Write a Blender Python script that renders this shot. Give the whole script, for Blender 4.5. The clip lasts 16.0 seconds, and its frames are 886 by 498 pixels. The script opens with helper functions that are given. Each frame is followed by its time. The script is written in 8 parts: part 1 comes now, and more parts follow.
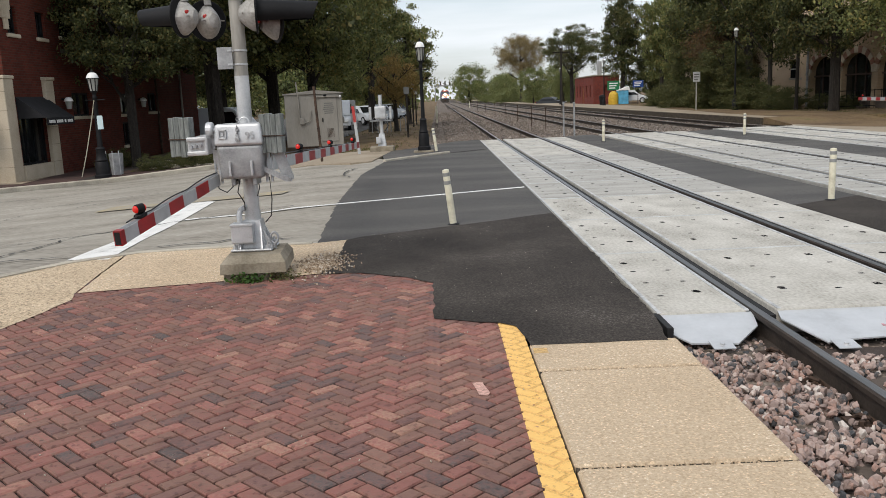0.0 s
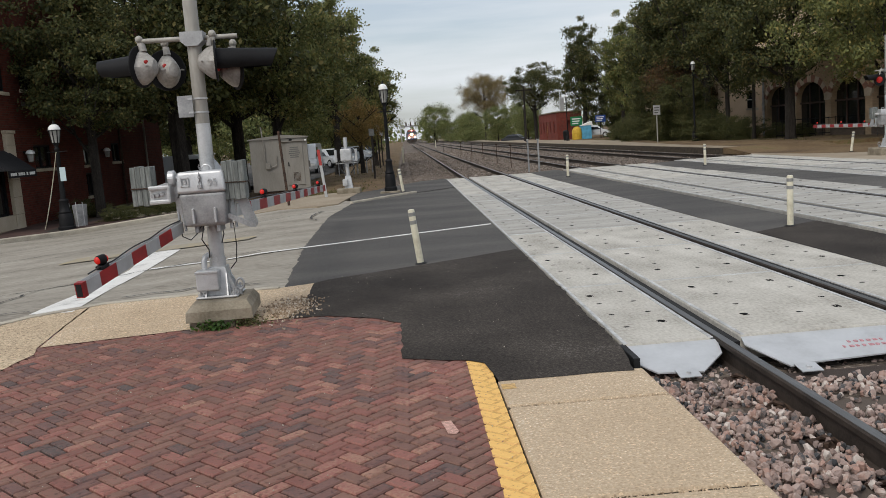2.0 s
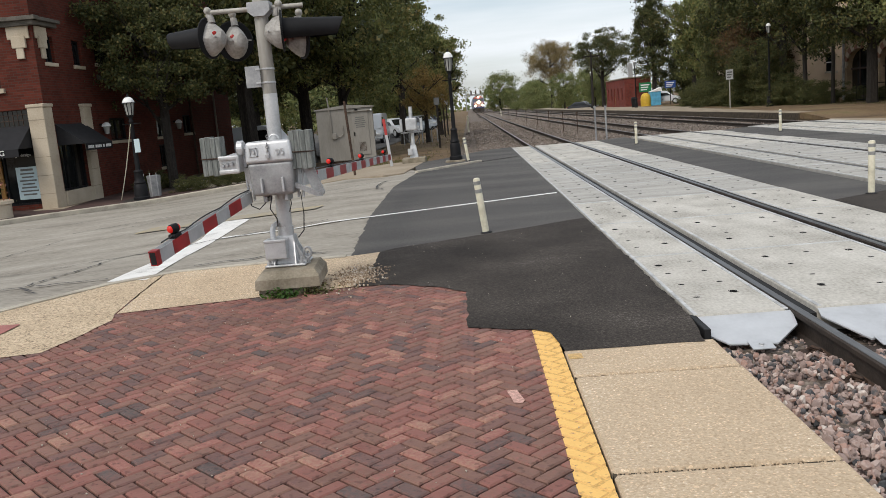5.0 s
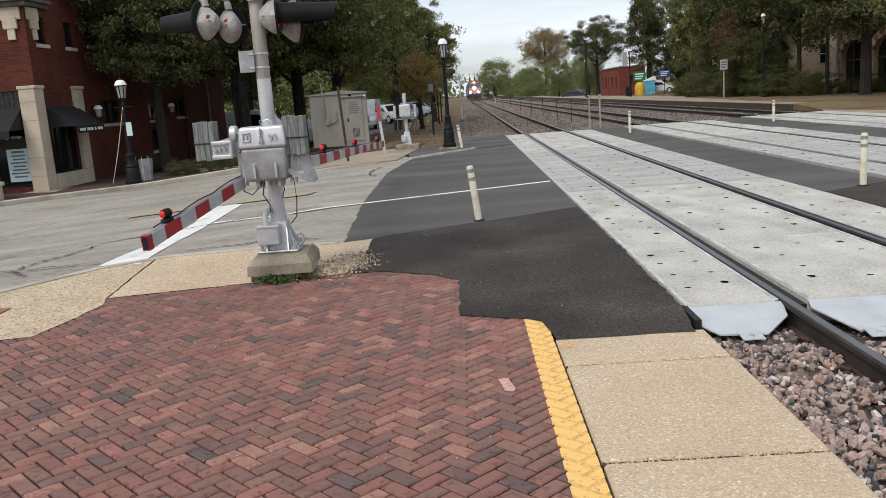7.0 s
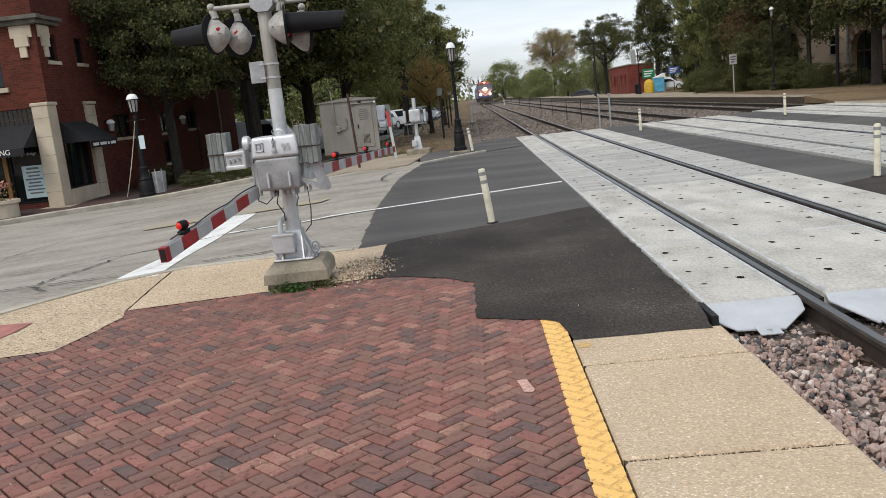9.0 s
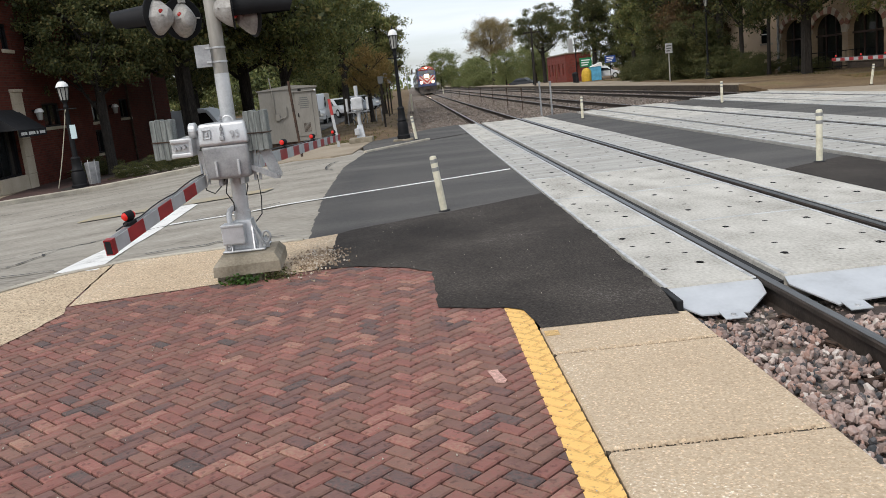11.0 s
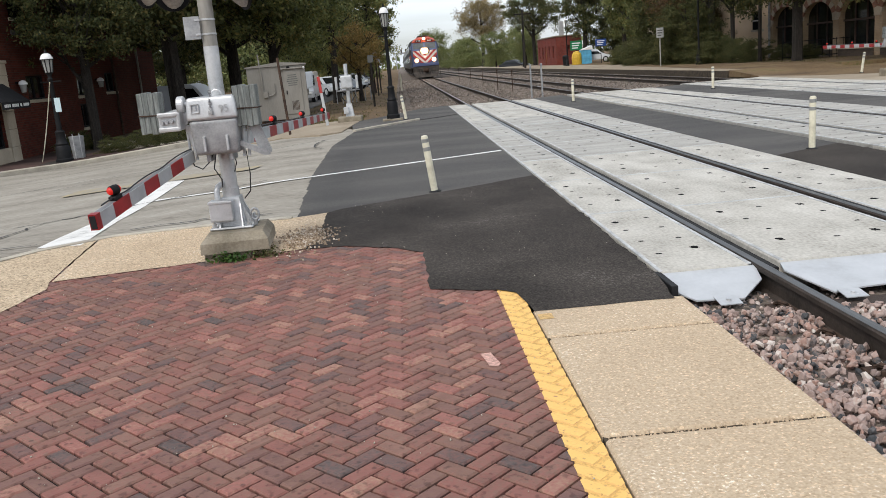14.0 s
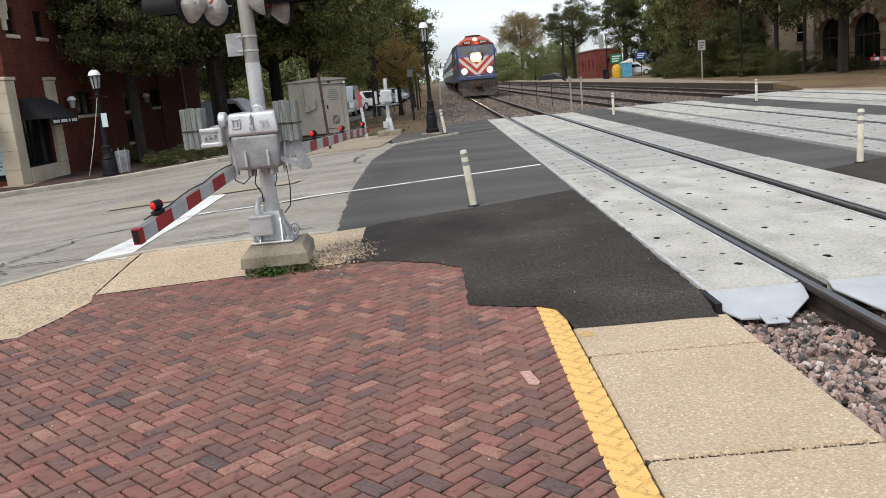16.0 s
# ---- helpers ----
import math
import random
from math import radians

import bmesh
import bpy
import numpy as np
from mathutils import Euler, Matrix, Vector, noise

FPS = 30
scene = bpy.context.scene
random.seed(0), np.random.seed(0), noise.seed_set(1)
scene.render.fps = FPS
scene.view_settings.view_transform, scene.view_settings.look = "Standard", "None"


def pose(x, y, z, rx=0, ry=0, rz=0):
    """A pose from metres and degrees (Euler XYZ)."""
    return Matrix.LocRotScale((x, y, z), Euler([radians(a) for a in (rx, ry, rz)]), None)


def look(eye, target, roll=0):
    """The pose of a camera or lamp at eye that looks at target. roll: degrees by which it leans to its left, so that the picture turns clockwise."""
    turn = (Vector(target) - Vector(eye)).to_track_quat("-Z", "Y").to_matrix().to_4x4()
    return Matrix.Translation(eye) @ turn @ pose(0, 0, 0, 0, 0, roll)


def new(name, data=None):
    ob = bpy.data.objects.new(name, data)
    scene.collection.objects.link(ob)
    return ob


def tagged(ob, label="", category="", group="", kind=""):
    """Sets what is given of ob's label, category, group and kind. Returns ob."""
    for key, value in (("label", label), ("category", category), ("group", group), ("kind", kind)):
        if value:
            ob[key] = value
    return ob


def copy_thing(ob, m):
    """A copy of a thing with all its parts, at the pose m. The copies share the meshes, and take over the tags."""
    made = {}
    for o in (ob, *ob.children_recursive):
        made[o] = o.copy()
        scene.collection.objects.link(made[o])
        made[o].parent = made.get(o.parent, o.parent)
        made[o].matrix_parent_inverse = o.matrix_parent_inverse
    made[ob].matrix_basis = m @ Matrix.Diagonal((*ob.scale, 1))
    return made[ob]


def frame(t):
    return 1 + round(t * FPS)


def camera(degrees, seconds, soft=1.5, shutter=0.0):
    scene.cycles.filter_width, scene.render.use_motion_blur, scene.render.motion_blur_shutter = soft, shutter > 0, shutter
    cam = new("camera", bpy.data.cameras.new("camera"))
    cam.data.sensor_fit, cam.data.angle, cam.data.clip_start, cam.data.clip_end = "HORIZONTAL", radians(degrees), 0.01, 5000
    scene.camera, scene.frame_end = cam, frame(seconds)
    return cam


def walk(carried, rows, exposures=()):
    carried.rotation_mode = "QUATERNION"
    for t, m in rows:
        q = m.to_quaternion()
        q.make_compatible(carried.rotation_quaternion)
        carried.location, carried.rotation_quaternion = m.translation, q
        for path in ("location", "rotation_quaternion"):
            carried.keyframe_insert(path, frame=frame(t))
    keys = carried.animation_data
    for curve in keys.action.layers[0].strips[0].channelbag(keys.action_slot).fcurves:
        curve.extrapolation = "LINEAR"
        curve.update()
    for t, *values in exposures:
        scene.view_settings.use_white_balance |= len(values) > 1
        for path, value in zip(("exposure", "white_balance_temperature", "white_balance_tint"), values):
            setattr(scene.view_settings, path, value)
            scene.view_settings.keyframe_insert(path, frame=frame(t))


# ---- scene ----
cam = camera(55.9, 16.0, soft=0.62)
PATH = [
    (0, (-0.241, 0.701, 1.524), (-0.243, 2.669, 1.17), -2.4),
    (0.5, (-0.222, 0.685, 1.52), (-0.25, 2.656, 1.178), -3.5),
    (1, (-0.211, 0.666, 1.528), (-0.232, 2.641, 1.212), -4.5),
    (1.5, (-0.204, 0.656, 1.527), (-0.159, 2.636, 1.249), -4.5),
    (2, (-0.199, 0.675, 1.526), (-0.126, 2.656, 1.26), -4.2),
    (2.5, (-0.203, 0.682, 1.524), (-0.153, 2.662, 1.243), -4.2),
    (3, (-0.202, 0.699, 1.532), (-0.163, 2.678, 1.241), -3.9),
    (3.5, (-0.209, 0.699, 1.527), (-0.184, 2.678, 1.238), -3.4),
    (4, (-0.205, 0.703, 1.521), (-0.255, 2.68, 1.222), -4.3),
    (4.2, (-0.2, 0.71, 1.514), (-0.278, 2.683, 1.202), -4.8),
    (6.5, (-0.208, 0.693, 1.524), (-0.301, 2.662, 1.185), -4.9),
    (7, (-0.205, 0.703, 1.524), (-0.277, 2.669, 1.166), -4.2),
    (7.5, (-0.2, 0.684, 1.525), (-0.282, 2.648, 1.155), -5.0),
    (8, (-0.205, 0.686, 1.526), (-0.339, 2.646, 1.151), -5.9),
    (8.5, (-0.206, 0.692, 1.524), (-0.353, 2.652, 1.157), -6.5),
    (9, (-0.214, 0.675, 1.531), (-0.317, 2.642, 1.184), -6.0),
    (9.5, (-0.228, 0.698, 1.531), (-0.273, 2.666, 1.18), -6.2),
    (10, (-0.306, 0.733, 1.528), (-0.299, 2.699, 1.159), -6.5),
    (10.2, (-0.325, 0.746, 1.523), (-0.3, 2.711, 1.149), -6.5),
    (12.5, (-0.394, 0.912, 1.509), (-0.357, 2.871, 1.109), -5.7),
    (13, (-0.408, 0.902, 1.505), (-0.365, 2.861, 1.101), -5.7),
    (13.5, (-0.404, 0.905, 1.494), (-0.341, 2.859, 1.072), -5.4),
    (14, (-0.402, 0.908, 1.492), (-0.337, 2.86, 1.059), -4.9),
    (14.5, (-0.402, 0.925, 1.494), (-0.388, 2.877, 1.061), -5.7),
    (15, (-0.403, 0.935, 1.499), (-0.396, 2.892, 1.082), -6.1),
    (15.5, (-0.406, 0.948, 1.498), (-0.426, 2.908, 1.1), -5.5),
    (16, (-0.402, 0.944, 1.5), (-0.426, 2.905, 1.106), -5.2),
]
EXPOSURE = [(0, 0.26, 6650, 10), (0.5, 0.28, 6700, 10), (1.5, 0.26, 6650, 10), (2.0, -0.02, 6650, 10), (2.6, -0.02, 6750, 10), (3.5, 0.10, 6900, 10), (4.2, 0.18, 6800, 10), (7.0, 0.28, 6520, 10), (10.0, 0.31, 6520, 10), (12.5, 0.37, 6500, 10), (16.0, 0.40, 6500, 10)]
walk(cam, [(t, look(eye, target, roll)) for t, eye, target, roll in PATH], EXPOSURE)

# ---- light ----
world = bpy.data.worlds.new("overcast_sky")
scene.world = world
world.use_nodes = True
wn, wl = world.node_tree.nodes, world.node_tree.links
wn.clear()
w_out, w_bg = wn.new("ShaderNodeOutputWorld"), wn.new("ShaderNodeBackground")
w_sky, w_mix = wn.new("ShaderNodeTexSky"), wn.new("ShaderNodeMixRGB")
w_tc, w_map, w_noise, w_ramp = (wn.new("ShaderNodeTexCoord"), wn.new("ShaderNodeMapping"), wn.new("ShaderNodeTexNoise"), wn.new("ShaderNodeValToRGB"))
w_sky.sky_type = "NISHITA"
w_sky.sun_disc = False
w_sky.sun_elevation, w_sky.sun_rotation = radians(48), radians(215)
w_sky.air_density, w_sky.dust_density, w_sky.ozone_density = 1.0, 2.0, 1.2
w_map.inputs["Scale"].default_value = (1.1, 1.1, 11.0)
w_noise.inputs["Scale"].default_value = 2.2
w_noise.inputs["Detail"].default_value = 6
w_ramp.color_ramp.elements[0].position, w_ramp.color_ramp.elements[0].color = 0.36, (0.40, 0.40, 0.40, 1)
w_ramp.color_ramp.elements[1].position, w_ramp.color_ramp.elements[1].color = 0.66, (0.97, 0.97, 0.97, 1)
w_mix.inputs["Color2"].default_value = (6.9, 7.35, 7.9, 1)
w_bg.inputs["Strength"].default_value = 0.115
wl.new(w_tc.outputs["Generated"], w_map.inputs["Vector"])
wl.new(w_map.outputs["Vector"], w_noise.inputs["Vector"])
wl.new(w_noise.outputs["Fac"], w_ramp.inputs["Fac"])
wl.new(w_ramp.outputs["Color"], w_mix.inputs["Fac"])
wl.new(w_sky.outputs["Color"], w_mix.inputs["Color1"])
wl.new(w_mix.outputs["Color"], w_bg.inputs["Color"])
wl.new(w_bg.outputs["Background"], w_out.inputs["Surface"])
sun = new("sun", bpy.data.lights.new("sun", "SUN"))
sun.data.energy, sun.data.angle, sun.data.color = 1.6, radians(25), (1.0, 0.96, 0.9)
sun.matrix_basis = look((-20, -28, 40), (0, 0, 0))


# ---- materials ----
def material(name, stops, rough=0.8, metal=0.0, scale=6.0, fine=60.0, bump=0.15, vary=0.25, island="", spec=0.4, emit=None, coord="Object", bump_dist=0.01, streak=None, coarse=1.0, spread=(0.42, 0.9, -0.16)):
    """A surface whose colour runs through stops with coarse and fine noise; island: 'object' or 'island' adds a change from piece to piece."""
    m = bpy.data.materials.new(name)
    m.use_nodes = True
    n, l = m.node_tree.nodes, m.node_tree.links
    b = n["Principled BSDF"]
    tc = n.new("ShaderNodeTexCoord")
    src = n.new("ShaderNodeNewGeometry").outputs["Position"] if coord == "World" else tc.outputs[coord]
    if streak:
        mp = n.new("ShaderNodeMapping")
        mp.inputs["Scale"].default_value = streak
        l.new(src, mp.inputs["Vector"])
        src = mp.outputs["Vector"]
    a, f = n.new("ShaderNodeTexNoise"), n.new("ShaderNodeTexNoise")
    a.inputs["Scale"].default_value, a.inputs["Detail"].default_value = scale, 5
    f.inputs["Scale"].default_value, f.inputs["Detail"].default_value = fine, 3
    l.new(src, a.inputs["Vector"]), l.new(src, f.inputs["Vector"])
    mix = n.new("ShaderNodeMath")
    mix.operation = "MULTIPLY_ADD"
    mix.inputs[1].default_value = vary
    l.new(f.outputs["Fac"], mix.inputs[0])
    base = n.new("ShaderNodeMath")
    base.operation = "MULTIPLY_ADD"
    base.inputs[1].default_value, base.inputs[2].default_value = coarse, (1 - coarse) / 2 - vary / 2
    l.new(a.outputs["Fac"], base.inputs[0])
    l.new(base.outputs[0], mix.inputs[2])
    fac = mix.outputs[0]
    if island:
        r = n.new("ShaderNodeObjectInfo").outputs["Random"] if island == "object" else n.new("ShaderNodeNewGeometry").outputs["Random Per Island"]
        add = n.new("ShaderNodeMath")
        add.operation = "MULTIPLY_ADD"
        add.inputs[1].default_value = spread[0]
        l.new(fac, add.inputs[0])
        sc = n.new("ShaderNodeMath")
        sc.operation = "MULTIPLY_ADD"
        sc.inputs[1].default_value, sc.inputs[2].default_value = spread[1], spread[2]
        l.new(r, sc.inputs[0])
        l.new(sc.outputs[0], add.inputs[2])
        fac = add.outputs[0]
    ramp = n.new("ShaderNodeValToRGB")
    els = ramp.color_ramp.elements
    while len(els) < len(stops):
        els.new(0.5)
    for e, (p, c) in zip(els, stops):
        e.position, e.color = p, (*c, 1)
    l.new(fac, ramp.inputs["Fac"])
    l.new(ramp.outputs["Color"], b.inputs["Base Color"])
    b.inputs["Roughness"].default_value, b.inputs["Metallic"].default_value = rough, metal
    b.inputs["Specular IOR Level"].default_value = spec
    if bump:
        bp = n.new("ShaderNodeBump")
        bp.inputs["Strength"].default_value, bp.inputs["Distance"].default_value = bump, bump_dist
        l.new(f.outputs["Fac"], bp.inputs["Height"])
        l.new(bp.outputs["Normal"], b.inputs["Normal"])
    if emit:
        b.inputs["Emission Color"].default_value, b.inputs["Emission Strength"].default_value = (*emit[0], 1), emit[1]
    return m


def two(c, k=0.25):
    """Three stops round one colour, darker and lighter by the part k."""
    return [(0.3, tuple(v * (1 - k) for v in c)), (0.5, c), (0.72, tuple(min(1, v * (1 + k)) for v in c))]


BRICK_STOPS = [(0.06, (0.073, 0.066, 0.065)), (0.15, (0.111, 0.081, 0.074)), (0.28, (0.176, 0.091, 0.078)), (0.42, (0.194, 0.108, 0.082)), (0.56, (0.236, 0.098, 0.080)), (0.70, (0.213, 0.121, 0.092)), (0.82, (0.279, 0.114, 0.094)), (0.95, (0.330, 0.192, 0.137))]


def paver_material(name, island):
    """Red clay pavers, dirty in spots, with the yellow line of paint that crosses those along the edge."""
    m = material(name, BRICK_STOPS, rough=0.8, scale=3, fine=48, bump=0.8, vary=1.1, spread=(0.30, 0.74, 0.02), island=island, coord="World", bump_dist=0.004)
    n, l = m.node_tree.nodes, m.node_tree.links
    b = n["Principled BSDF"]
    old = b.inputs["Base Color"].links[0].from_socket
    pos, sep = n.new("ShaderNodeNewGeometry"), n.new("ShaderNodeSeparateXYZ")
    l.new(pos.outputs["Position"], sep.inputs[0])
    wob = n.new("ShaderNodeTexNoise")
    wob.inputs["Scale"].default_value = 14
    l.new(pos.outputs["Position"], wob.inputs["Vector"])
    ma = n.new("ShaderNodeMath")
    ma.operation = "MULTIPLY_ADD"
    ma.inputs[1].default_value = 0.008
    l.new(wob.outputs["Fac"], ma.inputs[0]), l.new(sep.outputs["X"], ma.inputs[2])
    gt = n.new("ShaderNodeMath")
    gt.operation = "GREATER_THAN"
    gt.inputs[1].default_value = 0.112
    l.new(ma.outputs[0], gt.inputs[0])
    wear = n.new("ShaderNodeTexNoise")
    wear.inputs["Scale"].default_value, wear.inputs["Detail"].default_value = 35, 6
    l.new(pos.outputs["Position"], wear.inputs["Vector"])
    wr = n.new("ShaderNodeValToRGB")
    wr.color_ramp.elements[0].position, wr.color_ramp.elements[1].position = 0.26, 0.40
    l.new(wear.outputs["Fac"], wr.inputs["Fac"])
    mu = n.new("ShaderNodeMath")
    mu.operation = "MULTIPLY"
    l.new(gt.outputs[0], mu.inputs[0]), l.new(wr.outputs["Color"], mu.inputs[1])
    up = n.new("ShaderNodeMath")
    up.operation = "MULTIPLY"
    sz = n.new("ShaderNodeSeparateXYZ")
    l.new(pos.outputs["Normal"], sz.inputs[0])
    l.new(mu.outputs[0], up.inputs[0]), l.new(sz.outputs["Z"], up.inputs[1])
    # dark damp spots with shapes of their own
    sp, sr = n.new("ShaderNodeTexVoronoi"), n.new("ShaderNodeValToRGB")
    sp.inputs["Scale"].default_value = 9
    sr.color_ramp.elements[0].position, sr.color_ramp.elements[0].color = 0.07, (0.45, 0.45, 0.45, 1)
    sr.color_ramp.elements[1].position, sr.color_ramp.elements[1].color = 0.12, (1, 1, 1, 1)
    l.new(pos.outputs["Position"], sp.inputs["Vector"]), l.new(sp.outputs["Distance"], sr.inputs["Fac"])
    dk = n.new("ShaderNodeMixRGB")
    dk.blend_type = "MULTIPLY"
    dk.inputs["Fac"].default_value = 0.8
    l.new(old, dk.inputs["Color1"]), l.new(sr.outputs["Color"], dk.inputs["Color2"])
    # blotches of grime, two sizes
    for size, lo, hi, dark in ((26, 0.57, 0.66, 0.58), (5.5, 0.50, 0.72, 0.74)):
        gn, gr, gm = n.new("ShaderNodeTexNoise"), n.new("ShaderNodeValToRGB"), n.new("ShaderNodeMixRGB")
        gn.inputs["Scale"].default_value, gn.inputs["Detail"].default_value = size, 4
        gr.color_ramp.elements[0].position, gr.color_ramp.elements[0].color = lo, (1, 1, 1, 1)
        gr.color_ramp.elements[1].position, gr.color_ramp.elements[1].color = hi, (dark, dark * 0.96, dark * 0.97, 1)
        gm.blend_type = "MULTIPLY"
        gm.inputs["Fac"].default_value = 0.85
        l.new(pos.outputs["Position"], gn.inputs["Vector"]), l.new(gn.outputs["Fac"], gr.inputs["Fac"])
        l.new(dk.outputs["Color"], gm.inputs["Color1"]), l.new(gr.outputs["Color"], gm.inputs["Color2"])
        dk = gm
    mix = n.new("ShaderNodeMixRGB")
    mix.inputs["Color2"].default_value = (0.80, 0.49, 0.155, 1)
    l.new(up.outputs[0], mix.inputs["Fac"]), l.new(dk.outputs["Color"], mix.inputs["Color1"])
    l.new(mix.outputs["Color"], b.inputs["Base Color"])
    return m


def pebbled(m, scale, stops):
    """Single pebbles of their own tints, laid over the colour of m."""
    n, l = m.node_tree.nodes, m.node_tree.links
    b = n["Principled BSDF"]
    old = b.inputs["Base Color"].links[0].from_socket
    pos, v, r, mu, bw = n.new("ShaderNodeNewGeometry"), n.new("ShaderNodeTexVoronoi"), n.new("ShaderNodeValToRGB"), n.new("ShaderNodeMixRGB"), n.new("ShaderNodeSeparateColor")
    v.inputs["Scale"].default_value = scale
    l.new(pos.outputs["Position"], v.inputs["Vector"]), l.new(v.outputs["Color"], bw.inputs[0]), l.new(bw.outputs[0], r.inputs["Fac"])
    els = r.color_ramp.elements
    while len(els) < len(stops):
        els.new(0.5)
    for e, (p, c) in zip(els, stops):
        e.position, e.color = p, (*c, 1)
    mu.blend_type = "MULTIPLY"
    mu.inputs["Fac"].default_value = 1
    l.new(old, mu.inputs["Color1"]), l.new(r.outputs["Color"], mu.inputs["Color2"]), l.new(mu.outputs["Color"], b.inputs["Base Color"])
    return m


def brick_wall_material(name, c1, c2, mortar, size=1.0):
    m = bpy.data.materials.new(name)
    m.use_nodes = True
    n, l = m.node_tree.nodes, m.node_tree.links
    b = n["Principled BSDF"]
    g, sep, cmb, addn = n.new("ShaderNodeNewGeometry"), n.new("ShaderNodeSeparateXYZ"), n.new("ShaderNodeCombineXYZ"), n.new("ShaderNodeMath")
    l.new(g.outputs["Position"], sep.inputs[0])
    l.new(sep.outputs["X"], addn.inputs[0]), l.new(sep.outputs["Y"], addn.inputs[1])
    l.new(addn.outputs[0], cmb.inputs["X"]), l.new(sep.outputs["Z"], cmb.inputs["Y"])
    t = n.new("ShaderNodeTexBrick")
    t.inputs["Scale"].default_value = 1.0
    t.inputs["Brick Width"].default_value, t.inputs["Row Height"].default_value, t.inputs["Mortar Size"].default_value = 0.21 * size, 0.076 * size, 0.006 * size
    t.inputs["Color1"].default_value, t.inputs["Color2"].default_value, t.inputs["Mortar"].default_value = (*c1, 1), (*c2, 1), (*mortar, 1)
    l.new(cmb.outputs[0], t.inputs["Vector"])
    ns = n.new("ShaderNodeTexNoise")
    ns.inputs["Scale"].default_value, ns.inputs["Detail"].default_value = 0.9, 6
    l.new(g.outputs["Position"], ns.inputs["Vector"])
    rp = n.new("ShaderNodeValToRGB")
    rp.color_ramp.elements[0].position, rp.color_ramp.elements[0].color = 0.3, (0.72, 0.72, 0.72, 1)
    rp.color_ramp.elements[1].position, rp.color_ramp.elements[1].color = 0.7, (1.1, 1.1, 1.1, 1)
    l.new(ns.outputs["Fac"], rp.inputs["Fac"])
    mu = n.new("ShaderNodeMixRGB")
    mu.blend_type = "MULTIPLY"
    mu.inputs["Fac"].default_value = 1
    l.new(t.outputs["Color"], mu.inputs["Color1"]), l.new(rp.outputs["Color"], mu.inputs["Color2"])
    l.new(mu.outputs["Color"], b.inputs["Base Color"])
    bp = n.new("ShaderNodeBump")
    bp.inputs["Strength"].default_value, bp.inputs["Distance"].default_value, bp.invert = 0.5, 0.01, True
    l.new(t.outputs["Fac"], bp.inputs["Height"]), l.new(bp.outputs["Normal"], b.inputs["Normal"])
    b.inputs["Roughness"].default_value, b.inputs["Specular IOR Level"].default_value = 0.85, 0.2
    return m


def leaf_material(name, stops):
    m = material(name, stops, rough=0.6, scale=0.5, fine=3, bump=0, vary=0.2, island="island", spec=0.25)
    n, l = m.node_tree.nodes, m.node_tree.links
    b = n["Principled BSDF"]
    col = b.inputs["Base Color"].links[0].from_socket
    tr, ad, out = n.new("ShaderNodeBsdfTranslucent"), n.new("ShaderNodeMixShader"), n["Material Output"]
    ad.inputs["Fac"].default_value = 0.3
    l.new(col, tr.inputs["Color"])
    l.new(b.outputs[0], ad.inputs[1]), l.new(tr.outputs[0], ad.inputs[2]), l.new(ad.outputs[0], out.inputs["Surface"])
    return m


def glass_material(name, tint, rough=0.03):
    m = bpy.data.materials.new(name)
    m.use_nodes = True
    b = m.node_tree.nodes["Principled BSDF"]
    b.inputs["Base Color"].default_value, b.inputs["Roughness"].default_value = (*tint, 1), rough
    b.inputs["Transmission Weight"].default_value, b.inputs["IOR"].default_value = 1.0, 1.45
    return m


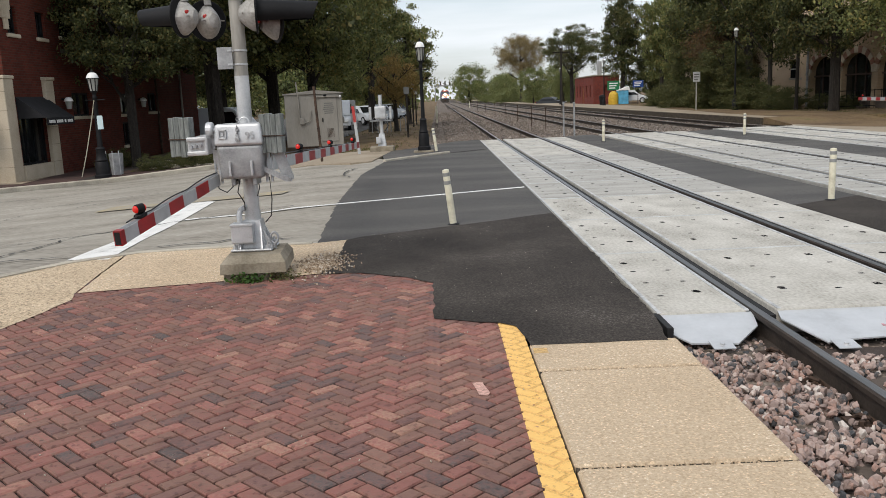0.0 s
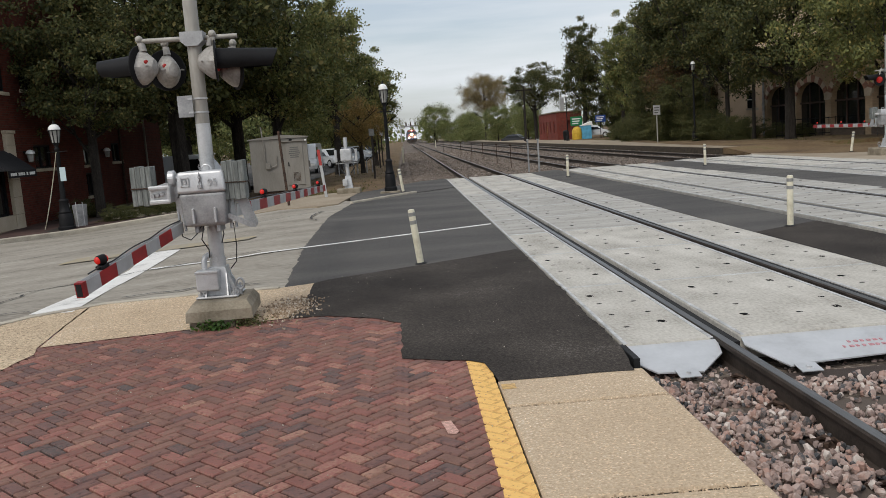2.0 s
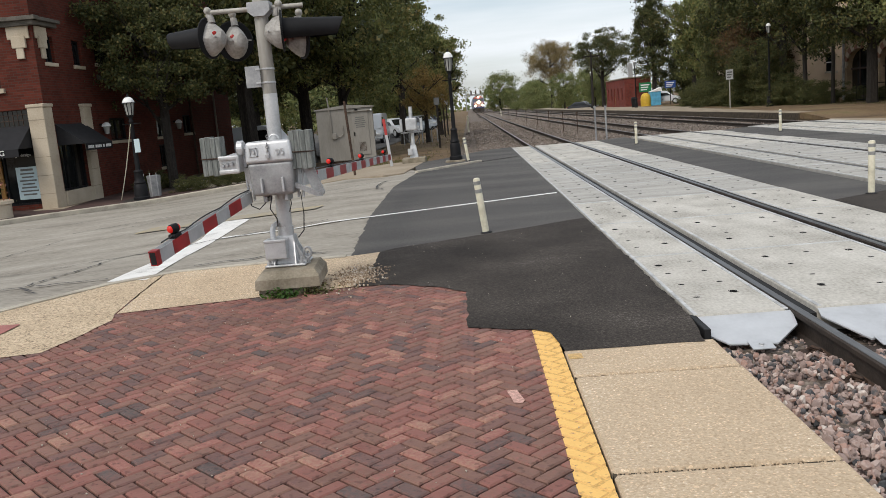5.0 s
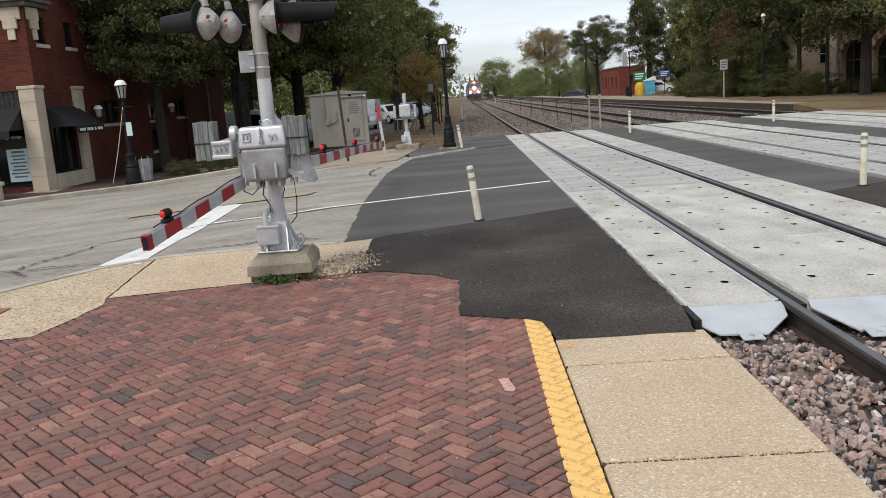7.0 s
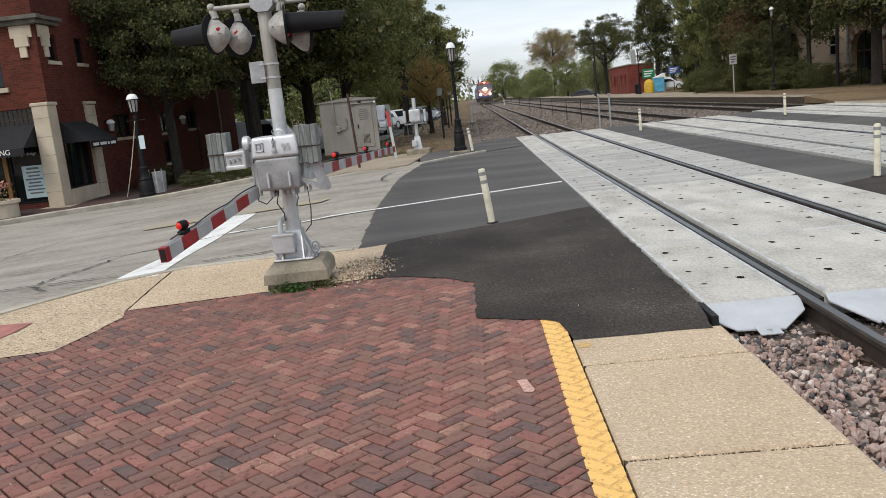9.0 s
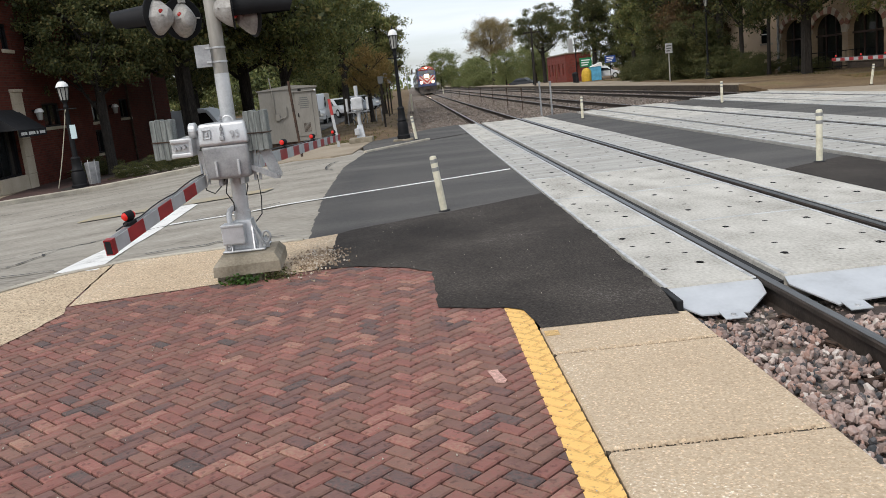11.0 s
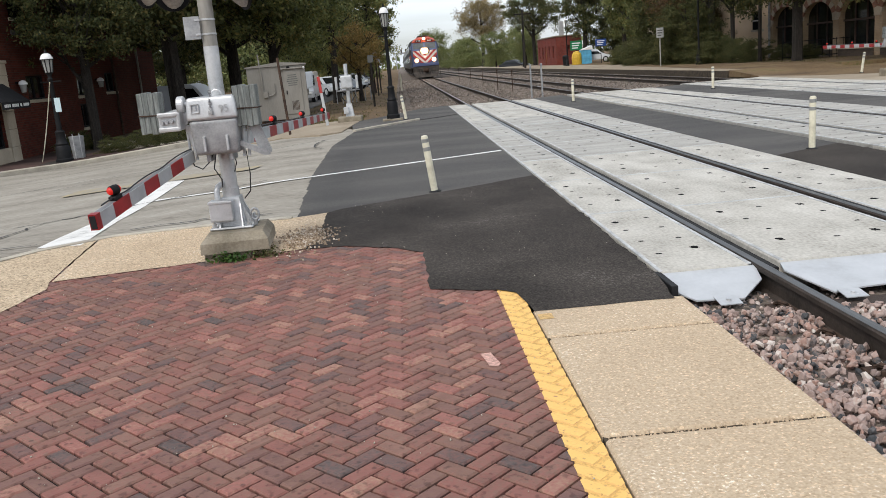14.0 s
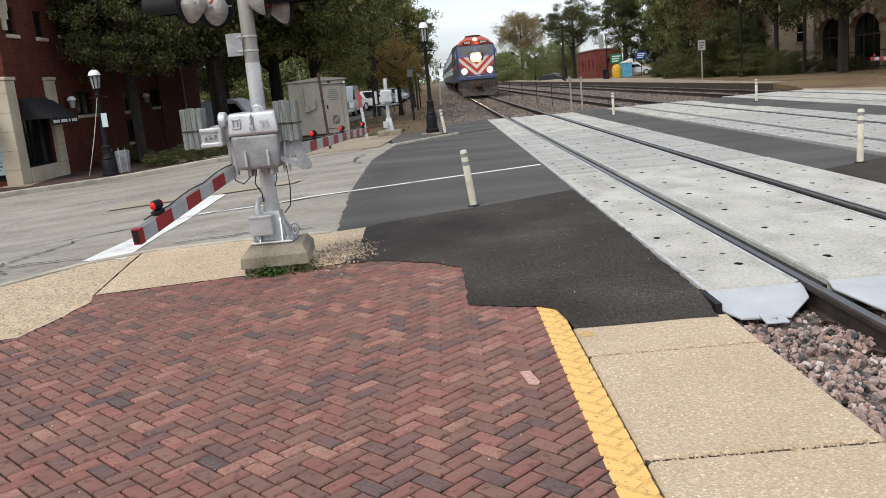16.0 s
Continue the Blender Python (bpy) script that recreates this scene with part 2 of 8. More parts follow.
M = {
    "paver": paver_material("clay_paver", "object"), "paver_bed": paver_material("clay_paver_field", "island"),
    "sand": material("joint_sand", two((0.014, 0.0105, 0.009), 0.4), 0.95, scale=9, fine=90, coord="World"),
    "exposed": pebbled(material("exposed_aggregate_concrete", [(0.10, (0.33, 0.25, 0.165)), (0.30, (0.46, 0.355, 0.245)), (0.58, (0.51, 0.40, 0.28)), (0.72, (0.57, 0.46, 0.335)), (0.84, (0.80, 0.73, 0.62))], 0.9, scale=1.6, fine=65, bump=0.35, vary=1.35, coarse=0.45, coord="World", bump_dist=0.006), 120, [(0.0, (0.80, 0.77, 0.72)), (0.3, (0.95, 0.94, 0.93)), (0.75, (1.0, 1.0, 0.99)), (0.88, (1.07, 1.05, 1.02)), (0.97, (1.32, 1.29, 1.24))]),
    "exposed_corner": pebbled(material("exposed_aggregate_corner", [(0.10, (0.33, 0.25, 0.165)), (0.30, (0.46, 0.355, 0.245)), (0.58, (0.51, 0.40, 0.28)), (0.72, (0.57, 0.46, 0.335)), (0.84, (0.80, 0.73, 0.62))], 0.9, scale=1.6, fine=65, bump=0.4, vary=1.35, coarse=0.6, coord="World", bump_dist=0.006), 75, [(0.0, (0.55, 0.52, 0.48)), (0.12, (0.86, 0.83, 0.80)), (0.6, (1.0, 1.0, 0.99)), (0.85, (1.12, 1.09, 1.04)), (0.97, (1.42, 1.38, 1.3))]),
    "exposed_coarse": pebbled(material("coarse_exposed_aggregate", [(0.10, (0.30, 0.23, 0.155)), (0.30, (0.44, 0.345, 0.24)), (0.58, (0.51, 0.41, 0.29)), (0.72, (0.58, 0.48, 0.355)), (0.84, (0.80, 0.73, 0.62))], 0.9, scale=2.0, fine=50, bump=0.4, vary=0.9, coarse=0.5, coord="World", bump_dist=0.006), 64, [(0.0, (0.38, 0.36, 0.34)), (0.15, (0.72, 0.68, 0.64)), (0.4, (0.98, 0.96, 0.93)), (0.8, (1.05, 1.03, 1.0)), (0.95, (1.28, 1.25, 1.2))]),
    "asphalt_new": material("new_asphalt", [(0.20, (0.015, 0.0126, 0.0108)), (0.5, (0.043, 0.0365, 0.0315)), (0.72, (0.075, 0.064, 0.0545)), (0.85, (0.14, 0.13, 0.118))], 0.92, scale=0.9, fine=75, bump=1.0, vary=1.2, coarse=0.8, coord="World", bump_dist=0.006, spec=0.2),
    "asphalt_old": material("worn_asphalt", [(0.25, (0.050, 0.0475, 0.046)), (0.5, (0.078, 0.073, 0.068)), (0.75, (0.118, 0.110, 0.100))], 0.87, scale=0.55, fine=70, bump=0.5, vary=0.8, coord="World", streak=(0.5, 1.6, 1)),
    "street": material("street_concrete", [(0.25, (0.194, 0.172, 0.141)), (0.42, (0.275, 0.250, 0.209)), (0.58, (0.316, 0.290, 0.245)), (0.78, (0.388, 0.360, 0.309))], 0.9, scale=0.9, fine=14, bump=0.3, vary=0.85, coord="World", streak=(0.6, 1.5, 1)),
    "panel": material("crossing_concrete", [(0.2, (0.265, 0.248, 0.216)), (0.38, (0.388, 0.367, 0.324)), (0.52, (0.464, 0.442, 0.394)), (0.78, (0.581, 0.557, 0.504))], 0.82, scale=2.2, fine=42, bump=0.3, vary=0.75, coord="World", streak=(1.0, 0.55, 1)),
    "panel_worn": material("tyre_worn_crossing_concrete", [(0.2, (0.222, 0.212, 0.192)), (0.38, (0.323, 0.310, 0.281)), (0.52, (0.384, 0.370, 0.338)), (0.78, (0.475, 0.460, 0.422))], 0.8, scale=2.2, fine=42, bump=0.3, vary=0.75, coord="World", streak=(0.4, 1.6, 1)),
    "edge_steel": material("edge_angle_steel", two((0.46, 0.465, 0.46), 0.3), 0.6, 0.1, scale=4, fine=25, vary=0.6, coord="World"),
    "tan_gravel": material("tan_gravel", [(0.1, (0.16, 0.11, 0.07)), (0.4, (0.30, 0.22, 0.15)), (0.7, (0.40, 0.31, 0.22)), (0.95, (0.6, 0.54, 0.46))], 0.9, island="island", scale=20, vary=0.4, coord="World"),
    "pad_red": material("faded_red_pad", two((0.36, 0.15, 0.13), 0.25), 0.9, scale=6, fine=60, vary=0.6, coord="World"),
    "pad": material("weathered_concrete", [(0.25, (0.15, 0.125, 0.09)), (0.5, (0.24, 0.205, 0.15)), (0.75, (0.33, 0.29, 0.225))], 0.9, scale=5, fine=50, bump=0.4, vary=0.5),
    "kerb": material("kerb_concrete", two((0.42, 0.38, 0.31), 0.25), 0.9, scale=3, fine=50, bump=0.3, vary=0.5, coord="World"),
    "white_paint": material("road_paint_white", [(0.25, (0.42, 0.41, 0.39)), (0.42, (0.70, 0.69, 0.66)), (0.75, (0.80, 0.79, 0.76))], 0.7, scale=4, fine=60, bump=0.1, vary=0.5, coord="World"),
    "yellow_paint": material("road_paint_yellow", [(0.35, (0.30, 0.277, 0.235)), (0.5, (0.335, 0.29, 0.21)), (0.7, (0.42, 0.33, 0.18))], 0.8, scale=2, fine=40, bump=0.1, vary=0.6, coord="World"),
    "crack": material("crack_sealant", two((0.045, 0.044, 0.045), 0.3), 0.8, scale=5, coord="World"),
    "pink": material("pink_paint", two((0.50, 0.30, 0.25), 0.35), 0.8, scale=40, fine=150, vary=0.8, coord="World"),
    "joint_yellow": material("yellow_joint_paint", two((0.66, 0.40, 0.128), 0.25), 0.85, scale=30, fine=110, vary=0.9, coord="World"),
    "tan_paint": material("tan_chip_paint", two((0.55, 0.36, 0.15), 0.3), 0.8, scale=40, fine=150, vary=0.8, coord="World"),
    "silver": material("aluminium_paint", [(0.25, (0.34, 0.345, 0.35)), (0.5, (0.55, 0.555, 0.56)), (0.75, (0.66, 0.665, 0.67))], 0.42, 0.55, scale=5, fine=60, bump=0.08, vary=0.3),
    "silver_dull": material("weathered_aluminium", [(0.25, (0.22, 0.225, 0.23)), (0.5, (0.34, 0.345, 0.35)), (0.75, (0.45, 0.455, 0.46))], 0.5, 0.4, scale=6, fine=60, bump=0.1, vary=0.4),
    "pole": material("pole_paint", [(0.25, (0.24, 0.225, 0.20)), (0.5, (0.36, 0.345, 0.31)), (0.75, (0.46, 0.445, 0.41))], 0.6, 0.2, scale=3, fine=30, bump=0.06, vary=0.4, streak=(1, 1, 0.25)),
    "case": material("weathered_light_case", [(0.25, (0.213, 0.205, 0.193)), (0.5, (0.328, 0.316, 0.295)), (0.75, (0.426, 0.414, 0.394))], 0.6, 0.15, scale=8, fine=50, bump=0.15, vary=0.6),
    "lead": material("cast_weight", [(0.25, (0.095, 0.105, 0.10)), (0.5, (0.185, 0.20, 0.19)), (0.75, (0.30, 0.315, 0.30))], 0.6, 0.3, scale=7, fine=50, bump=0.3, vary=0.5, streak=(6, 6, 0.7)),
    "black": material("black_paint", two((0.009, 0.009, 0.010), 0.4), 0.6, scale=4, fine=40, bump=0.05, spec=0.2),
    "rubber": material("black_rubber", two((0.014, 0.014, 0.015), 0.4), 0.75, scale=6, fine=80, bump=0.2),
    "cable": material("cable_sheath", two((0.03, 0.03, 0.03), 0.3), 0.5, bump=0),
    "red": material("red_sheeting", two((0.30, 0.018, 0.02), 0.25), 0.45, scale=6, fine=60, bump=0.03),
    "white": material("white_sheeting", two((0.42, 0.43, 0.43), 0.15), 0.45, scale=6, fine=60, bump=0.03),
    "arm_grey": material("arm_grey", two((0.20, 0.205, 0.21), 0.2), 0.55, scale=6, fine=60, bump=0.05),
    "lens_red": material("lit_red_lens", two((0.40, 0.016, 0.012), 0.1), 0.25, bump=0, emit=((1.0, 0.03, 0.02), 0.22)),
    "lens_dim": material("red_lens", two((0.3, 0.012, 0.01), 0.1), 0.2, bump=0, emit=((1.0, 0.05, 0.03), 0.03)),
    "post": material("cream_plastic", [(0.3, (0.52, 0.48, 0.36)), (0.5, (0.66, 0.62, 0.48)), (0.75, (0.74, 0.70, 0.56))], 0.55, scale=5, fine=30, bump=0.05, vary=0.4),
    "post_band": material("reflective_band", two((0.23, 0.23, 0.22), 0.3), 0.4, scale=9, bump=0),
    "rail": material("rail_steel", two((0.045, 0.034, 0.027), 0.45), 0.72, 0.2, scale=5, fine=60, bump=0.15, vary=0.5, coord="World"),
    "rail_top": material("polished_rail_head", two((0.17, 0.165, 0.16), 0.3), 0.33, 0.85, scale=4, fine=40, bump=0.03, coord="World", streak=(20, 0.6, 1)),
    "rust": material("rusty_steel", [(0.3, (0.03, 0.02, 0.016)), (0.55, (0.07, 0.043, 0.03)), (0.8, (0.13, 0.075, 0.045))], 0.85, 0.2, scale=9, fine=60, bump=0.3, vary=0.5),
    "tie": material("creosoted_wood", [(0.25, (0.022, 0.017, 0.013)), (0.5, (0.056, 0.041, 0.034)), (0.8, (0.105, 0.083, 0.068))], 0.9, scale=3, fine=40, bump=0.5, vary=0.6, island="object", coord="World", streak=(0.6, 6, 6)),
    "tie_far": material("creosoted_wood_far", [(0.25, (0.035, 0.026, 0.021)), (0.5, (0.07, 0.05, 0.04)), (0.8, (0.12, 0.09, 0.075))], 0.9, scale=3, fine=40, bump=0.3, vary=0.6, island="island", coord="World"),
    "ballast": material("ballast_bed", [(0.2, (0.045, 0.036, 0.029)), (0.45, (0.115, 0.092, 0.074)), (0.6, (0.185, 0.148, 0.12)), (0.8, (0.29, 0.24, 0.20))], 0.95, scale=6, fine=17, bump=1.0, vary=1.2, coord="World", bump_dist=0.06),
    "stone": material("ballast_stone", [(0.04, (0.045, 0.048, 0.052)), (0.16, (0.10, 0.098, 0.10)), (0.24, (0.22, 0.165, 0.145)), (0.45, (0.33, 0.245, 0.215)), (0.62, (0.40, 0.31, 0.275)), (0.78, (0.36, 0.22, 0.175)), (0.95, (0.58, 0.52, 0.47))], 0.9, scale=20, fine=90, bump=0.4, vary=0.5, island="island", coord="World"),
    "stone_far": material("weathered_ballast_stone", [(0.05, (0.065, 0.056, 0.048)), (0.25, (0.13, 0.105, 0.086)), (0.5, (0.205, 0.165, 0.135)), (0.75, (0.27, 0.22, 0.185)), (0.95, (0.42, 0.37, 0.32))], 0.9, scale=20, fine=90, bump=0.4, vary=0.5, island="island", coord="World"),
    "steel_plate": material("galvanised_plate", [(0.25, (0.41, 0.42, 0.43)), (0.5, (0.50, 0.515, 0.53)), (0.75, (0.56, 0.575, 0.59))], 0.5, 0.25, scale=4, fine=35, bump=0.03, vary=0.25),
    "dirt": material("bare_ground", [(0.25, (0.067, 0.043, 0.021)), (0.45, (0.133, 0.085, 0.043)), (0.62, (0.190, 0.128, 0.066)), (0.8, (0.104, 0.098, 0.031))], 0.95, scale=0.35, fine=8, bump=0.7, vary=0.6, coord="World", bump_dist=0.05),
    "platform": material("platform_paving", [(0.25, (0.21, 0.165, 0.115)), (0.5, (0.30, 0.245, 0.178)), (0.75, (0.37, 0.315, 0.24))], 0.9, scale=0.5, fine=20, bump=0.2, vary=0.5, coord="World"),
    "walk": brick_wall_material("dark_paving", (0.07, 0.045, 0.04), (0.10, 0.06, 0.052), (0.05, 0.045, 0.04)),
    "bark": material("bark", [(0.25, (0.012, 0.010, 0.008)), (0.5, (0.028, 0.023, 0.019)), (0.8, (0.055, 0.046, 0.038))], 0.95, scale=4, fine=16, bump=0.9, vary=0.7, streak=(3, 3, 0.6), bump_dist=0.04),
    "leaf": leaf_material("summer_leaves", [(0.05, (0.071, 0.085, 0.032)), (0.35, (0.141, 0.161, 0.060)), (0.65, (0.200, 0.218, 0.075)), (0.85, (0.270, 0.258, 0.087)), (0.98, (0.374, 0.270, 0.097))]),
    "leaf_dark": leaf_material("dark_leaves", [(0.05, (0.035, 0.043, 0.018)), (0.4, (0.070, 0.083, 0.031)), (0.7, (0.113, 0.121, 0.043)), (0.97, (0.196, 0.155, 0.057))]),
    "leaf_turn": leaf_material("turning_leaves", [(0.05, (0.12, 0.092, 0.036)), (0.35, (0.23, 0.17, 0.058)), (0.65, (0.32, 0.215, 0.07)), (0.95, (0.40, 0.25, 0.085))]),
    # Distant leaves: darks lifted, the haze is put into the leaf colour.
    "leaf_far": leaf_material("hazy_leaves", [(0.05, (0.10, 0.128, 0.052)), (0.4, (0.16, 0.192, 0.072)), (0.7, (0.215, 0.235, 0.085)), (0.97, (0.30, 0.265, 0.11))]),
    "leaf_bare": leaf_material("thin_brown_leaves", [(0.05, (0.135, 0.112, 0.060)), (0.4, (0.225, 0.180, 0.090)), (0.7, (0.300, 0.232, 0.112)), (0.97, (0.390, 0.285, 0.135))]),
    "leaf_red": leaf_material("reddish_leaves", [(0.05, (0.05, 0.03, 0.02)), (0.4, (0.10, 0.06, 0.03)), (0.7, (0.12, 0.10, 0.035)), (0.97, (0.20, 0.09, 0.045))]),
    "weed": leaf_material("weed_leaves", [(0.05, (0.03, 0.07, 0.015)), (0.5, (0.07, 0.14, 0.03)), (0.95, (0.13, 0.2, 0.05))]),
    "grass": leaf_material("dry_grass", [(0.05, (0.06, 0.07, 0.025)), (0.5, (0.12, 0.12, 0.045)), (0.95, (0.24, 0.19, 0.10))]),
    "brick_red": brick_wall_material("red_brick_wall", (0.080, 0.017, 0.010), (0.125, 0.028, 0.017), (0.07, 0.05, 0.04)),
    "brick_tan": brick_wall_material("tan_brick_wall", (0.42, 0.30, 0.19), (0.48, 0.35, 0.23), (0.36, 0.29, 0.21)),
    "limestone": material("limestone", [(0.25, (0.34, 0.28, 0.205)), (0.5, (0.46, 0.39, 0.295)), (0.75, (0.55, 0.48, 0.375))], 0.9, scale=1.2, fine=30, bump=0.25, vary=0.4),
    "brick_pale_red": brick_wall_material("pale_red_brick", (0.26, 0.12, 0.085), (0.32, 0.15, 0.10), (0.25, 0.19, 0.15)),
    "brick_dull": brick_wall_material("dull_brick", (0.11, 0.085, 0.066), (0.15, 0.11, 0.085), (0.12, 0.10, 0.085)),
    "stucco": material("tan_stucco", [(0.25, (0.50, 0.38, 0.255)), (0.5, (0.62, 0.48, 0.34)), (0.75, (0.69, 0.55, 0.41))], 0.9, scale=0.8, fine=25, bump=0.2, vary=0.4, coord="World"),
    "wood_dark": material("dark_stained_wood", two((0.05, 0.026, 0.018), 0.3), 0.6, scale=3, bump=0.05),
    "glass": material("dark_window_glass", two((0.010, 0.012, 0.013), 0.3), 0.06, scale=0.5, bump=0, spec=0.35),
    "awning": material("black_canvas", two((0.012, 0.012, 0.014), 0.3), 0.85, scale=6, fine=120, bump=0.1),
    "lettering": material("white_lettering", two((0.7, 0.7, 0.68), 0.05), 0.7, bump=0),
    "grey_letter": material("grey_lettering", two((0.14, 0.14, 0.13), 0.1), 0.7, bump=0),
    "poster": material("pale_blue_poster", two((0.50, 0.62, 0.64), 0.08), 0.6, scale=3, bump=0),
    "wood": material("varnished_oak", two((0.30, 0.15, 0.04), 0.25), 0.45, scale=2, fine=20, streak=(8, 8, 0.6)),
    "cabinet": material("beige_cabinet_paint", [(0.25, (0.20, 0.185, 0.16)), (0.5, (0.27, 0.252, 0.22)), (0.75, (0.32, 0.30, 0.265))], 0.6, scale=1.5, fine=20, bump=0.06, vary=0.3, streak=(1, 1, 0.35)),
    "lamp_white": material("frosted_lamp_top", two((0.78, 0.78, 0.76), 0.06), 0.4, bump=0),
    "lamp_glass": material("lantern_glass", two((0.30, 0.30, 0.28), 0.15), 0.12, bump=0, spec=0.6),
    "car_white": material("white_car_paint", two((0.62, 0.64, 0.66), 0.06), 0.3, scale=1, bump=0, spec=0.6),
    "car_silver": material("silver_car_paint", two((0.36, 0.38, 0.40), 0.08), 0.3, 0.4, scale=1, bump=0, spec=0.6),
    "car_dark": material("dark_car_paint", two((0.03, 0.034, 0.042), 0.1), 0.3, scale=1, bump=0, spec=0.6),
    "train_red": material("train_orange_red", two((0.46, 0.07, 0.035), 0.12), 0.45, scale=1.5, fine=20, bump=0.02),
    "train_blue": material("train_blue", two((0.065, 0.085, 0.175), 0.15), 0.45, scale=1.5, fine=20, bump=0.02),
    "train_white": material("train_white", two((0.60, 0.57, 0.53), 0.1), 0.45, scale=1.5, fine=20, bump=0.02),
    "stripe_red": material("train_stripe_red", two((0.40, 0.045, 0.04), 0.12), 0.45, scale=1.5, bump=0.02),
    "train_grey": material("train_side_grey", [(0.25, (0.054, 0.053, 0.051)), (0.5, (0.090, 0.089, 0.086)), (0.75, (0.132, 0.129, 0.125))], 0.5, 0.3, scale=0.6, fine=10, bump=0.05, vary=0.3),
    "train_under": material("train_underframe", [(0.25, (0.02, 0.017, 0.015)), (0.5, (0.05, 0.042, 0.036)), (0.75, (0.09, 0.075, 0.062))], 0.8, scale=3, fine=20, bump=0.2, vary=0.5),
    "headlight": material("lit_headlight", two((0.9, 0.85, 0.75), 0.02), 0.3, bump=0, emit=((1.0, 0.82, 0.55), 120.0)),
    "ditch": material("lit_ditch_light", two((0.9, 0.8, 0.65), 0.02), 0.3, bump=0, emit=((1.0, 0.70, 0.38), 60.0)),
    # Dim orange emission for added rings that stand in for lamp glare.
    "halo_ring": material("halo_glow", two((0.8, 0.6, 0.4), 0.05), 0.3, bump=0, emit=((1.0, 0.48, 0.16), 1.05)),
    # The grey base colour carries the sky's reflection on the panes.
    "windshield": material("sky_grey_windshield", two((0.085, 0.09, 0.09), 0.2), 0.12, bump=0, spec=0.7),
    "joint": material("gritty_joint", two((0.055, 0.042, 0.028), 0.5), 0.95, fine=120, vary=1.0, coord="World"),
    "stencil": material("faded_red_stencil", two((0.50, 0.26, 0.28), 0.3), 0.7, scale=60, bump=0),
    "cornice": material("dark_stone", two((0.105, 0.095, 0.08), 0.3), 0.9, scale=2, fine=30, vary=0.5),
    "brick_bright": brick_wall_material("bright_red_brick", (0.17, 0.034, 0.026), (0.235, 0.052, 0.036), (0.12, 0.08, 0.068)),
    "sign_green": material("green_sign", two((0.01, 0.16, 0.06), 0.1), 0.5, bump=0),
    "sign_blue": material("blue_sign", two((0.03, 0.08, 0.28), 0.1), 0.5, bump=0),
    "box_yellow": material("yellow_mural", two((0.60, 0.38, 0.04), 0.2), 0.6, bump=0),
    "box_blue": material("light_blue_mural", two((0.10, 0.36, 0.55), 0.25), 0.6, scale=3, vary=0.8, bump=0),
    "flower": material("flower_heads", two((0.35, 0.16, 0.12), 0.4), 0.8, island="island", bump=0),
}


# ---- shaping helpers ----
def part(name, bm, mat, parent, label=""):
    """Links a bmesh as one mesh object under a thing or a part."""
    me = bpy.data.meshes.new(name)
    bm.to_mesh(me)
    bm.free()
    me.materials.append(mat)
    ob = new(name, me)
    ob.parent = parent
    if label:
        ob["label"] = label
    return ob


def piece(name, me, parent, m):
    ob = new(name, me)
    ob.parent = parent
    ob.matrix_basis = m
    return ob


def thing(name, label, category, m=None, group="", kind=""):
    ob = new(name)
    ob.empty_display_size = 0.2
    ob.matrix_basis = m or Matrix()
    return tagged(ob, label, category, group, kind)


def solid(name, bm, mat, label, category, m=None, group="", kind=""):
    ob = part(name, bm, mat, None)
    if m:
        ob.matrix_basis = m
    return tagged(ob, label, category, group, kind)


def smooth(ob, angle=40):
    for p in ob.data.polygons:
        p.use_smooth = True
    ob.data.set_sharp_from_angle(angle=radians(angle))
    return ob


def box(bm, x0, x1, y0, y1, z0, z1, bevel=0.0, seg=2, m=None):
    v = [bm.verts.new((x, y, z)) for x in (x0, x1) for y in (y0, y1) for z in (z0, z1)]
    fs = [bm.faces.new([v[i] for i in q]) for q in ((0, 1, 3, 2), (4, 6, 7, 5), (0, 4, 5, 1), (2, 3, 7, 6), (0, 2, 6, 4), (1, 5, 7, 3))]
    if bevel:
        es = {e for f in fs for e in f.edges}
        r = bmesh.ops.bevel(bm, geom=list(es), offset=bevel, segments=seg, affect="EDGES", profile=0.6)
        v = list({w for f in r["faces"] for w in f.verts} | {w for w in v if w.is_valid})
    if m is not None:
        bmesh.ops.transform(bm, matrix=m, verts=v)
    return bm


def taper_box(bm, a, b, z0, z1, m=None):
    """A frustum between the rectangle a = (x0, x1, y0, y1) at z0 and b at z1."""
    v = [bm.verts.new((x, y, z)) for (x0, x1, y0, y1), z in ((a, z0), (b, z1)) for x, y in ((x0, y0), (x1, y0), (x1, y1), (x0, y1))]
    for q in ((3, 2, 1, 0), (4, 5, 6, 7), (0, 1, 5, 4), (1, 2, 6, 5), (2, 3, 7, 6), (3, 0, 4, 7)):
        bm.faces.new([v[i] for i in q])
    if m is not None:
        bmesh.ops.transform(bm, matrix=m, verts=v)
    return bm


def rod(bm, p, q, r, r2=None, seg=12):
    p, q = Vector(p), Vector(q)
    d = q - p
    m = Matrix.Translation((p + q) / 2) @ d.to_track_quat("Z", "Y").to_matrix().to_4x4()
    bmesh.ops.create_cone(bm, cap_ends=True, segments=seg, radius1=r, radius2=r if r2 is None else r2, depth=d.length, matrix=m)
    return bm


